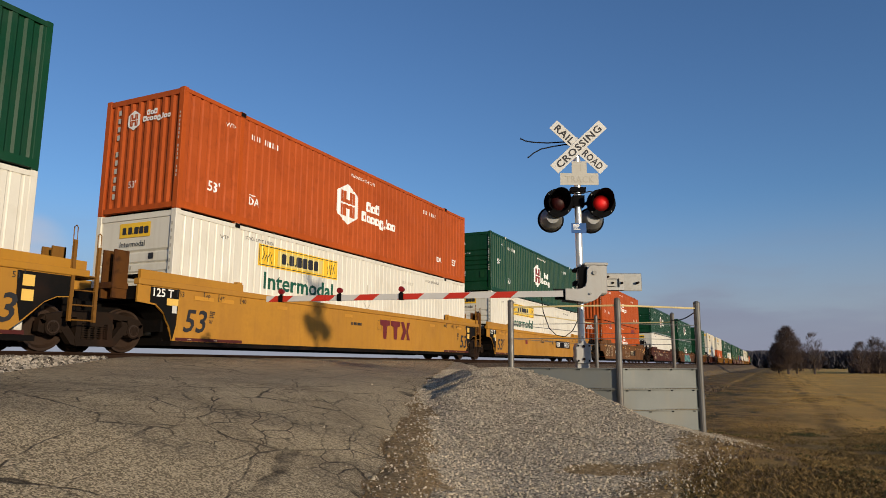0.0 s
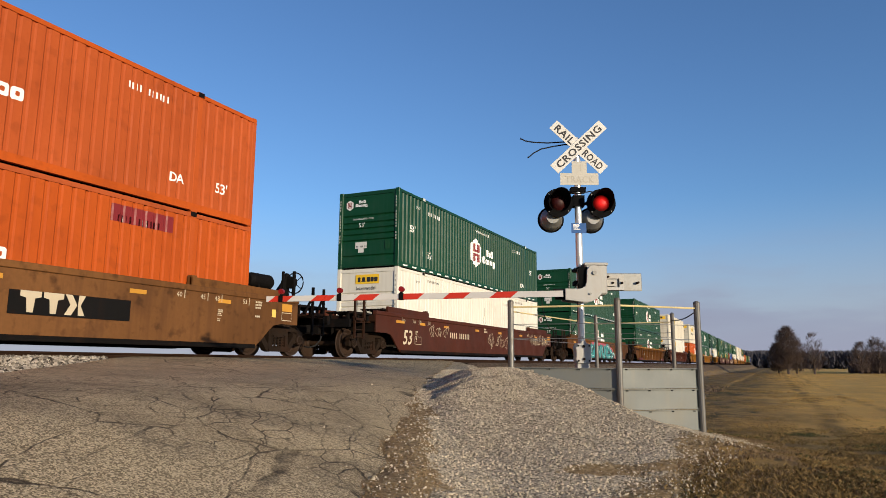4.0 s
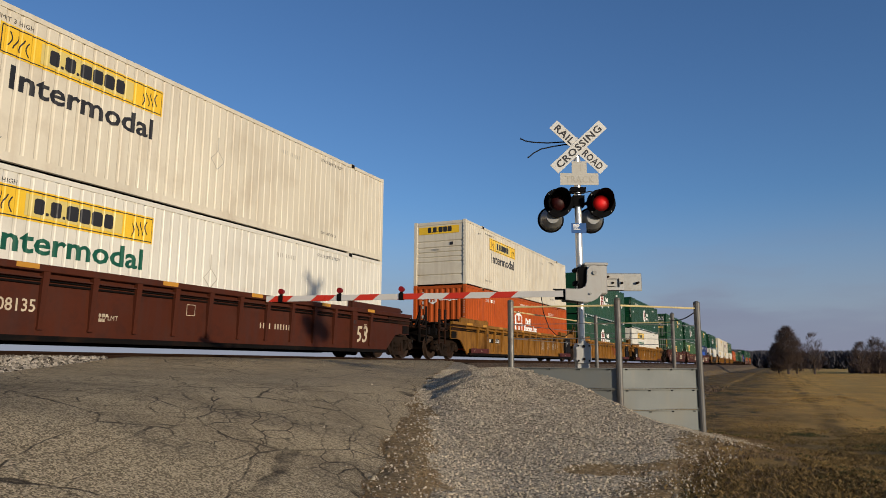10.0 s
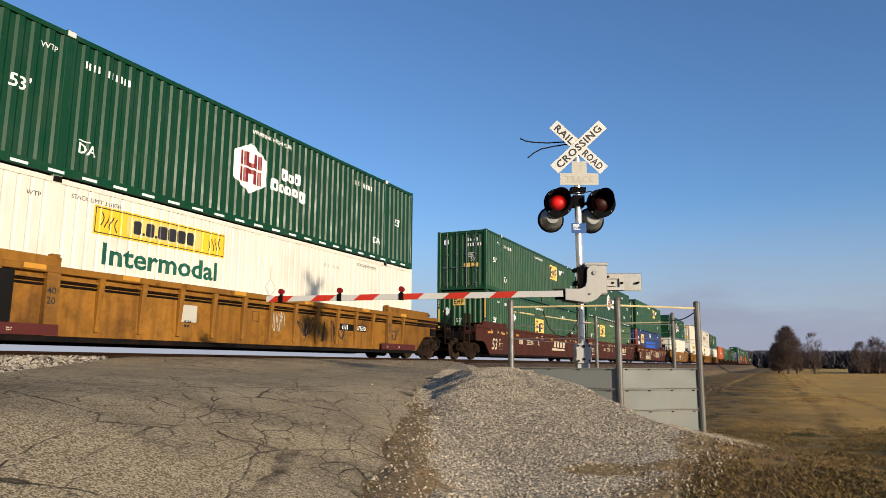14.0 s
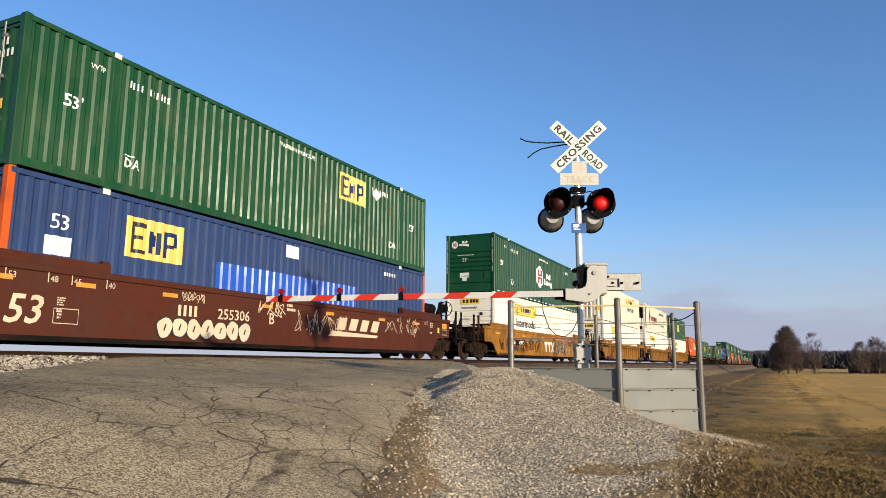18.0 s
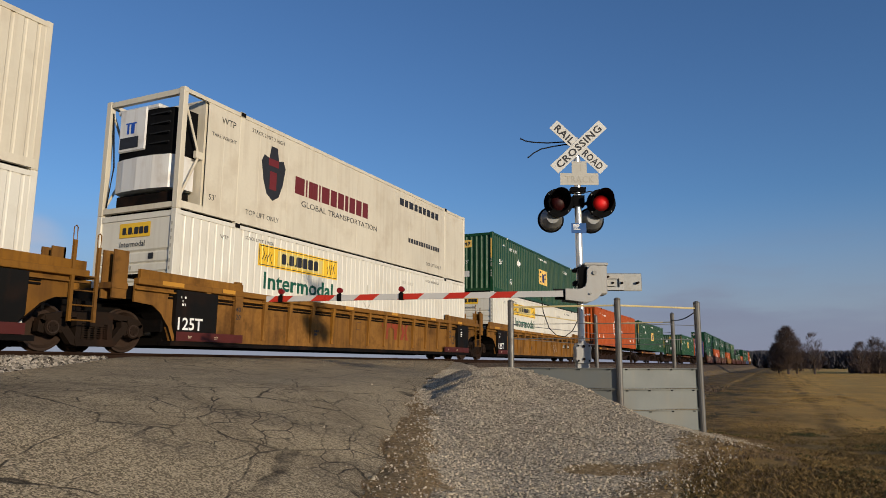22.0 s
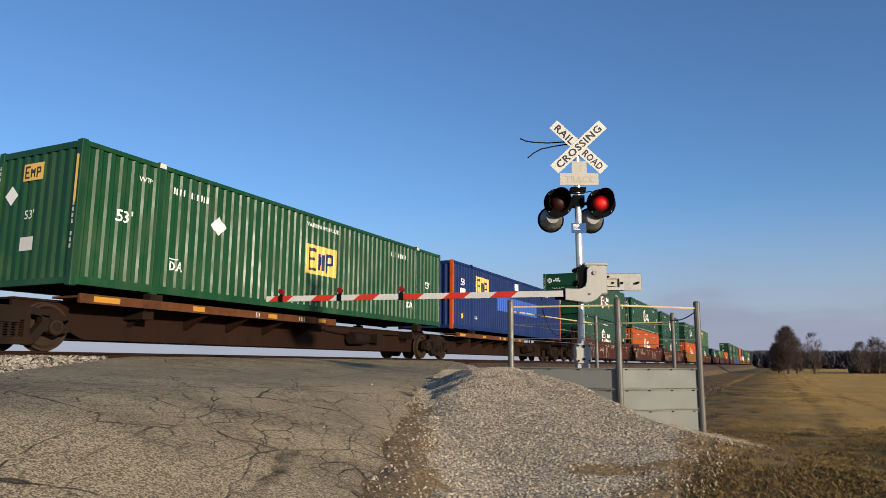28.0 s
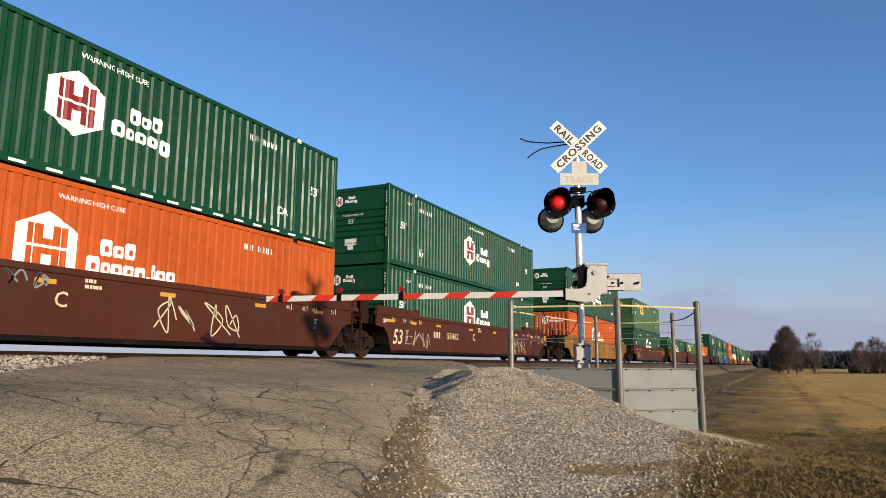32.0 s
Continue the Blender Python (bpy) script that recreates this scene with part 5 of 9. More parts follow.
def doors(th, x, paint):
    """A pair of doors with lock rods at the leading end."""
    for side in (-1, 1):
        def leaf():
            bm = bmesh.new()
            a, c = (-1.19, -0.01) if side < 0 else (0.01, 1.19)
            end_ribs_vertical(bm, x, 1, a, c, 0.18, 2.72, 0.3, 0.035)
            for z in (0.18, 2.66):
                box(bm, x - 0.004, x + 0.03, a, c, z, z + 0.06)
            return bm
        lf = part("door", painted(("door", side, round(x, 3)), leaf, paint), None, th)
        for y in (0.25, 0.75):
            def lock():
                bm = bmesh.new()
                rod(bm, (x - 0.045, side * y, 0.12), (x - 0.045, side * y, 2.8), 0.017, 8)
                for z in (0.3, 0.9, 1.7, 2.5):
                    box(bm, x - 0.06, x, side * y - 0.04, side * y + 0.04, z, z + 0.06)
                box(bm, x - 0.075, x - 0.05, side * y - 0.02, side * y + 0.28, 1.1, 1.14)
                return bm
            part("lock_rod", painted(("lock_rod", side, y, round(x, 3)), lock, "galv"), None, lf)


HEXA_ROWS = [(0.4, 0.37, ((0.8, 1, 0), (0.75, 0.72, 0), (0.78, 1, 0))), (0.0, 0.0, ((0.95, 1, 0), (0.6, 0.72, 0), (0.85, 0.72, 0), (0.82, 0.72, 0), (0.85, 0.72, 0.3)))]
HEXA_INC = [(0.3, 0.37, ((0.8, 1, 0), (0.75, 0.72, 0), (0.78, 1, 0))), (0.0, 0.0, ((0.95, 1, 0), (0.55, 0.72, 0), (0.8, 0.72, 0), (0.78, 0.72, 0), (0.8, 0.72, 0.3), (0.22, 0.2, 0.1), (0.3, 1, 0), (0.75, 0.72, 0), (0.7, 0.72, 0)))]


H_SHAPE = [(0.18, 0.27, 0.52, 0.80), (0.30, 0.42, 0.52, 0.80), (0.58, 0.70, 0.52, 0.80), (0.73, 0.82, 0.52, 0.80), (0.42, 0.58, 0.52, 0.61),
           (0.18, 0.27, 0.20, 0.48), (0.30, 0.42, 0.20, 0.48), (0.58, 0.70, 0.20, 0.48), (0.73, 0.82, 0.20, 0.48), (0.42, 0.58, 0.39, 0.48)]


def hexa_logo(th, ribs, x, z, ink, rows):
    lg = mark("hex", lambda: hexagon(1.24, 1.34), "decal_white", ribs, x, z, th, "logo_panel")
    mark(("h", ink), lambda: boxed([(a * 1.24, c * 1.24, d * 1.34, e * 1.34) for a, c, d, e in H_SHAPE]), ink, Lifted(ribs), x, z, lg, "logo_mark")
    mark(("name", len(rows[1][2])), lambda: blobs(rows, 0.335), "decal_white", ribs, x + 1.45, z + 0.3, th, "name_mark")


class Proud:
    """The same ribs, a few millimetres proud."""

    def __init__(self, ribs):
        self.ribs, self.breaks = ribs, ribs.breaks

    def y(self, x):
        return self.ribs.y(x) - 0.004


PROUD = {}


def Lifted(ribs):
    if id(ribs) not in PROUD:
        PROUD[id(ribs)] = Proud(ribs)
    return PROUD[id(ribs)]


def small_marks(th, ribs, ink="decal_white", low53=False, number=True):
    mark(("53", ink), lambda: letters("53'", 0.24, 1.0, 0.015), ink, ribs, 0.9, 0.62 if low53 else 1.42, th)
    mark(("53", ink), lambda: letters("53'", 0.24, 1.0, 0.015), ink, ribs, CL - 1.35, 0.62 if low53 else 1.42, th)
    mark(("wtp", ink), lambda: letters("WTP", 0.11), ink, ribs, 1.42, 2.38, th)
    mark(("da", ink), lambda: letters("DA", 0.2, 1.0, 0.02), ink, ribs, 2.34, 0.58, th)
    mark(("dab", ink), lambda: boxed([(0, 0.26, 0, 0.025)]), ink, ribs, 2.34, 0.82, th, "mark_bar")
    mark(("da", ink), lambda: letters("DA", 0.2, 1.0, 0.02), ink, ribs, CL - 2.75, 0.58, th)
    if number:
        mark(("num", ink), lambda: bars([(0.6, 0.6, 0.3, 0.6, -1.0, 0.6, 0.6, 0.6, 0.6, 0.6, 0.6)], 0.15, 0.75, 0.45), ink, ribs, 2.34, 2.3, th, "number_mark")
        mark(("num", ink), lambda: bars([(0.6, 0.6, 0.3, 0.6, -1.0, 0.6, 0.6, 0.6, 0.6, 0.6, 0.6)], 0.15, 0.75, 0.45), ink, ribs, CL - 4.0, 2.3, th, "number_mark")


def end_marks(th, ink="decal_white", logo="decal_red", big=False):
    w, h, y, z = (0.40, 0.50, 0.52, 2.05) if big else (0.30, 0.40, 0.98, 2.2)
    lg = end_mark(("hex", big), lambda: hexagon(w, h), ink, y, z, th, "logo_panel", 0.016 if big else 0.024)
    end_mark(("hx", big), lambda: boxed([(a * w, c * w, d * h, e * h) for a, c, d, e in H_SHAPE]), logo, y, z, lg, "logo_mark", 0.011 if big else 0.019)
    if big:
        end_mark("nmb", lambda: blobs([(x * 0.4, q * 0.4, sh) for x, q, sh in HEXA_INC], 0.135), ink, 0.02, 2.22, th, "name_mark", 0.016)
        end_mark("nvb", lambda: boxed([(0, 0.09, -0.21 * i - 0.13, -0.21 * i) for i in range(11) if i != 4]), "sign_faded", 0.86, 2.62, th, "number_mark", 0.016)
        end_mark("nvw", lambda: boxed([(0, 0.035, -0.1 * i - 0.06, -0.1 * i) for i in range(16) if i not in (7, 12)]), "sign_faded", -1.19, 2.3, th, "writing")
        end_mark("53b", lambda: letters("53'", 0.16), ink, 0.35, 0.62, th, x=0.016)
        return
    end_mark("nm", lambda: blobs([(x * 0.35, z * 0.35, sh) for x, z, sh in HEXA_ROWS], 0.115), ink, 0.58, 2.32, th, "name_mark", 0.024)
    end_mark("wa", lambda: letters("WARNING HIGH CUBE", 0.06), ink, 0.68, 1.82, th, x=0.02)
    end_mark("53", lambda: letters("53'", 0.16), ink, 0.42, 1.54, th, x=0.016)
    end_mark("pl", lambda: boxed([(0, 0.5, 0.12, 0.36), (0.13, 0.37, -0.04, 0.12)]), "sign_white", 0.55, 0.62, th, "weight_plate", 0.024)
    end_mark("pw", lambda: bars([(1, 1, -1, 1, 1, 1, -1, 1, 1)], 0.06), "decal_black", 0.5, 0.78, th, "writing", 0.019)
    end_mark("pk", lambda: boxed([(0, 0.22, 0, 0.34)]), "pan_green", -0.72, 0.66, th, "document_box", 0.012)
    end_mark("nv", lambda: boxed([(0, 0.045, -0.11 * i - 0.07, -0.11 * i) for i in range(15) if i not in (4, 11)]), "sign_faded", -1.16, 2.6, th, "number_mark")
    end_mark("nv", lambda: boxed([(0, 0.045, -0.11 * i - 0.07, -0.11 * i) for i in range(15) if i not in (4, 11)]), "sign_faded", 1.25, 2.6, th, "number_mark")


def door_marks(th, ink="decal_white"):
    end_mark("dn", lambda: bars([(1, 1, -0.3, 1, 1), (1, 1, 1, 1, 1, 1)], 0.15), ink, -0.3, 2.35, th, "number_mark", 0.022)
    end_mark("dw", lambda: bars([(1,) * 7, (1,) * 6, (1,) * 7], 0.05), ink, -0.35, 1.75, th, "writing", 0.022)
    end_mark("dl", lambda: hexagon(0.26, 0.34), ink, 0.95, 2.2, th, "logo_panel", 0.022)
    end_mark("53", lambda: letters("53'", 0.16), ink, -0.45, 1.4, th, x=0.02)
    end_mark("dy", lambda: boxed([(0, 0.34, 0, 0.2), (0.4, 0.75, 0, 0.2)]), "decal_gold", -0.1, 1.1, th, "placard", 0.02)


def label_of(paint, name, extra=""):
    return f"{paint} 53-foot steel container with {name}{extra}"


def build_box(kind):
    """One container of a kind; its leading end faces the camera's road."""
    if kind in ("hexa", "hexa_dash", "hexa_doors"):
        th = thing("container", label_of("dark green corrugated", "white hexagon emblem"), "container", "containers on the train")
        end = "doors" if kind == "hexa_doors" else "beads"
        shell(th, "green", DEEP, end)
        hexa_logo(th, DEEP, 6.62, 0.87, "decal_red", HEXA_ROWS)
        mark("warn", lambda: letters("WARNING HIGH CUBE", 0.11, 1.0, 0.015), "decal_white", DEEP, 7.26, 2.5, th)
        small_marks(th, DEEP)
        if kind != "hexa":
            part("reflective_stripe", painted(("reflective_stripe",), lambda: at_y(dashes(), -1.304), "decal_white"), None, th)
        (door_marks if kind == "hexa_doors" else end_marks)(th)
    elif kind in ("orange", "orange_patched"):
        th = thing("container", label_of("weathered orange corrugated", "white hexagon emblem"), "container", "containers on the train")
        shell(th, "orange", GROOVED, "ribs")
        hexa_logo(th, GROOVED, 6.3, 0.88, "orange", HEXA_INC)
        mark("warn", lambda: letters("WARNING HIGH CUBE", 0.10), "decal_white", GROOVED, 7.05, 2.5, th)
        small_marks(th, GROOVED, low53=True)
        if kind == "orange_patched":
            for x, w, z in ((2.6, 0.62, 2.35), (12.0, 1.6, 2.3)):
                mark(("patch", w), lambda: boxed([(0, w, 0, 0.36)]), "decal_red", GROOVED, x, z, th, "repaint_patch", "bright red repaint patch")
        end_marks(th, logo="orange", big=True)
    elif kind in ("pan", "pan_pale", "pan_doors"):
        paint = "pale_green" if kind == "pan_pale" else "pan_green"
        th = thing("container", label_of("faded green corrugated", "yellow company panel"), "container", "containers on the train")
        shell(th, paint, DEEP, {"pan_doors": "doors", "pan": "ribs", "pan_pale": "beads"}[kind])
        x, z = (10.23, 1.66) if kind == "pan_doors" else ((3.9, 1.6) if kind == "pan_pale" else (7.3, 1.12))
        pan_panel(th, DEEP, x, z)
        mark("dia", lambda: diamond(0.5), "decal_white", DEEP, x + (2.0 if kind == "pan_doors" else -3.75 if kind == "pan" else -1.2), z + (0.35 if kind == "pan_doors" else 0.45), th, "placard")
        mark("warn", lambda: letters("WARNING HIGH CUBE", 0.11, 1.0, 0.015), "decal_white", DEEP, 7.3, 2.5, th)
        small_marks(th, DEEP)
        if kind == "pan_doors":
            door_marks(th)
        else:
            end_mark("ep", lambda: boxed([(0, 0.62, 0, 0.36)]), "decal_gold", 0.45, 2.2, th, "company_panel", 0.016)
            end_mark("eb", lambda: boxed([(0.05, 0.09, 0.05, 0.31), (0.09, 0.2, 0.27, 0.31), (0.09, 0.17, 0.16, 0.2), (0.09, 0.2, 0.05, 0.09), (0.23, 0.27, 0.07, 0.25), (0.27, 0.33, 0.15, 0.22), (0.33, 0.37, 0.07, 0.25), (0.41, 0.45, 0.05, 0.27), (0.45, 0.54, 0.23, 0.27), (0.5, 0.54, 0.15, 0.23), (0.45, 0.54, 0.14, 0.18)]), "decal_black", 0.45, 2.2, th, "panel_mark", 0.011)
            end_mark("dm", lambda: diamond(0.42), "decal_white", 0.98, 1.72, th, "placard", 0.016)
            end_mark("53", lambda: letters("53'", 0.18), "decal_white", 0.3, 1.4, th, x=0.016)
            end_mark("wp", lambda: boxed([(0, 0.4, 0, 0.28)]), "sign_white", 0.35, 0.75, th, "weight_plate", 0.016)
            for y in (-1.17, 1.22):
                end_mark("yl", lambda: boxed([(0, 0.05, -0.12 * i - 0.08, -0.12 * i) for i in range(4 if y > 0 else 16) if i not in (7, 12)]), "sign_faded", y, 2.6, th, "writing")
                if kind == "pan":
                    end_mark("ys", lambda: boxed([(0, 0.07, 0, 0.95)]), "decal_gold", y, 1.62 if y < 0 else 1.1, th, "reflective_strip", -0.006)
    elif kind in ("blue", "blue_deep"):
        th = thing("container", "worn blue corrugated 53-foot container with orange end frames and yellow panel", "container", "containers on the train")
        shell(th, "deep_blue" if kind == "blue_deep" else "blue", DEEP, "ribs", post_paint="blue_end")
        pan_panel(th, DEEP, 2.55, 1.62)
        mark("fresh", lambda: boxed([(0, 6.2, 0, 0.74)]), "fresh_blue", DEEP, 5.15, 1.12, th, "repaint_patch", "bright blue repaint patch")
        mark("wsq", lambda: boxed([(0, 0.56, 0, 0.34)]), "decal_white", DEEP, 7.8, 2.34, th, "blank_patch")
        mark("wsq2", lambda: boxed([(0, 0.54, 0, 0.36)]), "decal_white", DEEP, 0.79, 1.42, th, "blank_patch")
        mark("53", lambda: letters("53", 0.28), "decal_white", DEEP, 0.88, 1.92, th)
        mark("da", lambda: letters("DA", 0.17), "decal_white", DEEP, 2.35, 0.52, th)
        mark("ysq", lambda: boxed([(0, 0.2, 0, 0.2)]), "decal_yellow", DEEP, 0.94, 0.48, th, "placard")
        mark("num", lambda: bars([(1,) * 8], 0.12), "decal_white", DEEP, CL - 3.0, 2.45, th, "number_mark")
        end_mark("53", lambda: letters("53", 0.26), "decal_white", 0.5, 1.9, th, x=0.016)
        end_mark("wp", lambda: boxed([(0, 0.5, 0, 0.36)]), "sign_white", 0.5, 1.42, th, "blank_patch", 0.016)
        end_mark("wp2", lambda: boxed([(0, 0.45, 0, 0.26)]), "sign_white", 0.5, 0.8, th, "weight_plate", 0.016)
    elif kind in ("banner", "banner_dark", "banner_plain", "banner_old", "banner_doors"):
        old = kind == "banner_old" or kind == "banner_doors"
        th = thing("container", ("aged" if old else "clean") + " white 53-foot container with yellow name panel and " + ("green" if kind == "banner" else "black") + " lettering", "container", "containers on the train")
        ribs = SHALLOW
        shell(th, "old_white" if old else "white", ribs, "doors" if kind == "banner_doors" else "beads")
        x = 9.7 if kind == "banner_doors" else 2.82
        if kind != "banner_plain":
            z = 1.96 if kind != "banner_old" else 1.93
            pn = mark("ban", lambda: boxed([(0, 3.64, 0, 0.58)]), "decal_yellow", ribs, x, z, th, "name_panel", "yellow name panel with black border")
            mark("bor", lambda: boxed([(0.03, 3.61, 0.03, 0.05), (0.03, 3.61, 0.53, 0.55), (0.03, 0.05, 0.05, 0.53), (3.59, 3.61, 0.05, 0.53)]), "decal_black", Lifted(ribs), x, z, pn, "border")
            mark("jbi", lambda: boxed([(0.78, 2.86, 0.09, 0.49)]), "pale_yellow", Lifted(ribs), x, z, pn, "inner_panel")
            mark("jbn", lambda: moved(blobs([(0, 0, ((0.7, 1, 0), (0.2, 0.2, 0), (0.75, 1, 0), (0.2, 0.2, 0), (0.85, 1, 0), (0.8, 1, 0), (0.85, 1, 0), (0.75, 1, 0)))], 0.29), 0.95, 0.145), "decal_black", Lifted(Lifted(ribs)), x, z, pn, "name_mark")
            def scroll():
                lines = []
                for s in (0, 1):
                    for k in range(4):
                        pts = [(0.18 + 0.12 * k + 0.05 * math.sin(i * 0.7 + k), 0.46 - 0.055 * i - 0.03 * k) for i in range(6)]
                        lines.append([(3.64 - px, pz) for px, pz in pts] if s else pts)
                return strokes(lines, 0.012)
            mark("scr", scroll, "decal_black", Lifted(ribs), x, z, pn, "scroll_ornament")
            mark("int", lambda: stretched(letters("Intermodal", 0.42, 1.0, 0.022), 3.2), "decal_green" if kind == "banner" else "decal_black", ribs, x + 0.22, z - 0.57, th)
        for a, tx, zz, s in (("STACK LIMIT 3 HIGH", 2.3, 2.62, 0.085), ("WTP", 1.42, 2.5, 0.09)):
            mark((a, "k"), lambda: letters(a, s), "decal_black", ribs, tx, zz - 0.06, th)
        mark("tlo", lambda: letters("TOP LIFT ONLY", 0.13 if old else 0.08), "decal_black", ribs, 2.25, 0.36, th)
        mark("tlo2", lambda: letters("TOP LIFT ONLY", 0.13 if old else 0.08), "decal_black", ribs, CL - 3.6, 0.36, th)
        mark("jnum", lambda: bars([(0.6, 0.6, 0.6, 0.6, -1, 0.6, 0.6, 0.6, 0.6, 0.6, 0.6)], 0.11, 0.75, 0.4), "faded_ink", ribs, 10.6, 2.3, th, "number_mark")
        mark("stk2", lambda: letters("STACK LIMIT 3 HIGH", 0.085), "decal_black", ribs, CL - 3.7, 2.56, th)
        mark("dia", lambda: outline_diamond(0.45), "faded_ink", ribs, 8.0, 1.2, th, "placard_holder")
        if kind == "banner_doors":
            for y in (0.95, -0.25):
                end_mark("jd", lambda: boxed([(0, 0.7, 0, 0.24)]), "decal_yellow", y, 2.3, th, "name_panel", 0.02)
                end_mark("jdb", lambda: moved(bars([(1, 1, 1, 1)], 0.15), 0.12, 0.04), "decal_black", y, 2.3, th, "name_mark", 0.015)
            end_mark("jy", lambda: boxed([(0, 0.3, 0, 0.3)]), "decal_yellow", -0.75, 0.8, th, "placard", 0.02)
        else:
            pn = end_mark("jp", lambda: boxed([(0, 1.0 if not old else 2.0, 0, 0.34)]), "decal_yellow", 0.5 if not old else 1.05, 2.32, th, "name_panel", 0.024)
            end_mark(("banner", old), lambda: moved(blobs([(0, 0, ((0.7, 1, 0), (0.2, 0.2, 0), (0.75, 1, 0), (0.2, 0.2, 0), (0.85, 1, 0), (0.8, 1, 0), (0.85, 1, 0)))], 0.17 if not old else 0.24), 0.1 if not old else 0.45, 0.07), "decal_black", 0.5 if not old else 1.05, 2.32, pn, "name_mark", 0.019)
            if not old:
                end_mark("ji", lambda: letters("Intermodal", 0.13), "decal_black", 0.47, 2.1, th, x=0.02)
            end_mark("jn", lambda: boxed([(0, 0.045, -0.17 * i - 0.08, -0.17 * i) for i in range(11)]), "faded_ink", -1.17, 2.6, th, "number_mark")
            end_mark("jw", lambda: bars([(1,) * 6], 0.08), "faded_ink", 0.4, 1.56, th, "number_mark", 0.018)
            end_mark("jk", lambda: boxed([(0, 0.16, 0, 0.14)]), "decal_black", -0.5, 1.78, th, "vent_slot", 0.018)
    elif kind == "fridge":
        th = fridge_box()
    return th


def at_y(bm, y):
    for v in bm.verts:
        v.co.y = y
    return bm


def diamond(s):
    bm = bmesh.new()
    flat(bm, ((s / 2, 0), (s, s / 2), (s / 2, s), (0, s / 2)))
    return bm


def outline_diamond(s):
    q = s / 2
    return strokes([[(q, 0), (s, q), (q, s), (0, q), (q, 0)], [(q, s), (q, s + 0.35)]], 0.012)


def pan_panel(th, ribs, x, z):
    pn = mark("pan", lambda: boxed([(0, 1.55, 0, 0.86)]), "decal_gold", ribs, x, z, th, "company_panel", "yellow panel with dark plain shapes")
    mark("empb", lambda: boxed([(0.12, 0.22, 0.1, 0.76), (0.22, 0.52, 0.66, 0.76), (0.22, 0.45, 0.4, 0.48), (0.22, 0.52, 0.1, 0.18)]), "decal_black", Lifted(ribs), x, z, pn, "panel_mark")
    mark("empc", lambda: boxed([(0.58, 0.68, 0.14, 0.62), (0.68, 0.78, 0.3, 0.55), (0.8, 0.9, 0.14, 0.62), (1.0, 1.1, 0.1, 0.68), (1.1, 1.36, 0.58, 0.68), (1.28, 1.38, 0.36, 0.6), (1.1, 1.3, 0.32, 0.4)]), "deep_blue", Lifted(ribs), x, z, pn, "panel_mark")


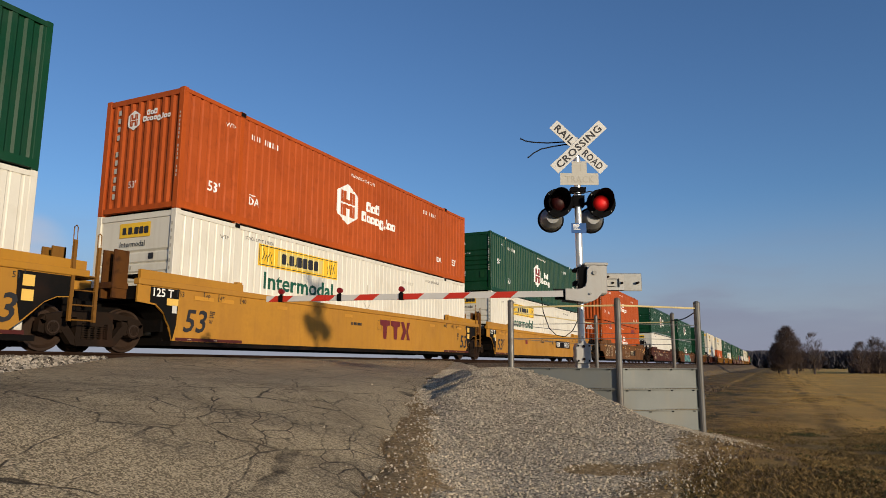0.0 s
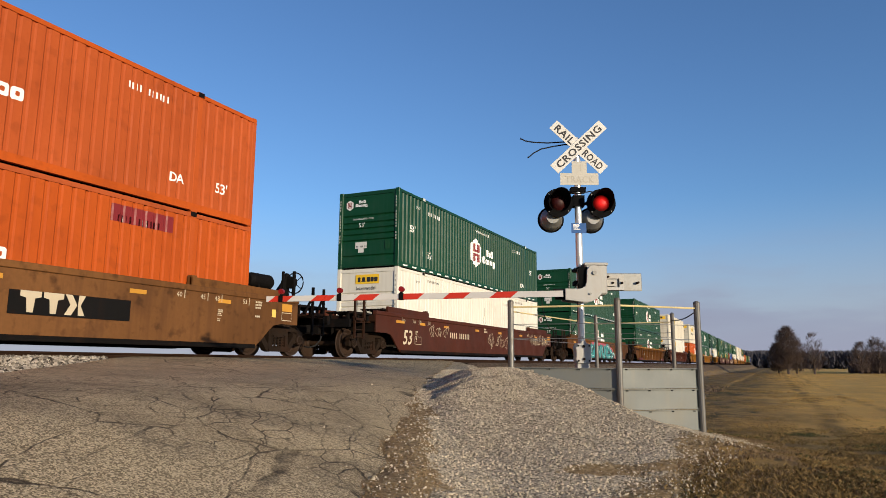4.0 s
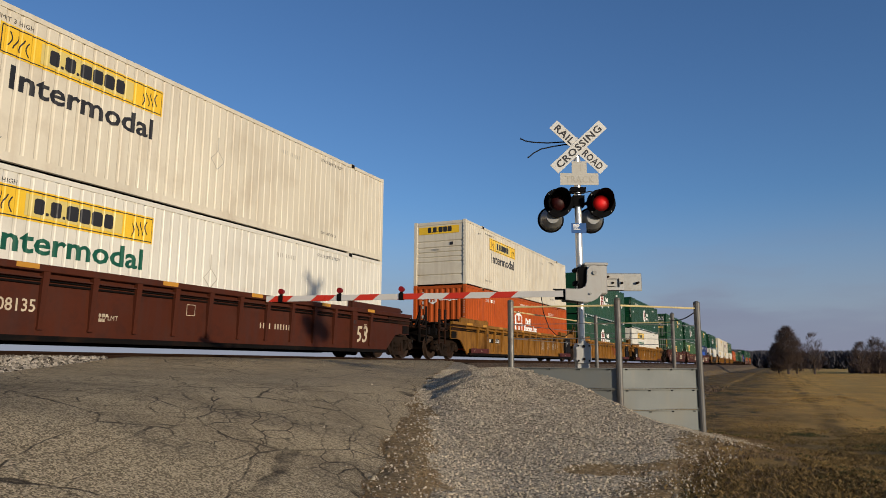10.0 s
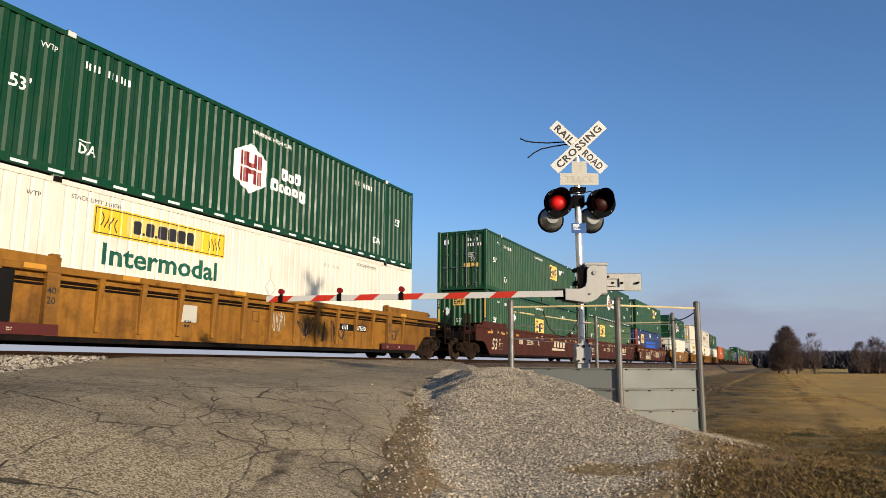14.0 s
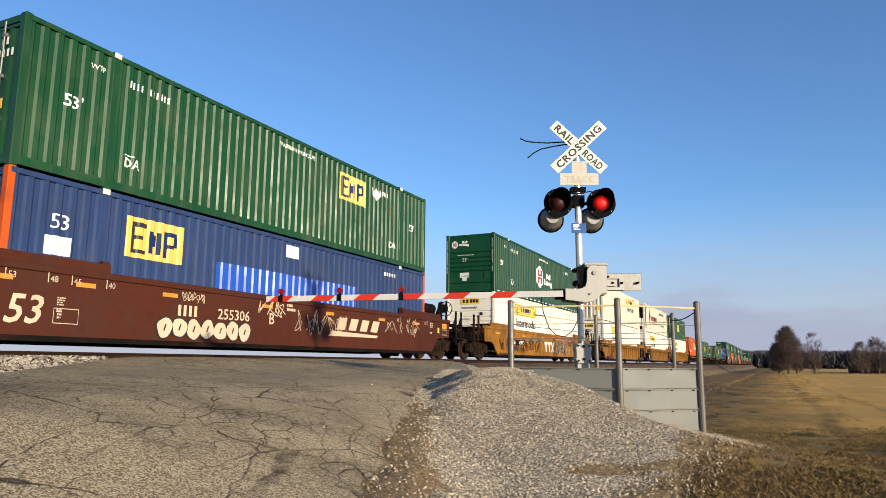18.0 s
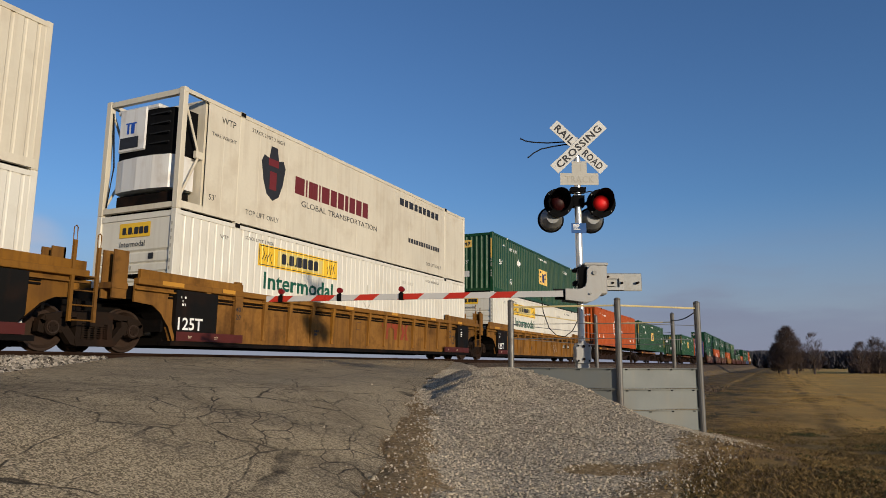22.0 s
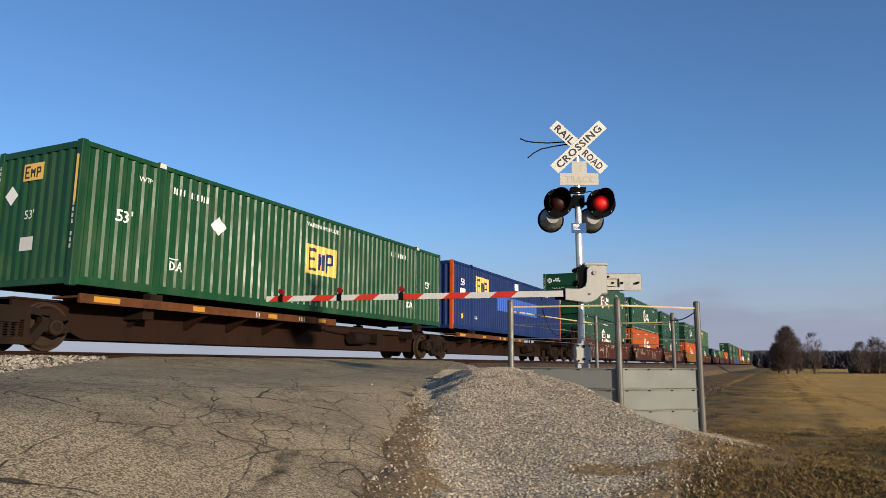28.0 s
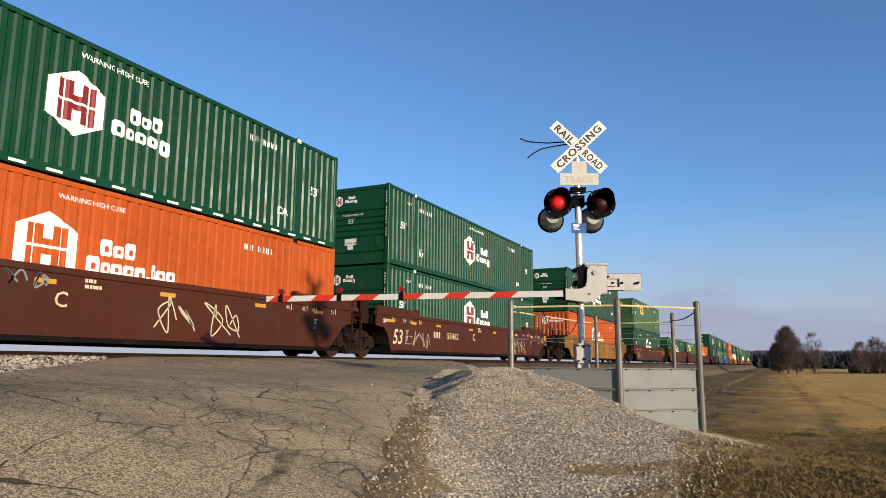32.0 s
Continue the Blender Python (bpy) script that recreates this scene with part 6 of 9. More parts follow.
def fridge_box():
    th = thing("refrigerated_container", "white refrigerated container with cooling unit in its end frame", "container", "containers on the train")
    shell(th, "old_white", SMOOTH, "open")
    bm = bmesh.new()
    box(bm, 0.78, 0.86, -1.2, 1.2, 0.1, 2.8)
    part("end_wall", bm, "old_white", th)
    unit = bmesh.new()
    outline = [(0.72, -1.0), (0.3, -0.98), (0.1, -0.85), (0.02, -0.4), (0.0, 0.1), (0.04, 0.6), (0.12, 0.9), (0.3, 1.0), (0.72, 1.02)]
    for z0, z1 in ((0.55, 1.35),):
        rows = [[unit.verts.new((x, y, z)) for x, y in outline] for z in (z0, z1)]
        for i in range(len(outline) - 1):
            unit.faces.new((rows[0][i], rows[0][i + 1], rows[1][i + 1], rows[1][i]))
        unit.faces.new(rows[0])
        unit.faces.new(rows[1][::-1])
    cu = part("cooling_unit", clean(unit), "fridge_white", th, "white and black cooling unit")
    bm = bmesh.new()
    rows = [[bm.verts.new((x + 0.03, y, z)) for x, y in outline] for z in (1.35, 2.5)]
    for i in range(len(outline) - 1):
        bm.faces.new((rows[0][i], rows[0][i + 1], rows[1][i + 1], rows[1][i]))
    bm.faces.new(rows[1])
    part("grille", clean(bm), "lamp_black", cu)
    bm = bmesh.new()
    box(bm, 0.0, 0.06, -0.12, 0.78, 1.52, 2.6)
    box(bm, 0.02, 0.7, -0.5, 0.9, 2.5, 2.62)
    bevelled(bm, 0.03)
    part("cover", bm, "fridge_white", cu)
    bm = bmesh.new()
    for z in (1.62, 1.86, 2.1, 2.34):
        box(bm, 0.015, 0.06, -0.86, -0.25, z, z + 0.03)
    part("slat", bm, "rubber", cu)
    end_mark("fb", lambda: boxed([(0, 0.62, 0, 0.28)]), "decal_black", 0.72, 1.6, cu, "control_panel", -0.006)
    end_mark("fl", lambda: boxed([(0, 0.36, 0.1, 0.14), (0.05, 0.12, -0.14, 0.1), (0.18, 0.3, -0.14, 0.1)]), "fresh_blue", 0.55, 2.1, cu, "emblem_mark", -0.006)
    bm = bmesh.new()
    box(bm, 0.2, 0.72, -0.9, 0.95, 0.18, 0.5)
    bevelled(bm, 0.03)
    part("fuel_tank", bm, "soot", cu)
    for side in (-1, 1):
        bm = bmesh.new()
        rod(bm, (0.08, side * 1.2, 2.75), (0.7, side * 1.17, 1.35), 0.03, 8)
        rod(bm, (0.7, side * 1.17, 1.45), (0.08, side * 1.2, 0.15), 0.03, 8)
        box(bm, 0.55, 0.78, side * 1.17 - 0.04, side * 1.17 + 0.04, 1.33, 1.5)
        part("brace", bm, "old_white", th)
    bm = bmesh.new()
    tube(bm, [(0.03, 1.05, 0.2), (0.03, 0.9, 1.2), (0.06, 1.1, 2.6)], 0.018)
    part("hose", bm, "cable", th)
    mark("crest", lambda: crest(), "decal_black", SMOOTH, 2.72, 0.86, th, "crest_mark", "dark heraldic emblem as a plain shape")
    mark("crest2", lambda: boxed([(0.33, 0.75, 0.95, 1.15), (0.4, 0.68, 0.3, 0.8)]), "decal_maroon", Lifted(SMOOTH), 2.72, 0.86, th, "crest_mark")
    mark("crn", lambda: bars([(1.2, 0.2, 1.2, 0.2, 1.1, 0.9, 0.9, 0.5, 0.9, 0.9, 0.9)], 0.5, 0.5, 0.72), "decal_maroon", SMOOTH, 4.22, 1.3, th, "name_mark")
    mark("glo", lambda: stretched(letters("GLOBAL TRANSPORTATION", 0.17), 4.2), "decal_black", SMOOTH, 4.52, 0.98, th)
    mark("tem", lambda: stretched(bars([(1.1, 0.9, 1.2, 0.9, 1.0, 0.9, 1.1, 1.0, 1.0)], 0.26, 0.5, 0.6), 3.2), "decal_black", SMOOTH, 10.3, 2.26, th, "name_mark")
    mark("web", lambda: stretched(bars([(1,) * 13], 0.17, 0.5, 0.6), 2.6), "decal_black", SMOOTH, 11.0, 0.98, th, "writing")
    mark("tlo", lambda: letters("TOP LIFT ONLY", 0.13), "decal_black", SMOOTH, 2.25, 0.3, th)
    mark("tlo", lambda: letters("TOP LIFT ONLY", 0.13), "decal_black", SMOOTH, CL - 3.7, 0.3, th)
    mark("wtp", lambda: letters("WTP", 0.16), "decal_black", SMOOTH, 1.25, 2.4, th)
    mark("tar", lambda: letters("TARE WEIGHT", 0.09), "decal_black", SMOOTH, 0.95, 2.0, th)
    mark("53k", lambda: letters("53'", 0.14), "decal_black", SMOOTH, 0.95, 0.4, th)
    mark("stk", lambda: letters("STACK LIMIT 3 HIGH", 0.10), "decal_black", SMOOTH, 2.35, 2.52, th)
    return th


def crest():
    bm = bmesh.new()
    flat(bm, ((0.55, 0.0), (0.8, 0.15), (0.95, 0.5), (1.05, 1.0), (0.95, 1.2), (0.75, 1.15), (0.68, 1.5), (0.42, 1.5), (0.35, 1.15), (0.15, 1.2), (0.05, 1.0), (0.15, 0.5), (0.3, 0.15)))
    return bm
# ---- railway cars: the same x as their containers, y from the track's centre, z from the rail ----
WHEEL_R = 0.452
WHEELSETS = []


def spun(profile, seg=32):
    """A solid of revolution about y from (y, r) pairs."""
    bm = bmesh.new()
    rings = []
    for y, r in profile:
        rings.append([bm.verts.new((r * math.sin(2 * math.pi * i / seg), y, r * math.cos(2 * math.pi * i / seg))) for i in range(seg)])
    for a, c in zip(rings, rings[1:]):
        for i in range(seg):
            j = (i + 1) % seg
            bm.faces.new((a[i], a[j], c[j], c[i]))
    return clean(bm)


def wheelset_mesh():
    bm = bmesh.new()
    for side in (-1, 1):
        prof = [(0.60, 0.09), (0.665, 0.13), (0.70, 0.14), (0.70, 0.36), (0.683, 0.40), (0.683, 0.478), (0.705, 0.478), (0.715, WHEEL_R), (0.82, WHEEL_R - 0.006),
                (0.82, 0.40), (0.775, 0.37), (0.735, 0.34), (0.74, 0.15), (0.83, 0.13), (0.83, 0.09)]
        w = spun([(y * side, r) for y, r in prof], 32)
        me = bpy.data.meshes.new("w")
        w.to_mesh(me)
        w.free()
        bm.from_mesh(me)
        bpy.data.meshes.remove(me)
        for k in range(3):
            a = k * 2.094
            p = Vector((0.085 * math.sin(a), side * 1.10, 0.085 * math.cos(a)))
            rod(bm, p, p + Vector((0, side * 0.03, 0)), 0.016, 6)
    rod(bm, (0, -1.10, 0), (0, 1.10, 0), 0.075, 14)
    for side in (-1, 1):
        rod(bm, (0, side * 0.98, 0), (0, side * 1.12, 0), 0.125, 16)
    return clean(bm)


def frame_mesh(side):
    """A cast side frame: arched top, sloping struts with openings between them, spring seat and bearing jaws."""
    bm = bmesh.new()
    y0, y1 = (-1.08, -0.93) if side < 0 else (0.93, 1.08)
    plate(bm, [(-1.16, 0.58), (-1.06, 0.68), (-0.70, 0.76), (-0.40, 0.80), (0.40, 0.80), (0.70, 0.76), (1.06, 0.68), (1.16, 0.58), (1.10, 0.50), (0.74, 0.62), (0.40, 0.67), (-0.40, 0.67), (-0.74, 0.62), (-1.10, 0.50)], y0, y1)
    for s in (-1, 1):
        plate(bm, [(s * x, z) for x, z in ((1.16, 0.6), (1.18, 0.36), (1.06, 0.33), (1.03, 0.56))], y0, y1)
        plate(bm, [(s * x, z) for x, z in ((0.82, 0.64), (0.80, 0.40), (0.72, 0.34), (0.62, 0.42), (0.62, 0.66))], y0, y1)
        plate(bm, [(s * x, z) for x, z in ((0.80, 0.50), (0.50, 0.14), (0.36, 0.10), (0.30, 0.22), (0.40, 0.26), (0.66, 0.58))], y0 - 0.012, y1)
        plate(bm, [(s * x, z) for x, z in ((0.40, 0.70), (0.29, 0.70), (0.30, 0.2), (0.42, 0.2))], y0 - 0.006, y1)
        rod(bm, (s * 0.91, y0 - 0.025, 0.452), (s * 0.91, y1 + 0.02, 0.452), 0.16, 16)
        rod(bm, (s * 0.91, y0 - 0.05, 0.452), (s * 0.91, y0, 0.452), 0.10, 14)
        for k in range(3):
            a = k * 2.094 + 0.5
            rod(bm, (s * 0.91 + 0.06 * math.cos(a), y0 - 0.065, 0.452 + 0.06 * math.sin(a)), (s * 0.91 + 0.06 * math.cos(a), y0 - 0.03, 0.452 + 0.06 * math.sin(a)), 0.018, 6)
        plate(bm, [(s * x, z) for x, z in ((1.06, 0.66), (1.06, 0.58), (0.76, 0.58), (0.76, 0.68))], y0 - 0.02, y1)
    plate(bm, [(-0.44, 0.24), (-0.40, 0.11), (0.40, 0.11), (0.44, 0.24)], y0 - 0.03, y1 + 0.02)
    return clean(bm)


def springs_mesh(side):
    bm = bmesh.new()
    for x in (-0.21, -0.07, 0.07, 0.21):
        for k in range(7):
            rod(bm, (x, side * 1.02, 0.245 + k * 0.044), (x, side * 1.02, 0.267 + k * 0.044), 0.066, 10)
        rod(bm, (x, side * 1.02, 0.22), (x, side * 1.02, 0.56), 0.03, 8)
    box(bm, -0.29, 0.29, side * 1.02 - 0.07, side * 1.02 + 0.07, 0.55, 0.67)
    return bm


def truck(car, x):
    bm_key = ("truck",)
    def bolster():
        bm = bmesh.new()
        box(bm, -0.2, 0.2, -1.09, 1.09, 0.50, 0.66)
        rod(bm, (0, 0, 0.6), (0, 0, 0.8), 0.25, 16)
        for s in (-1, 1):
            box(bm, s * 0.42 - 0.05, s * 0.42 + 0.05, -0.85, 0.85, 0.30, 0.38)
            for y in (-0.76, 0.76):
                box(bm, s * 0.47 - 0.03, s * 0.47 + 0.02, y - 0.05, y + 0.05, 0.25, 0.58)
        return clean(bm)
    tk = part("truck", painted(bm_key, bolster, "truck"), None, car, "rusty cast-steel two-axle truck")
    tk.location = (x, 0, 0)
    for side in (-1, 1):
        part("side_frame", painted(("side_frame", side), lambda: frame_mesh(side), "truck"), None, tk)
        part("spring", painted(("spring", side), lambda: springs_mesh(side), "truck"), None, tk)
    for s in (-1, 1):
        w = part("wheelset", painted(("wheelset",), wheelset_mesh, "wheel"), None, tk)
        w.matrix_parent_inverse = Matrix.Translation((s * 0.905, 0, WHEEL_R))
        WHEELSETS.append(w)
    return tk


def side_outline(left, right):
    """The outline of a well's side: bottom, cut away over the trucks at its ends."""
    def end(kind, trailing):
        if kind == "S":
            return [(-0.10, 0.20), (-0.36, 0.40), (-0.62, 0.64), (-0.80, 0.77), (-1.10, 0.82), (-1.78, 0.82), (-1.78, 1.42)]
        if trailing:
            return [(0.55, 0.20), (0.10, 0.55), (-0.22, 0.86), (-0.45, 0.97), (-0.78, 1.0), (-0.78, 1.42)]
        return [(-0.02, 0.20), (-0.10, 0.42), (-0.30, 0.82), (-0.55, 1.0), (-1.04, 1.04), (-1.04, 1.42)]
    a = end(left, False)
    c = [(CL - x, z) for x, z in end(right, True)]
    return a[::-1] + c


def mirrored(make):
    bm = make()
    for v in bm.verts:
        v.co.y = -v.co.y
    bmesh.ops.reverse_faces(bm, faces=bm.faces[:])
    return bm


def side_mark(car, key, make, material, x, z, name="lettering", y=-1.512, label=""):
    if car["ribbed"] and y > -1.53:
        y += 0.094
    def built():
        return at_y(moved(make(), x, z), y)
    return part(name, painted((name, "side", key, round(x, 2), round(z, 2), y), built, material), None, car, label)


def end_gear(car, paint, s, kind, brake):
    """Decks, posts, ladders and couplings at one end; s = -1 leading, 1 trailing."""
    ribbed = car["ribbed"]
    low = paint if paint == "car_yellow" else "end_brown"
    m = Matrix.Identity(4) if s < 0 else Matrix.Translation((CL, 0, 0)) @ Matrix.Diagonal((-1, 1, 1, 1))
    def put(name, key, make, material, label=""):
        def built():
            bm = make()
            bm.transform(m)
            return clean(bm)
        return part(name, painted((name, "gear", key, s), built, material), None, car, label)
    def bulk():
        bm = bmesh.new()
        box(bm, -0.30, -0.24, -1.40, 1.40, 0.45 if s < 0 else 0.75, 1.38)
        return bm
    put("bulkhead", "b", bulk, "soot")
    if kind == "S":
        def deck():
            bm = bmesh.new()
            box(bm, -3.30, -0.30, -1.25, 1.25, 1.12, 1.17)
            box(bm, -1.78, -0.3, -1.44, 1.44, 1.17, 1.40)
            return bm
        put("end_deck", "d", deck, low)
        def sill():
            bm = bmesh.new()
            box(bm, -3.35, -0.3, -0.33, 0.33, 0.72, 1.12)
            box(bm, -3.35, -3.22, -1.48, 1.48, 0.92, 1.17)
            box(bm, -1.75, -1.3, -1.44, 1.44, 0.84, 1.12)
            return bm
        put("stub_sill", "s", sill, "soot")
        def coupler():
            bm = bmesh.new()
            box(bm, -3.62, -3.35, -0.09, 0.09, 0.78, 0.96)
            box(bm, -3.70, -3.5, -0.16, 0.14, 0.74, 1.02)
            bevelled(bm, 0.02)
            return bm
        put("coupler", "c", coupler, "soot")
        def hose():
            bm = bmesh.new()
            tube(bm, [(-3.3, -0.45, 0.72), (-3.38, -0.44, 0.5), (-3.5, -0.36, 0.34), (-3.64, -0.2, 0.28), (-3.74, -0.1, 0.32)], 0.026)
            return bm
        put("brake_hose", "bh", hose, "rubber")
        # grating walkways on short legs
        for k, (x0, x1, z) in enumerate(((-3.28, -1.95, 1.37), (-1.25, 0.05, 1.60))):
            def walkway():
                bm = bmesh.new()
                for i in range(7):
                    y = -1.42 + i * 0.13
                    box(bm, x0, x1, y, y + 0.09, z, z + 0.035)
                box(bm, x0, x1, -1.43, -1.40, z - 0.02, z + 0.045)
                for x in (x0 + 0.1, (x0 + x1) / 2, x1 - 0.1):
                    box(bm, x - 0.025, x + 0.025, -1.41, -0.56, z - 0.03, z + 0.012)
                for x in (x0 + 0.1, (x0 + x1) / 2, x1 - 0.1):
                    box(bm, x - 0.04, x + 0.04, -1.36, -1.28, 1.15 if k == 0 else 1.38, z)
                    box(bm, x - 0.04, x + 0.04, -0.72, -0.64, 1.15 if k == 0 else 1.38, z)
                return bm
            put("walkway", ("w", k), walkway, "soot")
        for k, x in enumerate((-3.02, -2.50)):
            def post():
                bm = bmesh.new()
                box(bm, x - 0.032, x + 0.032, -1.50, -1.445, 0.58, 1.94)
                rod(bm, (x + 0.085, -1.49, 1.18), (x + 0.085, -1.49, 1.92), 0.011, 6)
                rod(bm, (x, -1.49, 1.92), (x + 0.085, -1.49, 1.92), 0.011, 6)
                rod(bm, (x, -1.49, 1.2), (x + 0.085, -1.49, 1.2), 0.011, 6)
                if s > 0:
                    box(bm, -0.03, 0.03, -0.02, 0.02, 0.0, 0.66, Matrix.Translation((x + 0.34, -1.46, 1.17)) @ Matrix.Rotation(radians(-33), 4, "Y"))
                return bm
            put("end_post", ("p", k), post, low if s < 0 else "soot")
        def ladder():
            bm = bmesh.new()
            for z in (0.62, 0.85, 1.08):
                rod(bm, (-3.02, -1.475, z), (-2.50, -1.475, z), 0.014, 6)
            box(bm, -3.05, -2.47, -1.5, -1.42, 1.14, 1.22)
            return bm
        put("ladder", "l", ladder, low)
        for k, x in enumerate((-3.02, -2.50)):
            def far_post():
                bm = bmesh.new()
                box(bm, x - 0.032, x + 0.032, 1.445, 1.50, 0.58, 1.94)
                rod(bm, (x + 0.085, 1.49, 1.18), (x + 0.085, 1.49, 1.92), 0.011, 6)
                rod(bm, (x, 1.49, 1.92), (x + 0.085, 1.49, 1.92), 0.011, 6)
                return bm
            put("end_post", ("f", k), far_post, low)
        if brake:
            def hand_brake():
                bm = bmesh.new()
                plate(bm, ((-1.0, 1.53), (-1.72, 1.53), (-1.76, 2.22), (-1.62, 2.26), (-1.50, 1.98), (-1.30, 1.76)), -1.22, -1.10)
                rod(bm, (-1.76, -1.3, 2.0), (-1.60, -1.3, 2.0), 0.17, 14)
                pts = [(-1.86, -1.3 + 0.29 * math.cos(a), 2.0 + 0.29 * math.sin(a)) for a in np.linspace(0, 2 * math.pi, 21)]
                tube(bm, pts, 0.018)
                for a in np.linspace(0, 2 * math.pi, 6)[:-1]:
                    rod(bm, (-1.84, -1.3, 2.0), (-1.86, -1.3 + 0.29 * math.cos(a), 2.0 + 0.29 * math.sin(a)), 0.012, 5)
                rod(bm, (-1.7, -1.3, 2.0), (-1.88, -1.3, 2.0), 0.04, 8)
                box(bm, -1.70, -1.62, -1.46, -1.40, 1.42, 2.30)
                box(bm, -1.22, -1.16, -1.46, -1.40, 1.50, 2.24)
                return bm
            put("hand_brake", "h", hand_brake, "soot", "brake wheel on its housing")
            def reservoir():
                bm = bmesh.new()
                rod(bm, (-0.98, -1.1, 1.93), (-0.28, -1.1, 1.93), 0.2, 18)
                rod(bm, (-1.08, -1.1, 1.93), (-0.98, -1.1, 1.93), 0.13, 18, 0.2)
                rod(bm, (-0.28, -1.1, 1.93), (-0.18, -1.1, 1.93), 0.2, 18, 0.13)
                for x in (-0.85, -0.4):
                    box(bm, x - 0.03, x + 0.03, -1.3, -0.9, 1.38, 1.80)
                return bm
            put("air_reservoir", "r", reservoir, "soot")
    else:
        def neck():
            bm = bmesh.new()
            box(bm, -1.62, -0.3, -0.45, 0.45, 0.72, 1.05)
            box(bm, -0.98 if s < 0 else -0.72, -0.3, -1.38, 1.38, 1.10, 1.38)
            rod(bm, (-1.62, 0, 0.7), (-1.62, 0, 1.1), 0.32, 16)
            return bm
        put("articulated_neck", "n", neck, "soot")
        def wheel_cover():
            bm = bmesh.new()
            pts = ((-0.02, 0.25), (-0.16, 0.55), (-0.42, 0.86), (-0.62, 0.97), (-1.0, 1.0)) if s < 0 else ((0.50, 0.25), (0.08, 0.58), (-0.26, 0.88), (-0.48, 0.98), (-0.76, 1.0))
            for (xa, za), (xb, zb) in zip(pts, pts[1:]):
                vs = [bm.verts.new(c) for c in ((xa, -1.48, za), (xb, -1.48, zb), (xb, -0.9, zb), (xa, -0.9, za))]
                bm.faces.new(vs)
            return bm
        put("wheel_cover", "wc", wheel_cover, "soot")
        def black_panel():
            bm = bmesh.new()
            if ribbed:
                plate(bm, ((0.10, 0.30), (1.22, 0.30), (1.22, 1.38), (-0.02, 1.38), (-0.02, 0.62)) if s < 0 else ((0.40, 0.30), (1.22, 0.30), (1.22, 1.38), (0.12, 1.38), (0.12, 0.62)), -1.528, -1.42)
            elif s < 0:
                plate(bm, ((-0.06, 0.30), (-0.14, 0.52), (-0.32, 0.84), (-0.56, 1.03), (-0.72, 1.05), (-0.72, 1.38), (0.06, 1.38), (0.02, 0.62)), -1.510, -1.49)
            else:
                plate(bm, ((0.20, 0.50), (-0.22, 0.88), (-0.45, 0.99), (-0.76, 1.02), (-0.76, 1.38), (0.32, 1.38), (0.30, 0.95)), -1.510, -1.49)
            return bm
        if s < 0:
            def guide():
                bm = bmesh.new()
                box(bm, -1.40, -1.06, -1.18, -1.14, 1.10, 2.10)
                box(bm, -1.40, -1.06, -0.86, -0.82, 1.10, 2.10)
                box(bm, -1.08, -1.05, -1.18, -0.82, 1.10, 2.10)
                box(bm, -1.42, -1.04, -1.20, -0.80, 1.30, 1.42)
                return bm
            put("guide_bracket", "g", guide, "car_rust" if paint == "car_yellow" else paint if paint != "car_maroon" else "end_brown")
            def grating():
                bm = bmesh.new()
                for i in range(6):
                    box(bm, -0.95, 0.0, -1.42 + i * 0.13, -1.33 + i * 0.13, 1.60, 1.63)
                for x in (-0.85, -0.1):
                    box(bm, x - 0.04, x + 0.04, -1.36, -1.28, 1.40, 1.60)
                return bm
            put("walkway", "gr", grating, "soot")
        else:
            rail = "car_chord" if paint == "car_yellow" else ("end_brown" if paint == "car_maroon" else paint)
            for k, (x, top) in enumerate(((-0.72, 2.08), (-1.24, 2.0))):
                def lad():
                    bm = bmesh.new()
                    box(bm, x - 0.032, x + 0.032, -1.53, -1.475, 0.55, top)
                    tube(bm, [(x - 0.03, -1.5, top - 0.1), (x - 0.03, -1.5, top + 0.24), (x, -1.5, top + 0.28), (x + 0.045, -1.5, top + 0.24), (x + 0.045, -1.5, 1.5)], 0.011)
                    return bm
                put("ladder_rail", ("al", k), lad, rail)
            for z in (0.58, 0.86, 1.14, 1.42):
                def rung():
                    bm = bmesh.new()
                    rod(bm, (-1.24, -1.5, z), (-0.72, -1.5, z), 0.015, 6)
                    return bm
                put("rung", round(z, 2), rung, rail)
            def stand():
                bm = bmesh.new()
                box(bm, -1.25, -0.75, -1.42, -1.0, 1.38, 1.43)
                box(bm, -0.94, -0.90, -0.95, -0.62, 1.38, 2.0)
                box(bm, -0.94, -0.66, -0.95, -0.91, 1.38, 2.0)
                box(bm, -0.94, -0.66, -0.66, -0.62, 1.38, 2.0)
                return bm
            put("end_stand", "st", stand, rail)
        if ribbed or paint == "car_yellow":
            put("end_plate", ("bp", ribbed), black_panel, "black", "black stencilled end panel")


GRAFFITI = random.Random(21)


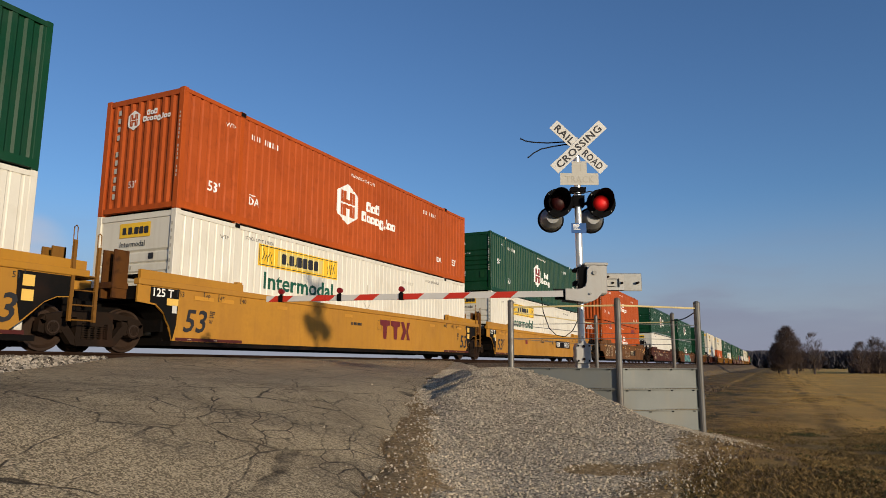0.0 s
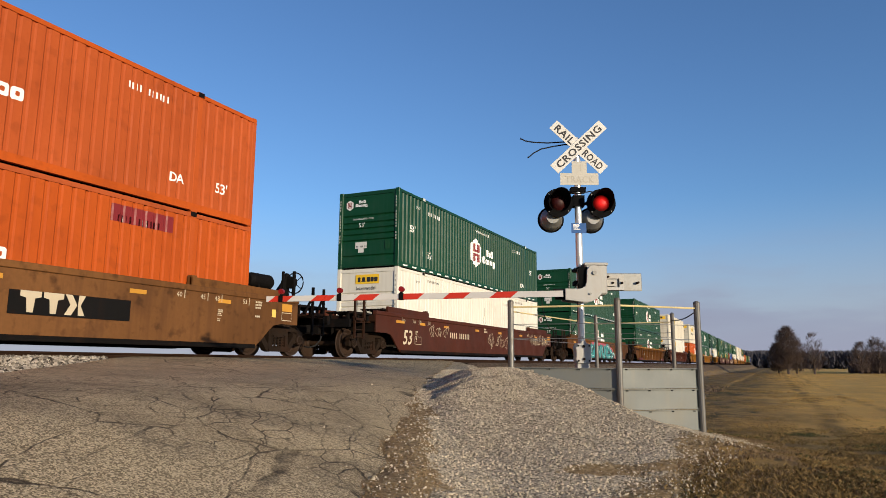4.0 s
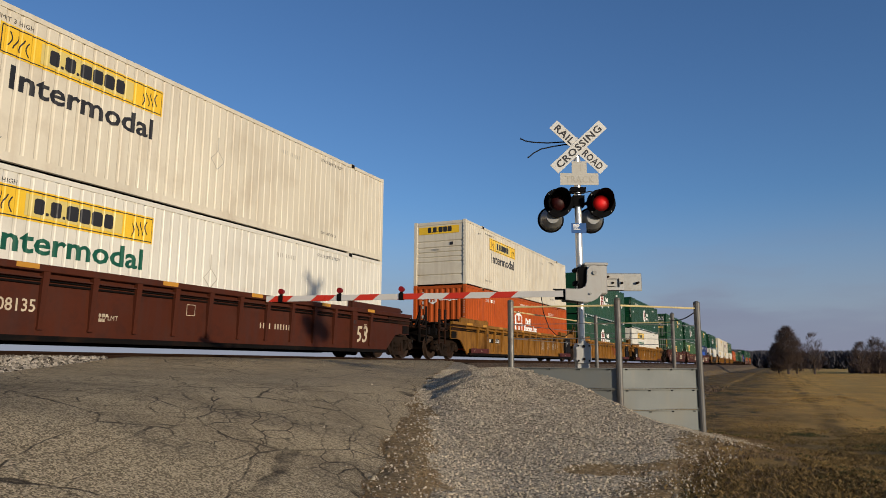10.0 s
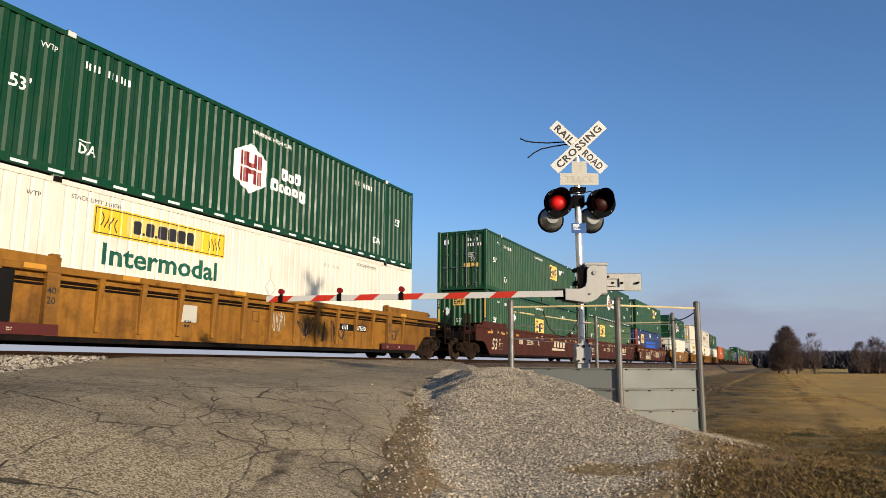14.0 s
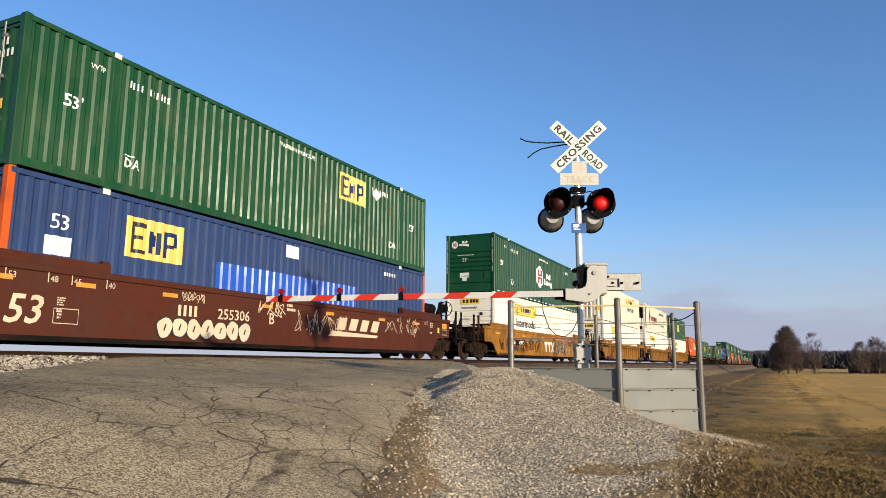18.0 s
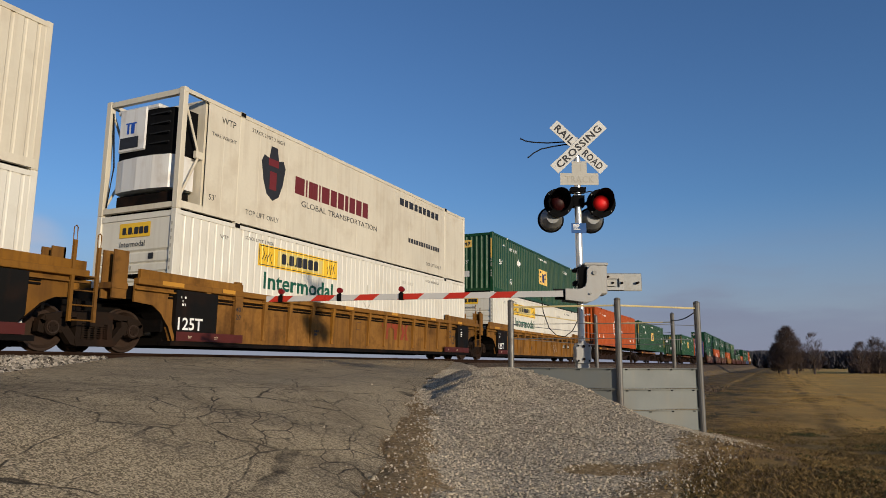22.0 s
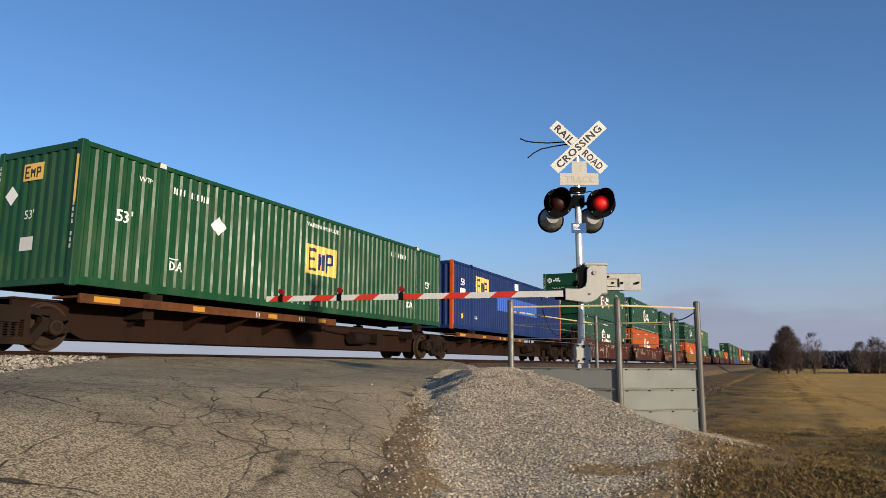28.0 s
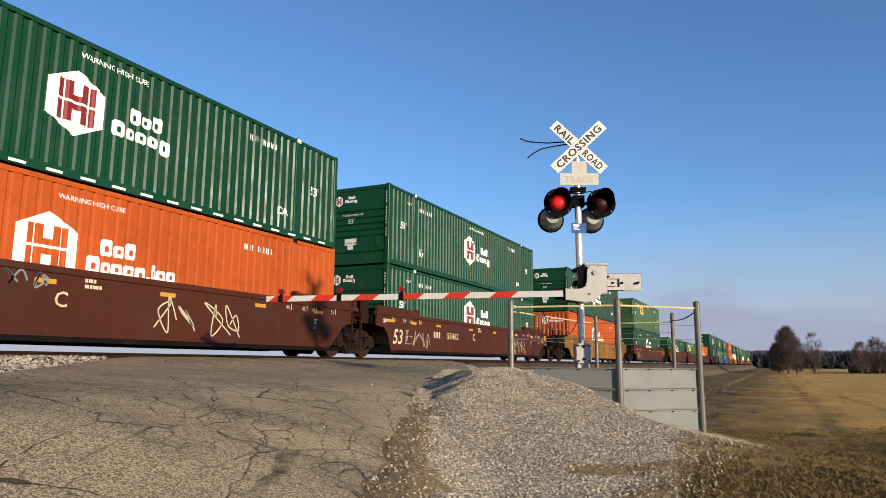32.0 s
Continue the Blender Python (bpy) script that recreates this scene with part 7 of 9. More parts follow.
def scrawl(rng, w, h, loops):
    """Loose spray lines with no letters in them: a smooth curve in each cell."""
    lines = []
    for k in range(loops):
        x0, cw = w * k / loops, w / loops
        pts = [Vector((x0 + cw * rng.uniform(-0.15, 1.15), h * q)) for q in (rng.uniform(0, 0.3), rng.uniform(0.7, 1.0), rng.uniform(0.3, 0.6), rng.uniform(0.0, 0.25), rng.uniform(0.6, 1.0), rng.uniform(0, 0.5))]
        line = []
        for i in range(len(pts) - 1):
            p0, p1, p2, p3 = pts[max(i - 1, 0)], pts[i], pts[i + 1], pts[min(i + 2, len(pts) - 1)]
            for j in range(6):
                t = j / 6
                q = 0.5 * (2 * p1 + (p2 - p0) * t + (2 * p0 - 5 * p1 + 4 * p2 - p3) * t * t + (3 * p1 - p0 - 3 * p2 + p3) * t ** 3)
                line.append((q.x, q.y))
        lines.append(line)
    return lines


def well_car(paint, style, left, right, deco=(), near=True, brake=False, label="", tank=False):
    car = thing("well_car", label, "railway car", "cars of the train")
    car["ribbed"] = style == "ribbed"
    outline = side_outline(left, right)
    def wall():
        bm = bmesh.new()
        y = -1.50 if style == "smooth" else -1.41
        plate(bm, outline, y, y + 0.05)
        return clean(bm)
    part("side", painted(("side", style, left, right), wall, paint), None, car)
    part("side", painted(("side", style, left, right, "far"), lambda: mirrored(wall), paint), None, car)
    xl, xr = (-1.80 if left == "S" else -1.06), CL + (1.80 if right == "S" else 1.06)
    def chord(y0, y1):
        def make():
            bm = bmesh.new()
            box(bm, xl, xr, y0, y1, 1.40, 1.53)
            return bevelled(bm, 0.012)
        return make
    beam = "car_chord" if paint in ("car_dirty", "car_rust") and style == "ribbed" else paint
    part("top_chord", painted(("top_chord", left, right), chord(-1.54, -1.38), beam), None, car)
    part("top_chord", painted(("top_chord", left, right, 1), chord(1.38, 1.54), beam), None, car)
    for k, (a, c) in enumerate(((-1.0, 2.08), (CL - 2.08, CL + 1.0))):
        def raised():
            bm = bmesh.new()
            plate(bm, ((a, 1.525), (c, 1.525), (c, 1.70), (a, 1.72)), -1.50, -1.42)
            box(bm, c - 0.16 if a < 0 else a, c if a < 0 else a + 0.16, -1.46, -1.34, 1.53, 1.76)
            return clean(bm)
        part("container_guide", painted(("container_guide", k), raised, paint), None, car)
        part("container_guide", painted(("container_guide", k, 1), lambda: mirrored(raised), paint), None, car)
    def sills():
        bm = bmesh.new()
        for y0, y1 in ((-1.515, -1.15), (1.15, 1.515)):
            box(bm, -0.1, CL + 0.1, y0, y1, 0.165, 0.265)
        for x in (0.1, 1.95, 5.2, 8.07, 10.9, 14.2, 16.05):
            box(bm, x - 0.16, x + 0.16, -1.2, 1.2, 0.175, 0.335)
        return clean(bm)
    part("floor_frame", painted(("floor_frame",), sills, "soot"), None, car)
    if style == "ribbed":
        def rib():
            bm = bmesh.new()
            plate(bm, ((-0.035, 0.40), (0.035, 0.40), (0.065, 1.40), (-0.065, 1.40)), -1.53, -1.40)
            for v in bm.verts:
                if v.co.z < 1 and v.co.y < -1.5:
                    v.co.y = -1.455
            box(bm, -0.05, 0.05, -1.47, -1.40, 0.37, 0.41)
            return clean(bm)
        me = painted(("rib",), rib, paint)
        me2 = painted(("rib", 1), lambda: mirrored(rib), paint)
        for i in range(15):
            x = 0.93 + i * (CL - 1.86) / 14
            if abs(abs(x - CL / 2) - (CL / 2 - 1.95)) < 0.2:
                continue
            part("rib", me, None, car).location = (x, 0, 0)
            if near and i % 2 == 0:
                part("rib", me2, None, car).location = (x, 0, 0)
        def ledge():
            bm = bmesh.new()
            box(bm, xl, xr, -1.50, -1.40, 1.285, 1.315)
            return clean(bm)

        # thin dark rods make the two dark lines below the chord
        def air_pipe():
            bm = bmesh.new()
            rod(bm, (xl + 0.9, -1.43, 1.19), (xr - 0.9, -1.43, 1.19), 0.022, 8)
            rod(bm, (xl + 0.9, -1.44, 1.25), (xr - 0.9, -1.44, 1.25), 0.014, 8)
            return bm
        part("air_pipe", painted(("air_pipe", left, right), air_pipe, "soot"), None, car, "dark air pipes under the top chord")
        part("ledge", painted(("ledge", left, right), ledge, paint), None, car)
        for k, x in enumerate((1.95, CL - 1.95)):
            def wide_post():
                bm = bmesh.new()
                box(bm, x - 0.13, x + 0.13, -1.528, -1.40, 0.268, 1.42)
                return clean(bm)
            part("post", painted(("wide_post", k), wide_post, paint), None, car)
            if near:
                side_mark(car, ("4020", k), lambda: letters("40", 0.12, 1.0, 0.01), "decal_black", x - 0.11, 1.02, y=-1.532)
                side_mark(car, ("2040", k), lambda: letters("20", 0.12, 1.0, 0.01), "decal_black", x - 0.11, 0.84, y=-1.532)
    end_gear(car, paint, -1, left, brake)
    end_gear(car, paint, 1, right, tank)
    if left == "S":
        truck(car, -1.53)
    else:
        truck(car, -1.645)
    if right == "S":
        truck(car, CL + 1.53)
    dark = paint in ("car_maroon", "car_brown", "car_blue")
    ink = "decal_cream" if dark else "decal_black"
    yy = -1.512
    if near:
        for i, x in enumerate((-0.45 if paint != "car_yellow" else 0.5, 1.35, 3.4, 6.6, 9.4, 12.4, 14.9)):
            def strip():
                return boxed([(0, 0.42 if i else 0.6, 0, 0.09)])
            side_mark(car, ("strip", bool(i)), strip, "reflector", x, 1.435 if style == "ribbed" else 1.2, "reflector", -1.546 if style == "ribbed" else yy)
        for x in (0.02 if dark else 0.19, CL - 1.0 if style == "smooth" else CL - 1.76):
            if style == "ribbed" and x < 1 and not dark:
                continue
            if dark and style == "smooth" and x > 1:
                continue
            size = 0.49 if paint == "car_yellow" or dark else 0.32
            side_mark(car, ("53", ink, size), lambda: slanted(letters("53", size, 1.0, 0.014)), ink, x + (0.3 if style == "ribbed" and dark and x < 1 else 0), 0.48 if style == "smooth" or dark else 0.6)
        if style == "smooth":
            for x, tx in ((0.0, "53"), (0.78, "48"), (1.25, "45"), (2.0, "40"), (CL - 0.2, "53"), (CL - 1.15, "48"), (CL - 1.6, "45"), (CL - 2.3, "40")):
                side_mark(car, ("m", tx, ink), lambda: letters(tx, 0.11), ink, x + (0.05 if x < 8 else -0.22), 1.24)
                side_mark(car, ("mb", ink), lambda: boxed([(0, 0.02, 0, 0.18)]), ink, x, 1.22, "mark_bar")
        if not dark:
            tall = 0.2 if style == "ribbed" else 0.07
            for x, w in ((0.02, 2.1), (13.65, 2.4)):
                side_mark(car, ("red", tall, w), lambda: boxed([(0, w, 0, tall)]), "strip_maroon", x, 0.272, "stripe", -1.532 if style == "ribbed" else yy)
                for dx in (0.35, 1.15):
                    side_mark(car, ("redw", tall), lambda: bars([(3, 2, 1, 2)] if tall < 0.1 else [(3, 2, 1, 2), (2, 3, 2)], 0.022), "decal_cream", x + dx, 0.295 if tall < 0.1 else 0.37, "writing", -1.536 if style == "ribbed" else -1.516)
        for x in (1.0, CL - 1.25):
            side_mark(car, ("wr", ink), lambda: bars([(3, 2, 4, 3), (2, 3, 2, 4), (4, 1, 3), (2, 2, 3, 2), (-1,), (3, 2, 2), (2, 4)], 0.026), ink, x, 1.02 if x > 8 else 0.95, "writing")
        if dark and style == "smooth" and right == "S":
            side_mark(car, "endblock", lambda: bars([(3, 2, 4, 2), (2, 3, 2, 3), (4, 2, 3), (-1,), (-1,), (2, 3, 3)], 0.045, 0.5), ink, CL + 0.05, 1.3, "writing")
            side_mark(car, "endgold", lambda: boxed([(0, 0.15, 0, 0.2)]), "decal_gold", CL + 0.7, 0.98, "placard")
            side_mark(car, "endplate", lambda: boxed([(0, 0.42, 0, 0.2)]), "reflector", CL + 1.1, 1.16, "reflector")
            side_mark(car, "endcard", lambda: strokes([[(0, 0), (0.4, 0), (0.4, 0.2), (0, 0.2), (0, 0)]], 0.01), ink, CL + 1.1, 0.92, "placard_holder")
        if dark and style == "smooth":
            side_mark(car, "info", lambda: bars([(2, 3, 2), (3, 2, 4, 2)], 0.07, 0.4), ink, 7.6, 1.3, "writing")
            side_mark(car, "frame", lambda: strokes([[(0, 0), (0.5, 0), (0.5, 0.27), (0, 0.27), (0, 0)]], 0.008), ink, 0.95, 0.5, "stencil_frame")
            side_mark(car, "framew", lambda: bars([(3, 2), (2, 3), (3, 1)], 0.035), ink, 1.02, 0.7, "writing")
        elif style == "smooth":
            side_mark(car, ("info", ink), lambda: bars([(1, 1, -0.5, 2, 2, -0.5, 4, 2)], 0.085, 0.4), ink, 6.95, 0.98, "writing")
            side_mark(car, "frame", lambda: strokes([[(0, 0), (0.22, 0), (0.22, 0.3), (0, 0.3), (0, 0)]], 0.008), ink, 8.56, 0.9, "stencil_frame")
        else:
            side_mark(car, ("info", ink), lambda: bars([(2, 3, 2), (3, 2)], 0.06, 0.4), ink, 5.2, 0.68, "writing")
            side_mark(car, "frame", lambda: strokes([[(0, 0), (0.24, 0), (0.24, 0.24), (0, 0.24), (0, 0)]], 0.008), ink, 7.43, 0.85, "stencil_frame")
        if left == "A" and style == "ribbed":
            side_mark(car, "125", lambda: letters("125T", 0.26, 1.0, 0.02), "decal_white", -0.02, 0.52, y=-1.532)
            side_mark(car, "125w", lambda: bars([(1, -2, 2), (-1, 1), (-0.5, 3, 1)], 0.05), "decal_white", 0.1, 1.2, "writing", -1.532)
        elif left == "A":
            side_mark(car, "125s", lambda: letters("125 T", 0.17 if paint == "car_yellow" else 0.12, 1.0, 0.02), "decal_white", -0.70 if paint == "car_yellow" else -0.67, 1.19 if paint == "car_yellow" else 1.17, y=-1.518 if paint == "car_yellow" else -1.512)
        if paint == "car_yellow":
            if right == "A":
                for z in (0.86, 1.12):
                    side_mark(car, "sq", lambda: boxed([(0, 0.22, 0, 0.2)]), "decal_gold", CL - 0.22, z, "reflector", -1.516)
            if left == "A":
                side_mark(car, "sq2", lambda: boxed([(0, 0.32, 0, 0.15)]), "decal_gold", -0.28, 1.02, "reflector", -1.513)
                side_mark(car, "sq3", lambda: boxed([(0, 0.13, 0, 0.17)]), "sign_white", -0.12, 0.86, "placard", -1.513)
        if right == "A" and style == "ribbed":
            dx = CL - 0.95 if style == "ribbed" else CL + 0.2
            side_mark(car, "endw", lambda: bars([(1, -1.5, 1), (-1, 1), (3, 2, 2), (2, 3), (3, 1, 2)], 0.045), "decal_white", dx, 1.2, "writing", -1.532 if style == "ribbed" else -1.512)
    rng = GRAFFITI
    for d in deco:
        what, x = d[0], d[1]
        if what == "trio":
            k = d[3] if len(d) > 3 else 1.0
            def blocks():
                bm = bmesh.new()
                for a in (0.0, 0.62):
                    flat(bm, [(k * (a + px), k * pz) for px, pz in ((0.2, 0), (0.36, 0), (0.40, 0.36), (0.56, 0.40), (0.56, 0.54), (0, 0.54), (0, 0.40), (0.16, 0.36))])
                flat(bm, [(k * px, k * pz) for px, pz in ((1.22, 0), (1.42, 0), (1.58, 0.27), (1.42, 0.54), (1.22, 0.54), (1.38, 0.27))])
                flat(bm, [(k * px, k * pz) for px, pz in ((1.62, 0), (1.82, 0), (1.68, 0.27), (1.82, 0.54), (1.62, 0.54), (1.60, 0.27))])
                return bm
            side_mark(car, ("trio", k), blocks, d[2], x, d[4] if len(d) > 4 else 0.62, "name_mark", -1.517)
        elif what == "emblem":
            def emblem():
                bm = bmesh.new()
                for i in range(4):
                    a = 0.42 + 0.64 * i
                    flat(bm, ((a, 0.2), (a + 0.42, 0.2), (a + 0.58, 0.56), (a + 0.16, 0.56)))
                flat(bm, ((0, 0), (2.75, 0.02), (2.82, 0.1), (0.2, 0.16)))
                return bm
            side_mark(car, "emblem", emblem, "decal_cream", x, 0.6, "name_mark")
        elif what == "plate":
            w = d[4] if len(d) > 4 else 1.6
            hi = w * 0.13
            side_mark(car, ("plate", w), lambda: boxed([(0, w, 0, hi)]), "black", x, d[2], "number_panel", -1.5135)
            if len(d) > 3 and d[3]:
                side_mark(car, ("plated", d[3], w), lambda: stretched(letters(d[3], hi * 0.7, 1.0, 0.012), w * 0.39), "decal_white", x + w * 0.575, d[2] + hi * 0.15, "lettering", -1.5175)
                side_mark(car, ("platem", w), lambda: bars([(0.7, 0.7, 0.7, 0.7)], hi * 0.7, 0.55, 0.5), "decal_white", x + w * 0.07, d[2] + hi * 0.15, "number_mark", -1.5175)
            else:
                side_mark(car, ("plateb", w), lambda: stretched(bars([(1, 1, 1, 1, -1, 1, 1, 1, 1, 1, 1)], hi * 0.7, 0.9, 0.4), w * 0.86), "sign_faded", x + w * 0.07, d[2] + hi * 0.15, "number_mark", -1.5175)
        elif what == "number":
            k = d[3] if len(d) > 3 else 0.22
            if len(d) > 4:
                side_mark(car, ("digits", d[4], k), lambda: stretched(letters(d[4], k, 1.0, 0.012), min(0.84, k * 4.2) if style == "ribbed" else k * 4.6), ink, x + k * 5 if style == "smooth" else 3.06, d[2])
                side_mark(car, ("numm", ink, k), lambda: bars([(0.7, 0.7, 0.7, 0.7)], k, 0.6, 0.5), ink, x, d[2], "number_mark")
            else:
                side_mark(car, ("number", ink, k), lambda: bars([(1, 1, 1, 1, -0.8, 1, 1, 1, 1, 1, 1)], k, 0.75, 0.35), ink, x, d[2], "number_mark")
        elif what == "letter":
            side_mark(car, ("letter", d[3]), lambda: letters(d[3], 0.28, 1.0, 0.01), ink, x, d[2])
        elif what == "text":
            side_mark(car, ("text", d[3]), lambda: letters(d[3], d[4]), ink, x, d[2])
        elif what == "tag":
            lines = scrawl(rng, d[2], d[3], d[4])
            low = d[7] if len(d) > 7 else 0.3
            part("graffiti", at_y(moved(strokes(lines, d[6] if len(d) > 6 else 0.011), x, low), -1.424 if style == "ribbed" else -1.5182), d[5], car, "spray-painted scrawl")
        elif what == "bubble":
            w, h, n = d[2], d[3], d[4]
            for i in range(n):
                cx, cz, rx, rz = x + w * (i + 0.5) / n, 0.29 + h * (0.5 + 0.04 * (i % 2)), w / n * 0.58, h * 0.5
                for grow, m, y in ((1.0, "decal_black", -1.5150), (0.86, d[5], -1.5172)):
                    bm = bmesh.new()
                    flat(bm, [(cx + rx * grow * (1 + 0.12 * math.sin(3 * a + i)) * math.cos(a), max(0.275, cz + rz * grow * (1 + 0.1 * math.sin(2 * a + 2 * i)) * math.sin(a))) for a in np.linspace(0, 2 * math.pi, 17)[:-1]])
                    part("graffiti", at_y(bm, y - 0.0002 * i), m, car)
                part("graffiti", at_y(strokes([[(cx - 0.02, cz - rz * 0.25), (cx + 0.03, cz + rz * 0.3)]], 0.02), -1.5192 - 0.0002 * i), "decal_black", car)
        elif what == "mural":
            mural(car, x, d[2])
        elif what == "patch":
            side_mark(car, ("patch", d[2]), lambda: boxed([(0, d[2], 0, d[3])]), d[5], x, d[4], "patch")
    return car


def mural(car, x0, w):
    """A long spray mural: leaning teal strokes on black, pink behind, edged in white."""
    def ribbon(lines, r, y, material, label=""):
        bm = strokes(lines, r)
        for v in bm.verts:
            v.co.z = min(1.39, max(0.272, v.co.z))
        part("graffiti", at_y(bm, y), material, car, label)
    def shape(pts, y, material, label=""):
        bm = bmesh.new()
        flat(bm, pts)
        part("graffiti", at_y(bm, y), material, car, label)
    top = lambda x: 1.36 if x < x0 + w * 0.72 else 1.36 - 0.75 * (x - x0 - w * 0.72) / (w * 0.28)
    shape([(x0 - 0.5, 0.275), (x0 + w, 0.275), (x0 + w * 0.98, 0.55), (x0 + w * 0.86, 1.05), (x0 + w * 0.7, 1.38), (x0 + 0.5, 1.38), (x0 - 0.1, 0.8)], -1.5132, "pink", "large teal and pink spray mural")
    shape([(x0 - 0.2, 0.275), (x0 + w * 0.97, 0.275), (x0 + w * 0.93, 0.6), (x0 + w * 0.8, 0.95), (x0 + w * 0.66, 1.12), (x0 + w * 0.4, 1.15), (x0 + 0.6, 1.2), (x0 + 0.1, 0.7)], -1.5142, "decal_black")
    # each form: fat strokes as parts of the way along the mural, and heights
    forms = [[(0.00, 0.42), (0.05, 0.62), (0.04, 0.95), (0.09, 1.2)], [(0.045, 0.40), (0.10, 0.45), (0.125, 0.8)],
             [(0.15, 1.28), (0.165, 0.8), (0.14, 0.36)], [(0.15, 1.25), (0.22, 1.1), (0.23, 1.28)],
             [(0.235, 1.2), (0.25, 0.75), (0.235, 0.36)], [(0.27, 1.22), (0.31, 0.8), (0.36, 0.42)], [(0.365, 1.28), (0.385, 0.8), (0.36, 0.36)],
             [(0.43, 1.25), (0.44, 0.8), (0.47, 0.45), (0.53, 0.42), (0.545, 0.85), (0.535, 1.25)],
             [(0.60, 1.22), (0.61, 0.8), (0.60, 0.40)], [(0.61, 1.15), (0.67, 1.2), (0.71, 1.0)], [(0.62, 0.78), (0.68, 0.76)], [(0.62, 0.40), (0.70, 0.38), (0.76, 0.45)],
             [(0.74, 1.15), (0.77, 0.85), (0.83, 0.7), (0.86, 0.5), (0.80, 0.36)], [(0.88, 0.72), (0.91, 0.66), (0.945, 0.55), (0.94, 0.36)]]
    for i, line in enumerate(forms):
        pts = [(x0 + w * a, min(z, top(x0 + w * a) - 0.1)) for a, z in line]
        fat = 0.205 if i < 13 else 0.11
        fine = [(pts[k][0] + (pts[k + 1][0] - pts[k][0]) * j / 4, pts[k][1] + (pts[k + 1][1] - pts[k][1]) * j / 4) for k in range(len(pts) - 1) for j in range(4)] + [pts[-1]]
        ribbon([fine], fat + 0.05, -1.5152 - 0.0004 * i, "decal_black")
        ribbon([fine], fat, -1.5154 - 0.0004 * i, "teal")
        ribbon([[(px + fat * 0.85, pz) for px, pz in fine[1:]]], 0.018, -1.5156 - 0.0004 * i, "decal_white")


def spine_car(left, right, label):
    car = thing("spine_car", label, "railway car", "cars of the train")
    car["ribbed"] = False
    def sill():
        bm = bmesh.new()
        for y0, y1 in ((-0.58, -0.50), (0.50, 0.58)):
            plate(bm, ((0.3, 0.55), (0.9, 0.26), (CL - 1.2, 0.26), (CL - 0.4, 0.55), (CL + 0.2, 0.62), (CL + 0.2, 0.98), (-0.6, 0.98), (-0.6, 0.62)), y0, y1)
        box(bm, -0.6, CL + 0.2, -0.62, 0.62, 0.96, 1.0)
        box(bm, 0.9, CL - 1.2, -0.62, 0.62, 0.25, 0.29)
        return clean(bm)
    part("centre_sill", painted(("centre_sill",), sill, "spine_brown"), None, car)
    def walkway():
        bm = bmesh.new()
        box(bm, 0.15, 8.7, -1.42, -1.36, 0.92, 1.10)
        box(bm, 0.15, 8.7, -1.40, -0.62, 1.02, 1.06)
        return clean(bm)
    part("side_platform", painted(("side_platform",), walkway, "platform_brown"), None, car)
    def walkway2():
        bm = walkway()
        bm.transform(Matrix.Translation((CL, 0, 0)) @ Matrix.Rotation(math.pi, 4, "Z"))
        return bm
    part("side_platform", painted(("side_platform", 1), walkway2, "platform_brown"), None, car)
    def gusset():
        bm = bmesh.new()
        for s in (-1,):
            vs = [bm.verts.new(c) for c in ((-0.05, s * 0.58, 0.55), (-0.05, s * 1.36, 0.95), (-0.05, s * 0.58, 0.97), (0.05, s * 0.58, 0.55), (0.05, s * 1.36, 0.95), (0.05, s * 0.58, 0.97))]
            for f in ((0, 1, 2), (5, 4, 3), (0, 3, 4, 1), (1, 4, 5, 2), (2, 5, 3, 0)):
                bm.faces.new([vs[i] for i in f])
        return clean(bm)
    for x in (2.0, 3.6, 5.0, 6.4, 7.9, 14.2):
        part("gusset", painted(("gusset",), gusset, "spine_brown"), None, car).location = (x, 0, 0)
        part("gusset", painted(("gusset", 1), lambda: mirrored(gusset), "spine_brown"), None, car).location = (x, 0, 0)
    def pedestal():
        bm = bmesh.new()
        for s in (-1,):
            box(bm, -0.16, 0.16, s * 1.28 - 0.13, s * 1.28 + 0.13, 0.98, 1.235)
            box(bm, -0.14, 0.14, min(s * 0.55, s * 1.2), max(s * 0.55, s * 1.2), 0.7, 0.98)
        return bevelled(bm, 0.015)
    for x in (1.98, CL - 1.98):
        part("pedestal", painted(("pedestal",), pedestal, "truck"), None, car).location = (x, 0, 0)
        part("pedestal", painted(("pedestal", 1), lambda: mirrored(pedestal), "truck"), None, car).location = (x, 0, 0)
    def tank():
        bm = bmesh.new()
        rod(bm, (10.4, -0.85, 0.62), (11.3, -0.85, 0.62), 0.2, 16)
        rod(bm, (11.3, -0.85, 0.62), (11.42, -0.85, 0.62), 0.2, 16, 0.1)
        box(bm, 11.9, 12.3, -0.95, -0.6, 0.5, 0.8)
        tube(bm, [(9.0, -0.75, 0.85), (10.2, -0.75, 0.75), (12.0, -0.75, 0.8), (14.0, -0.7, 0.85)], 0.02)
        return bm
    part("air_reservoir", painted(("air_reservoir", "spine"), tank, "truck"), None, car)
    for i, x in enumerate((0.45, 3.0, 5.6, 7.8)):
        side_mark(car, ("sp", i == 0), lambda: boxed([(0, 0.6 if i == 0 else 0.36, 0, 0.11)]), "reflector", x, 0.955, "reflector", -1.424)
    side_mark(car, "sp53", lambda: letters("53", 0.12), "decal_white", 5.1, 0.95, y=-1.424)
    side_mark(car, "spn", lambda: bars([(0.7, 0.7, 0.7, 0.7)], 0.11, 0.6, 0.5), "decal_cream", 6.9, 0.95, "number_mark", -1.424)
    if left == "S":
        side_mark(car, "spd", lambda: letters("53867", 0.12), "decal_cream", 7.5, 0.95, y=-1.424)
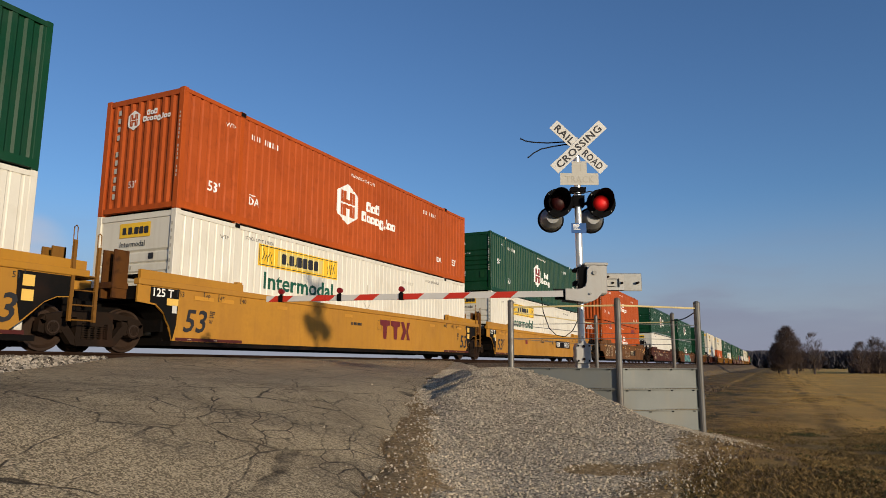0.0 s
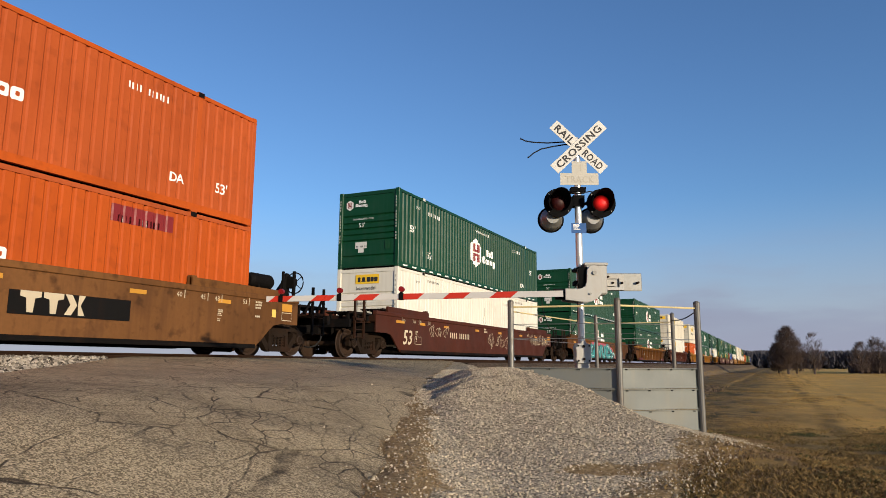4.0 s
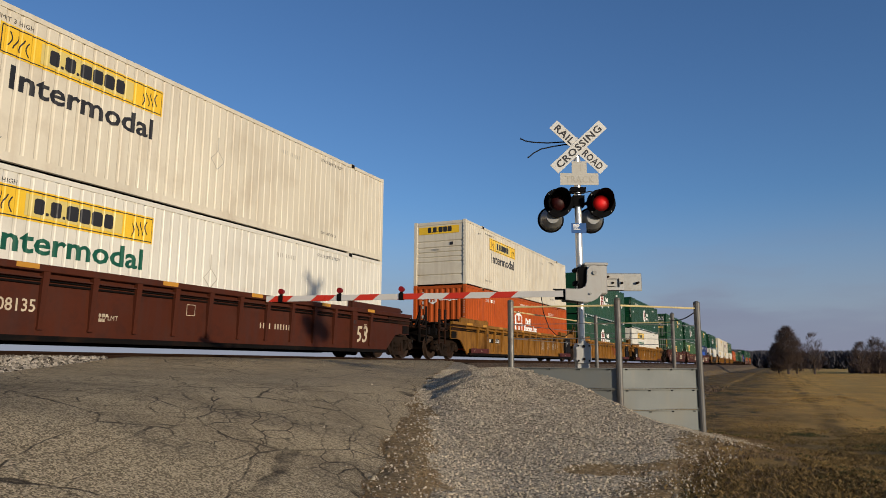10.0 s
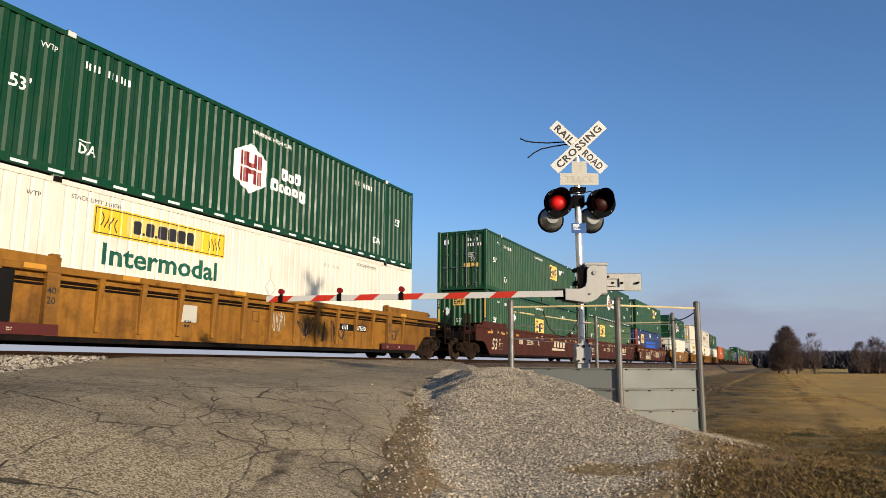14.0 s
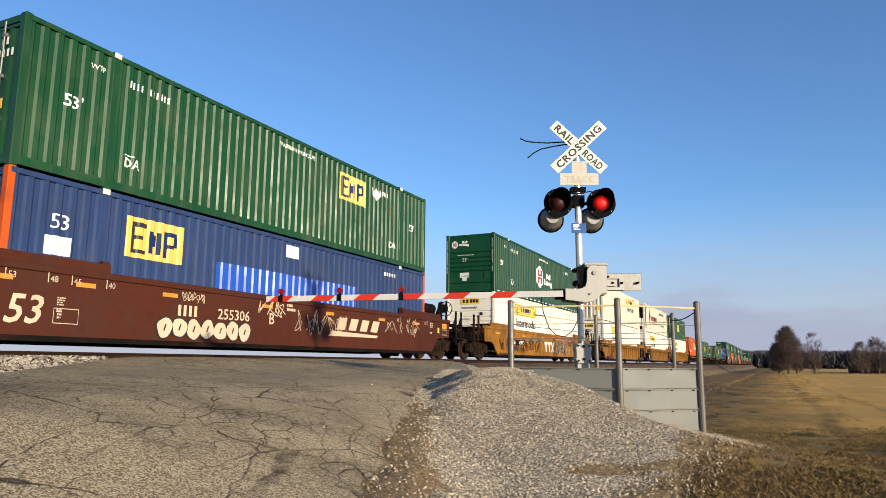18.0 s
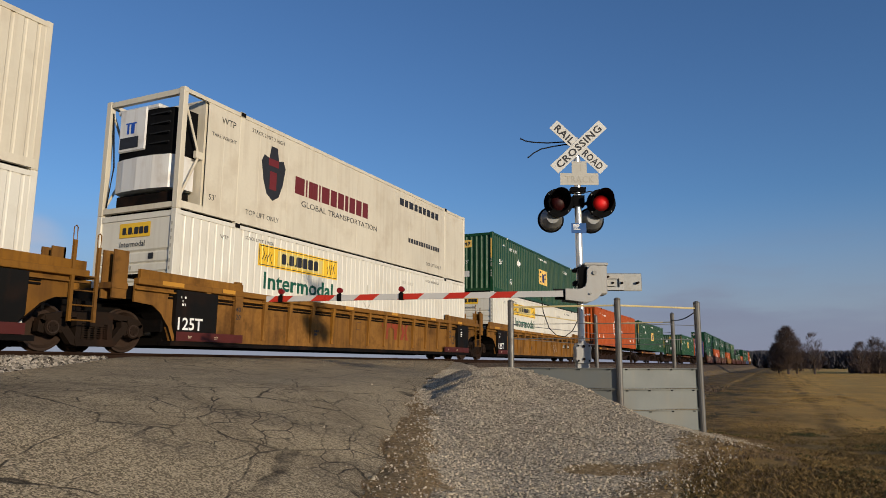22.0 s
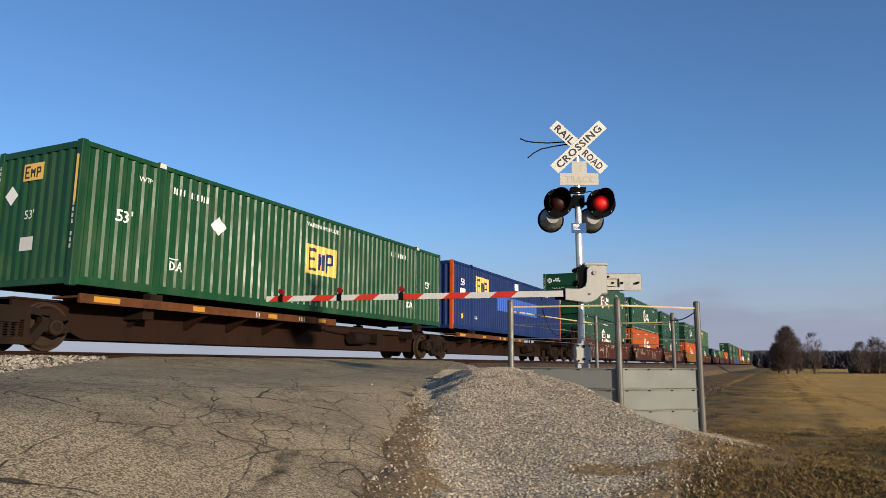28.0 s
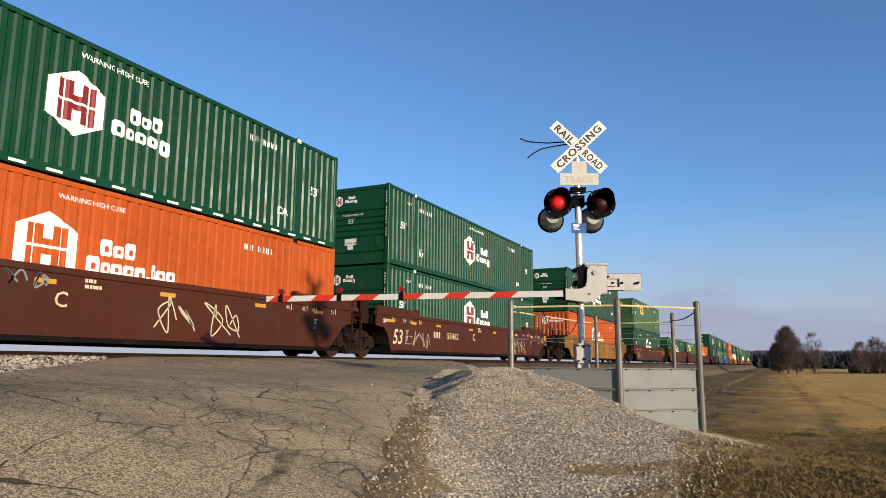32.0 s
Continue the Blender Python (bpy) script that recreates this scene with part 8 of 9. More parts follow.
    truck(car, -0.95 if left == "A" else 0.9)
    if right == "S":
        truck(car, CL - 0.6)
    if left == "S" or right == "S":
        def platform():
            bm = bmesh.new()
            a, c = (-1.3, 0.2) if left == "S" else (CL - 0.2, CL + 1.3)
            box(bm, a, c, -1.4, 1.4, 0.98, 1.04)
            box(bm, a, c, -0.3, 0.3, 0.7, 0.98)
            e = a if left == "S" else c
            for x in (e + 0.05, e + 0.5) if left == "S" else (e - 0.05, e - 0.5):
                rod(bm, (x, -1.38, 0.5), (x, -1.38, 1.5), 0.02, 6)
            for z in (0.52, 0.75):
                rod(bm, (e, -1.38, z), (e + (0.5 if left == "S" else -0.5), -1.38, z), 0.015, 6)
            return bm
        part("end_platform", clean(platform()), "spine_brown", car)
    return car


# ---- the train: place along the track at the start, kind of car, load below and above ----
Y3 = "bright yellow smooth-sided articulated well car"
R3 = "weathered yellow ribbed articulated well car"
B3 = "maroon smooth-sided articulated well car with white lettering"
TRAIN = [
    (-8.32, "car_yellow", "smooth", "S", "A", "banner_plain", "hexa", (("trio", 8.7, "decal_maroon", 1.15),), Y3),
    (11.09, "car_yellow", "smooth", "A", "A", "banner", "orange", (("trio", 8.7, "decal_maroon", 1.15),), Y3),
    (30.37, "car_yellow", "smooth", "A", "S", "banner", "hexa", (("plate", 9.85, 0.78, "768267", 3.1), ("letter", 9.1, 0.9, "A"), ("text", 6.95, 1.1, "LD LMT 117,100 PER UNIT", 0.09), ("patch", 4.3, 0.35, 0.2, 0.85, "decal_red")), Y3),
    (53.90, "car_brown", "smooth", "S", "S", "orange_patched", "orange", (("tag", -0.1, 1.1, 1.2, 2, "decal_cream", 0.010, 0.35), ("tag", 0.9, 1.7, 1.1, 3, "decal_cream", 0.010, 0.4), ("plate", 3.16, 0.66, "645912", 3.0), ("tag", 2.8, 3.2, 0.3, 6, "decal_cream", 0.006, 1.05), ("tag", 7.5, 2.2, 0.75, 4, "decal_cream", 0.012, 0.3), ("patch", 9.95, 2.5, 0.42, 0.62, "black"), ("trio", 10.15, "decal_cream", 0.7, 0.66)), "rusty brown smooth-sided well car with white spray scrawls"),
    (77.78, "car_maroon", "smooth", "S", "S", "banner_plain", "hexa_dash", (("number", 4.0, 0.82), ("tag", 2.0, 1.8, 0.5, 4, "decal_cream", 0.008, 0.8), ("tag", 8.0, 3.0, 0.7, 6, "decal_cream", 0.008, 0.5), ("tag", 14.0, 1.95, 0.5, 5, "decal_cream", 0.012, 0.78), ("tag", 16.0, 1.2, 0.55, 4, "decal_cream", 0.012, 0.78)), "maroon smooth-sided well car with spray scrawls"),
    (101.27, "car_rust", "smooth", "S", "S", "hexa", "hexa_dash", (("mural", 3.9, 8.6), ("tag", 10.7, 1.0, 0.12, 6, "decal_black", 0.008, 1.2), ("plate", 13.4, 0.75, "", 1.2)), "weathered yellow well car with a large teal mural"),
    (124.70, "car_rust", "ribbed", "S", "S", "hexa", "hexa", (("plate", 2.3, 0.76, "", 1.7), ("tag", 5.0, 0.5, 0.5, 2, "decal_cream", 0.006, 0.5), ("tag", 8.6, 0.9, 0.5, 2, "decal_cream", 0.012, 0.4), ("tag", 11.0, 0.8, 0.2, 3, "decal_cream", 0.008, 0.9)), "weathered brown-yellow ribbed well car"),
    (148.05, "car_maroon", "ribbed", "S", "S", "banner", "banner_old", (("number", 2.15, 0.68, 0.22, "208135"), ("text", 5.2, 0.62, "LD LMT", 0.09), ("number", 9.9, 0.68, 0.14)), "maroon ribbed well car with white numerals"),
    (171.38, "car_dirty", "ribbed", "S", "A", "orange", "banner_old", (("plate", 2.16, 0.76, "87530", 1.55), ("tag", 10.2, 0.6, 0.6, 3, "sign_faded", 0.007, 0.54), ("tag", 11.15, 0.6, 0.6, 3, "sign_faded", 0.007, 0.54), ("tag", 12.2, 0.6, 0.55, 3, "sign_faded", 0.007, 0.56), ("tag", 13.1, 0.5, 0.6, 3, "sign_faded", 0.007, 0.55)), R3),
    (190.83, "car_dirty", "ribbed", "A", "A", "hexa", "hexa_dash", (("trio", 9.0, "faded_red", 1.14, 0.56), ("patch", 11.36, 0.48, 0.34, 0.74, "decal_cream")), R3),
    (210.36, "car_dirty", "ribbed", "A", "S", "banner", "hexa_dash", (("plate", 11.36, 0.8, "87530", 1.5), ("patch", 5.1, 0.46, 0.38, 0.7, "sign_faded"), ("tag", 9.2, 2.4, 0.75, 6, "decal_black", 0.016, 0.4), ("tag", 8.1, 0.6, 0.6, 3, "sign_faded", 0.008, 0.6)), R3),
    (233.96, "car_maroon", "smooth", "S", "A", "pan", "pan_doors", (("number", 3.85, 0.82, 0.24, "255306"), ("emblem", 9.55), ("letter", 6.95, 0.8, "A")), B3),
    (253.38, "car_maroon", "smooth", "A", "A", "pan_pale", "hexa_dash", (("number", 3.85, 0.82, 0.24, "255306"), ("emblem", 9.55), ("letter", 6.95, 0.8, "C"), ("tag", 5.3, 1.45, 0.4, 6, "decal_cream", 0.012, 1.15)), B3),
    (272.87, "car_maroon", "smooth", "A", "S", "blue", "pan_doors", (("number", 3.85, 0.82, 0.24, "255306"), ("emblem", 9.55), ("letter", 6.88, 0.8, "B"), ("bubble", 3.3, 2.9, 0.5, 7, "decal_cream"), ("tag", 3.9, 0.7, 0.25, 4, "decal_cream", 0.008, 1.12), ("tag", 6.45, 1.1, 0.5, 3, "decal_cream", 0.013, 0.95), ("tag", 8.0, 2.6, 0.8, 7, "decal_cream", 0.009, 0.55), ("tag", 12.8, 2.5, 0.5, 6, "decal_cream", 0.007, 0.8)), B3),
    (296.41, "car_dirty", "smooth", "S", "S", "banner_dark", "hexa_dash", (("plate", 1.68, 0.76, "654933", 2.0), ("tag", 1.7, 2.0, 0.36, 7, "decal_black", 0.010, 0.38), ("tag", 0.0, 6.2, 0.8, 9, "spine_brown", 0.018, 0.4), ("tag", 8.9, 2.6, 1.1, 4, "decal_black", 0.032, 0.29), ("tag", 9.2, 2.2, 1.0, 7, "sign_faded", 0.012, 0.3), ("tag", 12.25, 1.6, 0.45, 6, "decal_black", 0.013, 0.9), ("tag", 11.4, 1.7, 0.9, 4, "sign_faded", 0.008, 0.35), ("trio", 7.14, "sign_white", 1.05, 0.5)), "weathered yellow well car with black spray scrawls"),
    (319.93, "car_dirty", "ribbed", "S", "A", "banner_dark", "banner_doors", (("plate", 2.1, 0.8, "789741", 1.65),), R3),
    (339.34, "car_dirty", "ribbed", "A", "A", "banner", "fridge", (("trio", 9.0, "faded_red", 1.0),), R3),
    (358.89, "car_dirty", "ribbed", "A", "S", "banner", "pan", (("plate", 11.3, 0.78, "789741", 1.6), ("tag", 9.0, 1.2, 0.5, 4, "sign_faded", 0.008, 0.5)), R3),
    (379.96, "spine", "", "S", "A", None, "orange", (), ""),
    (398.43, "spine", "", "A", "A", None, "pan", (), ""),
    (415.72, "spine", "", "A", "A", None, None, (), ""),
    (433.02, "spine", "", "A", "A", None, "pan", (), ""),
    (450.38, "spine", "", "A", "S", None, "blue_deep", (), ""),
    (471.41, "car_maroon", "smooth", "S", "A", "hexa", "hexa", (("number", 3.55, 0.8, 0.24, "55462"), ("letter", 7.05, 0.8, "B"), ("tag", 2.4, 2.0, 1.1, 4, "teal_grey", 0.02, 0.28), ("tag", 5.8, 1.7, 1.1, 3, "decal_cream", 0.016, 0.3), ("tag", 8.5, 1.2, 0.5, 5, "decal_cream", 0.014, 1.0), ("tag", 9.4, 0.95, 0.35, 4, "teal_grey", 0.016, 1.2), ("tag", 10.8, 1.3, 0.75, 3, "decal_cream", 0.02, 0.8)), B3),
    (490.93, "car_maroon", "smooth", "A", "A", "orange", "hexa_doors", (("number", 2.9, 0.78, 0.24, "55462"), ("letter", 7.0, 0.8, "C"), ("tag", 0.6, 1.3, 0.5, 4, "teal_grey", 0.014, 0.82), ("tag", 2.5, 1.3, 0.8, 3, "decal_cream", 0.012, 0.7), ("tag", 9.3, 2.9, 0.85, 4, "decal_cream", 0.018, 0.4), ("tag", 5.4, 1.4, 0.3, 4, "teal_grey", 0.02, 1.1)), B3),
    (510.32, "car_maroon", "smooth", "A", "S", "hexa", "hexa", (("number", 3.2, 0.78, 0.24, "55462"), ("letter", 7.0, 0.8, "C"), ("tag", 1.4, 1.6, 0.7, 3, "decal_cream", 0.010), ("tag", 12.0, 2.0, 0.8, 4, "decal_cream", 0.012)), B3),
    (533.80, "car_dirty", "smooth", "S", "S", "orange", "hexa", (), "weathered yellow smooth-sided well car"),
    (557.25, "car_maroon", "smooth", "S", "S", "hexa", "pan_pale", (), "maroon smooth-sided well car"),
    (580.70, "car_maroon", "smooth", "S", "A", "hexa", None, (), B3),
    (600.13, "car_maroon", "smooth", "A", "A", "pan_pale", None, (), B3),
    (619.56, "car_maroon", "smooth", "A", "S", "orange", None, (), B3),
    (643.00, "car_maroon", "smooth", "S", "A", "hexa", "hexa", (), B3),
    (662.43, "car_blue", "smooth", "A", "A", "pan_pale", "hexa", (), "dark blue articulated well car"),
    (681.86, "car_blue", "smooth", "A", "S", "hexa", "hexa", (), "dark blue articulated well car"),
    (705.30, "car_dirty", "ribbed", "S", "S", "orange", "orange", (), "weathered yellow ribbed well car"),
]
more = random.Random(5)
c = 728.75
while c < 1130:
    art = more.random() < 0.5
    for j in range(3 if art else 1):
        left, right = ("S" if j == 0 else "A", "S" if j == 2 else "A") if art else ("S", "S")
        TRAIN.append((c, more.choice(("car_maroon", "car_dirty")), "smooth", left, right,
                      more.choice(("hexa", "hexa", "orange", "pan", "banner")), more.choice(("hexa", "hexa", "orange", "pan_pale", "hexa")), (), "dusty smooth-sided well car far down the train"))
        c += 19.44 if j < 2 and art else 23.47

PROTO = {}
CONVOY = []


def load_box(kind):
    if kind not in PROTO:
        PROTO[kind] = build_box(kind)
        return PROTO[kind]
    return copy_thing(PROTO[kind], Matrix.Identity(4))


for i, (c, paint, style, left, right, low, high, deco, label) in enumerate(TRAIN):
    near = i < 29
    if paint == "spine":
        car = spine_car(left, right, "rusty brown spine car" + (", empty" if high is None else " carrying one container"))
    else:
        car = well_car(paint, style, left, right, deco, near, brake=i == 23, label=label, tank=i in (3, 6, 13, 14))
    CONVOY.append((car, c, 0.0))
    if low:
        CONVOY.append((load_box(low), c, 0.35))
    if high:
        CONVOY.append((load_box(high), c, 1.245 if paint == "spine" else 3.252))
# ---- distance: bare winter trees, woods and bushes ----
def at_dir(px_angle, dist):
    """A place at an angle to the right of the camera's heading."""
    a = YAW - radians(px_angle)
    return dist * math.cos(a), dist * math.sin(a)


def tree(angle, dist, height, width, count, seed):
    """A bare tree whose crown is a dense haze of twigs within an uneven outline."""
    rng = random.Random(seed)
    x, y = at_dir(angle, dist)
    th = thing("tree", "bare brown winter tree at the field's edge", "tree", "trees by the field", at=pose(x, y, -1.85))
    bm = bmesh.new()
    rod(bm, (0, 0, -0.3), (0.1, 0, height * 0.35), height * 0.026, 8, height * 0.016)
    for k in range(9):
        a = k * 2.4
        b0 = Vector((0.05, 0, height * rng.uniform(0.12, 0.35)))
        b1 = b0 + Vector((math.cos(a) * width * 0.3, math.sin(a) * width * 0.3, height * rng.uniform(0.25, 0.45)))
        rod(bm, b0, b1, height * 0.011, 5, height * 0.004)
    part("trunk", bm, "bark", th)
    bm = bmesh.new()
    for _ in range(count):
        z = rng.random()
        r = width * 0.5 * (math.sin(math.pi * min(1.0, 0.18 + 0.80 * z)) ** 0.6) * (0.9 + 0.25 * noise.noise((z * 3, seed, 1)))
        a, q = rng.uniform(0, 6.283), math.sqrt(rng.random())
        p = Vector((math.cos(a) * r * q, math.sin(a) * r * q, height * (0.06 + 0.84 * z)))
        if noise.noise(p * (2.6 / width) + Vector((seed, 0, 0))) < -0.22:
            continue
        d = Vector((p.x / width + rng.uniform(-0.5, 0.5), p.y / width + rng.uniform(-0.5, 0.5), rng.uniform(0.3, 1.0))).normalized()
        e = p + d * height * rng.uniform(0.05, 0.12)
        rod(bm, p, e, 0.032, 3, 0.008)
        for _ in range(2):
            f = p.lerp(e, rng.uniform(0.2, 0.8))
            rod(bm, f, f + (d + Vector((rng.uniform(-0.8, 0.8), rng.uniform(-0.8, 0.8), rng.uniform(-0.3, 0.5)))).normalized() * height * 0.06, 0.02, 3, 0.006)
    part("crown", bm, "twig", th)
    return th


tree(26.35, 150, 9.4, 5.8, 3200, 1)
tree(25.7, 156, 6.4, 4.0, 1300, 9)
tree(26.9, 154, 6.6, 4.4, 1200, 10)
tree(28.05, 152, 8.2, 4.6, 520, 3)
tree(31.0, 165, 6.8, 4.5, 900, 4)
tree(32.0, 172, 8.4, 5.5, 1300, 5)
tree(33.0, 168, 7.4, 4.5, 900, 6)
tree(33.9, 166, 7.0, 4.5, 900, 7)


def woods(name, spans, label, seed, material="far_wood"):
    """A belt of far trees: a haze of upright twigs, uneven along the top."""
    rng = random.Random(seed)
    bm = bmesh.new()
    for a0, a1, dist, low, high, count in spans:
        for i in range(count):
            a = a0 + (a1 - a0) * (i + rng.random()) / count
            d = dist * rng.uniform(0.96, 1.1)
            x, y = at_dir(a, d)
            h = low + (high - low) * (0.5 + 0.5 * noise.noise((a * 0.9, seed, 0))) * (0.85 + 0.3 * noise.noise((a * 5, seed, 4)))
            w = dist * 0.008
            for _ in range(12):
                z = rng.random() ** 0.7
                p = Vector((x + rng.uniform(-w, w), y + rng.uniform(-w, w), -2.2 + h * 0.8 * z))
                rod(bm, p, p + Vector((rng.uniform(-0.5, 0.5), rng.uniform(-0.5, 0.5), 1.0)) * h * 0.22, dist * 0.0011, 3, dist * 0.0002)
    return tagged(part(name, bm, material, None), label, "woods", kind="stuff")


woods("far_woods", ((20.5, 60, 420, 8, 12, 2600), ), "belt of grey bare woods on the horizon", 11)
woods("far_woods", ((30.6, 36, 185, 2.2, 3.6, 700), ), "hedge of dark bare bushes behind the field", 12, "twig")
woods("far_woods", ((22.6, 25.7, 640, 10, 19, 900), ), "grey bare woods along the track", 13)


def far_bushes():
    """Small round evergreens far beyond the track, seen under the cars."""
    rng = random.Random(3)
    for a, w in ((-22.8, 2.2), (-21.0, 1.6), (-20.2, 2.0), (-17.0, 2.6), (-15.8, 1.0), (-12.6, 1.8), (-10.5, 1.6), (-9.5, 2.0), (-4.0, 2.0), (-2.0, 1.7)):
        x, y = at_dir(a, 260)
        bm = bmesh.new()
        for _ in range(60):
            t = Vector((rng.uniform(-w, w), rng.uniform(-w, w), 0))
            rod(bm, (t.x, t.y, 0), (t.x * 0.7, t.y * 0.7, (2.2 + 0.8 * w) * rng.uniform(0.6, 1.0)), 0.7, 5, 0.45)
        th = solid("far_bush", bm, "far_wood", "small dark tree far across the fields", "tree", "far trees beyond the track")
        th.matrix_basis = pose(x, y, -2.0)


far_bushes()


# ---- grass on the verges ----
def blades(name, count, place, tall, material, label, seed):
    rng = random.Random(seed)
    verts, faces = [], []
    for _ in range(count):
        p = place(rng)
        if p is None:
            continue
        x, y, z = p
        for _ in range(rng.randint(3, 6)):
            a, h = rng.uniform(0, 6.28), tall * rng.uniform(0.4, 1.2)
            lean = h * rng.uniform(0.5, 2.2)
            ox, oy = x + rng.uniform(-0.06, 0.06), y + rng.uniform(-0.06, 0.06)
            w = 0.003 + 0.004 * rng.random()
            cx, cy = math.cos(a), math.sin(a)
            k = len(verts)
            verts += [(ox - cy * w, oy + cx * w, z - 0.01), (ox + cy * w, oy - cx * w, z - 0.01),
                      (ox + cx * lean * 0.4 + cy * w * 0.7, oy + cy * lean * 0.4 - cx * w * 0.7, z + h * 0.65), (ox + cx * lean, oy + cy * lean, z + h)]
            faces += [(k, k + 1, k + 2), (k, k + 2, k + 3)]
    me = bpy.data.meshes.new(name)
    me.from_pydata(verts, [], faces)
    return tagged(part(name, me, material, None), label, "grass", kind="stuff")


def verge_grass(rng):
    u, v = 5.4 * 3.2 ** rng.random(), rng.uniform(1.0, 11)
    x, y = xy(u, v)
    if behind_wall(x, y) or y > 10.5 or rng.random() < smooth(8.0, 17.2, u):
        return None
    if v < heap_edge(u) + rng.gauss(0.15, 0.3) or noise.noise((x * 0.9, y * 0.9, 20)) + 0.4 * noise.noise((x * 3, y * 3, 2)) < -0.12 + rng.gauss(0, 0.1):
        return None
    return x, y, land(x, y)


blades("dry_grass", 64000, verge_grass, 0.026, "near_grass", "tufts of dry straw-coloured grass on the verge", 31)


def green_patch(rng):
    u, v = rng.uniform(5.4, 14), rng.uniform(2.0, 9)
    x, y = xy(u, v)
    if v < heap_edge(u) + 0.1 or noise.noise((x * 0.8, y * 0.8, 44)) < 0.12 or behind_wall(x, y):
        return None
    return x, y, land(x, y)


blades("green_grass", 9000, green_patch, 0.026, "green_grass", "patches of short green winter grass", 32)


def strip_grass(rng):
    u, v = rng.uniform(4.8, 12.5), rng.uniform(-0.9, 5.6)
    x, y = xy(u, v)
    if v < road_right(u) - 0.02 or rng.random() > earth_share(u, v) ** 2 or v > heap_edge(u) + 1.0 or noise.noise((x * 2.2, y * 2.2, 3)) < -0.15:
        return None
    return x, y, land(x, y) + 0.01


blades("dead_weeds", 20000, strip_grass, 0.016, "weed", "dead grass along the road's broken edge and the heap's foot", 33)


def stubble():
    """The mown field as clumps of short dry stalks, coarser with distance."""
    rng = random.Random(40)
    verts, faces = [], []
    for _ in range(30000):
        r = 16.0 * (190.0 / 16.0) ** rng.random()
        a = YAW - radians(rng.uniform(12, 50))
        x, y = r * math.cos(a), r * math.sin(a)
        if y > 0.5 + 3.0 * noise.noise((x * 0.05, y * 0.05, 8)) - 0.5 + 2.5 * smooth(40, 120, x) + rng.gauss(0, 1.6):
            continue
        z = ground_z(x, y)
        size = 0.022 + 0.0007 * r
        for _ in range(3):
            h, w = size * rng.uniform(0.2, 0.5), size * rng.uniform(0.1, 0.3)
            ox, oy = x + rng.uniform(-2, 2) * size, y + rng.uniform(-2, 2) * size
            b = rng.uniform(0, 3.14)
            cx, cy = math.cos(b) * w, math.sin(b) * w
            lx, ly = rng.uniform(-1.2, 1.2) * h, rng.uniform(-1.2, 1.2) * h
            k = len(verts)
            verts += [(ox - cx, oy - cy, z - 0.02), (ox + cx, oy + cy, z - 0.02), (ox + cx * 0.4 + lx, oy + cy * 0.4 + ly, z + h), (ox - cx * 0.4 + lx, oy - cy * 0.4 + ly, z + h)]
            faces.append((k, k + 1, k + 2, k + 3))
    me = bpy.data.meshes.new("field_stubble")
    me.from_pydata(verts, [], faces)
    return tagged(part("field_stubble", me, "stubble", None), "short golden stubble covering the mown field", "grass", kind="stuff")


stubble()


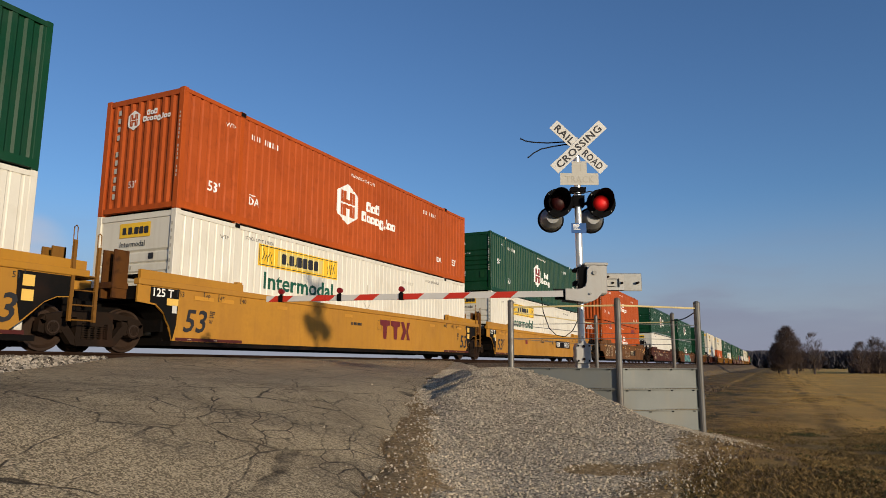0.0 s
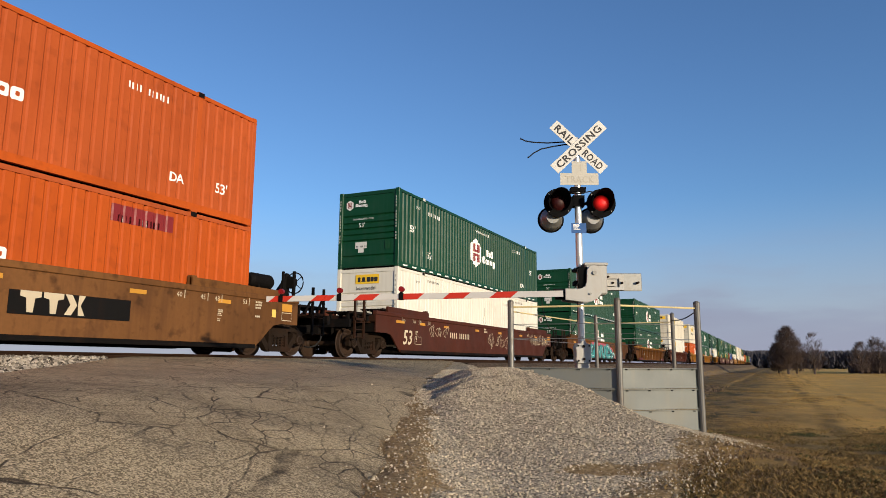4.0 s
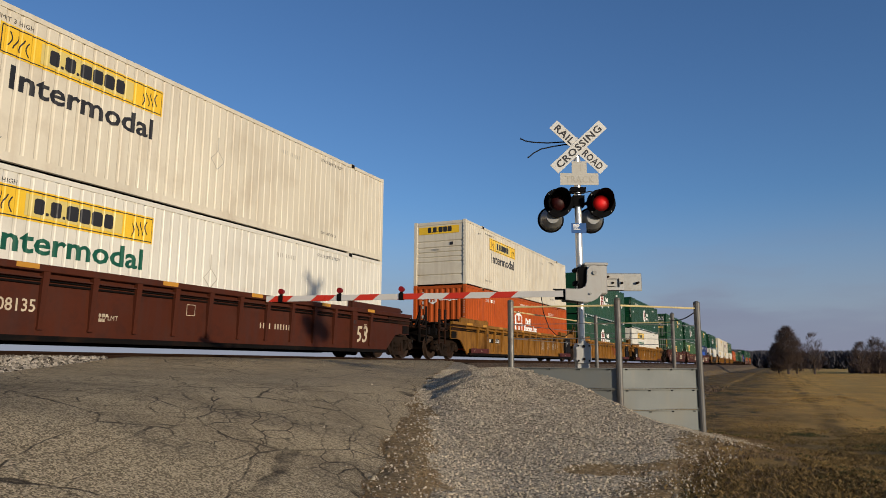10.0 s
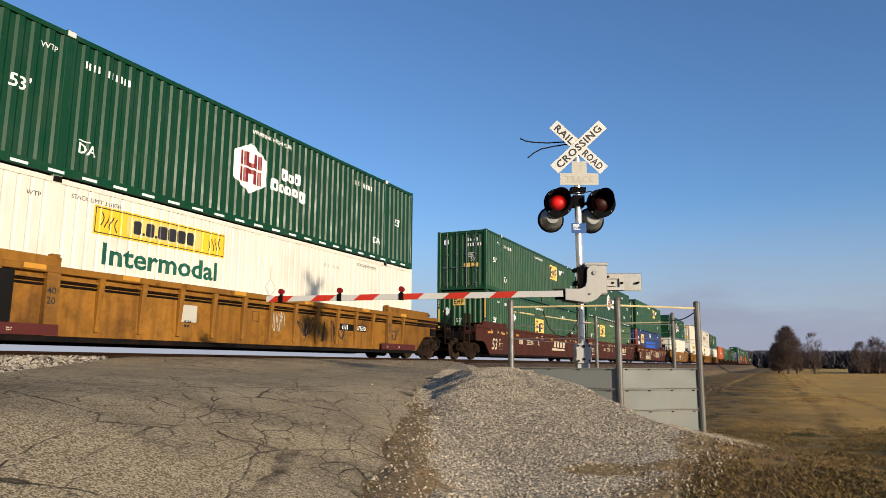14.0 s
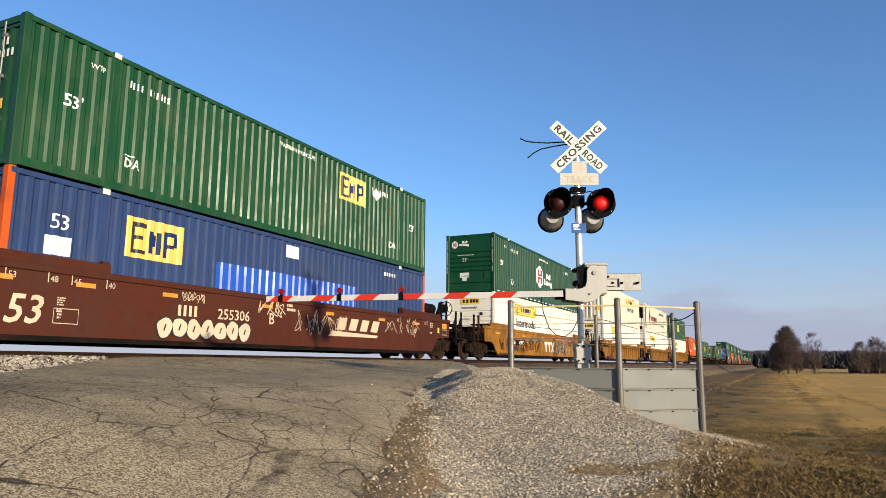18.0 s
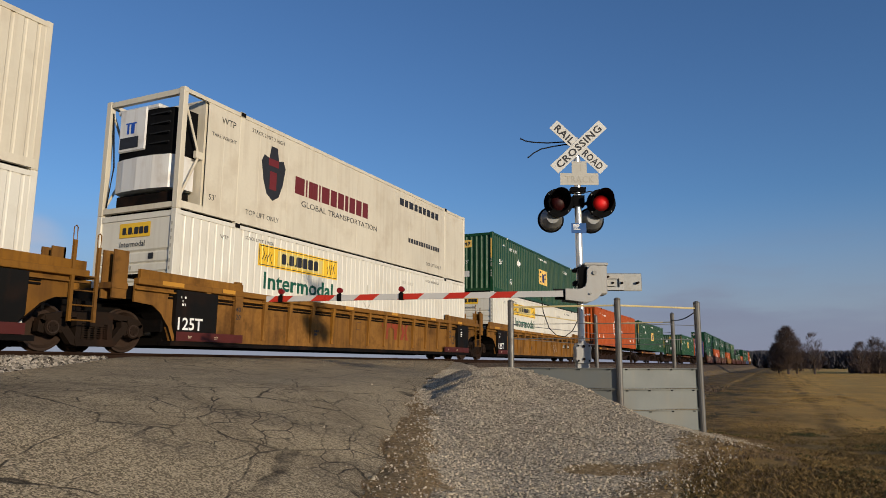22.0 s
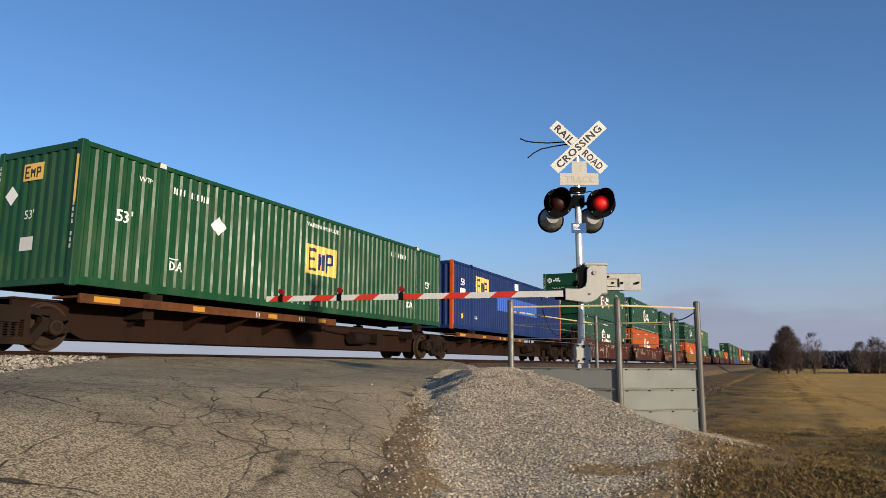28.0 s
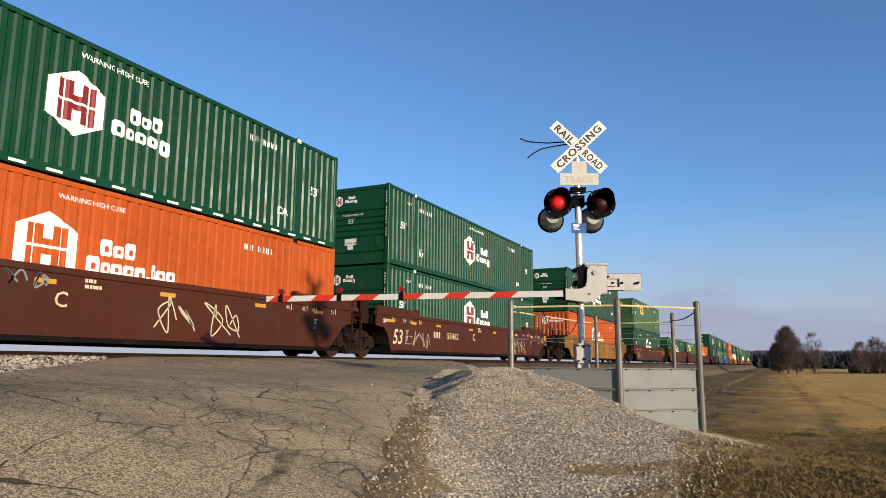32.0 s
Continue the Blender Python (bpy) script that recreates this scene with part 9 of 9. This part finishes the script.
def bank_weeds():
    """Matted brown weeds and grass on the railway bank and in its ditch."""
    rng = random.Random(41)
    verts, faces = [], []
    for _ in range(30000):
        r = 14.0 * (150.0 / 14.0) ** rng.random()
        a = YAW - radians(rng.uniform(8, 42))
        x, y = r * math.cos(a), r * math.sin(a)
        if y < -2.5 + 2 * noise.noise((x * 0.06, 3, 8)) or y > TRACK - 2.6 or behind_wall(x, y) or on_road(x, y, 0.5) or (x < 17.5 and y > 1.0):
            continue
        if noise.noise((x * 0.25, y * 0.7, 12)) < -0.02:
            continue
        z = ground_z(x, y)
        size = 0.026 + 0.0009 * r
        for _ in range(4):
            h, w = size * rng.uniform(0.25, 0.7), size * rng.uniform(0.1, 0.28)
            ox, oy = x + rng.uniform(-2, 2) * size, y + rng.uniform(-2, 2) * size
            b = rng.uniform(0, 3.14)
            cx, cy = math.cos(b) * w, math.sin(b) * w
            lx, ly = rng.uniform(-1.8, 1.8) * h, rng.uniform(-1.8, 1.8) * h
            k = len(verts)
            verts += [(ox - cx, oy - cy, z - 0.02), (ox + cx, oy + cy, z - 0.02), (ox + cx * 0.3 + lx, oy + cy * 0.3 + ly, z + h), (ox - cx * 0.3 + lx, oy - cy * 0.3 + ly, z + h)]
            faces.append((k, k + 1, k + 2, k + 3))
    me = bpy.data.meshes.new("bank_weeds")
    me.from_pydata(verts, [], faces)
    return tagged(part("bank_weeds", me, "grass", None), "matted brown weeds and dry grass on the railway bank", "grass", kind="stuff")


bank_weeds()


# ---- what moves: the train, gaining speed a little ----
def gone(t):
    """How far the train has come since the start."""
    return 13.9155 * t + 0.0507715 * t * t - 0.000231194 * t ** 3


def motions():
    times = [i * 2.0 for i in range(17)]
    for ob, c, z in CONVOY:
        walk(ob, [(t, pose(c - gone(t), TRACK, z)) for t in times])
    # the flashers, right and left in turn: half-glowing balls turned to imitate blinking
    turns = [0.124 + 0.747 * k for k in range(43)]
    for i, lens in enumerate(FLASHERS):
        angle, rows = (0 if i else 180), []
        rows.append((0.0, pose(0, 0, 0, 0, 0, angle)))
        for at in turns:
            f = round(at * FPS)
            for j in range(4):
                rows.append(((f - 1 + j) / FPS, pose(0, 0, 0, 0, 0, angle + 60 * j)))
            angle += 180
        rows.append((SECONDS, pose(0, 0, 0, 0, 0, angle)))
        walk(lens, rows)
    first = WHEELSETS[0]
    walk(first, [(k / FPS, pose(0, 0, 0, 0, -math.degrees(gone(k / FPS) / WHEEL_R), 0)) for k in range(int(SECONDS * FPS) + 1)])
    for w in WHEELSETS[1:]:
        w.rotation_mode = "QUATERNION"
        keys = w.animation_data_create()
        keys.action = first.animation_data.action
        keys.action_slot = first.animation_data.action_slot


motions()
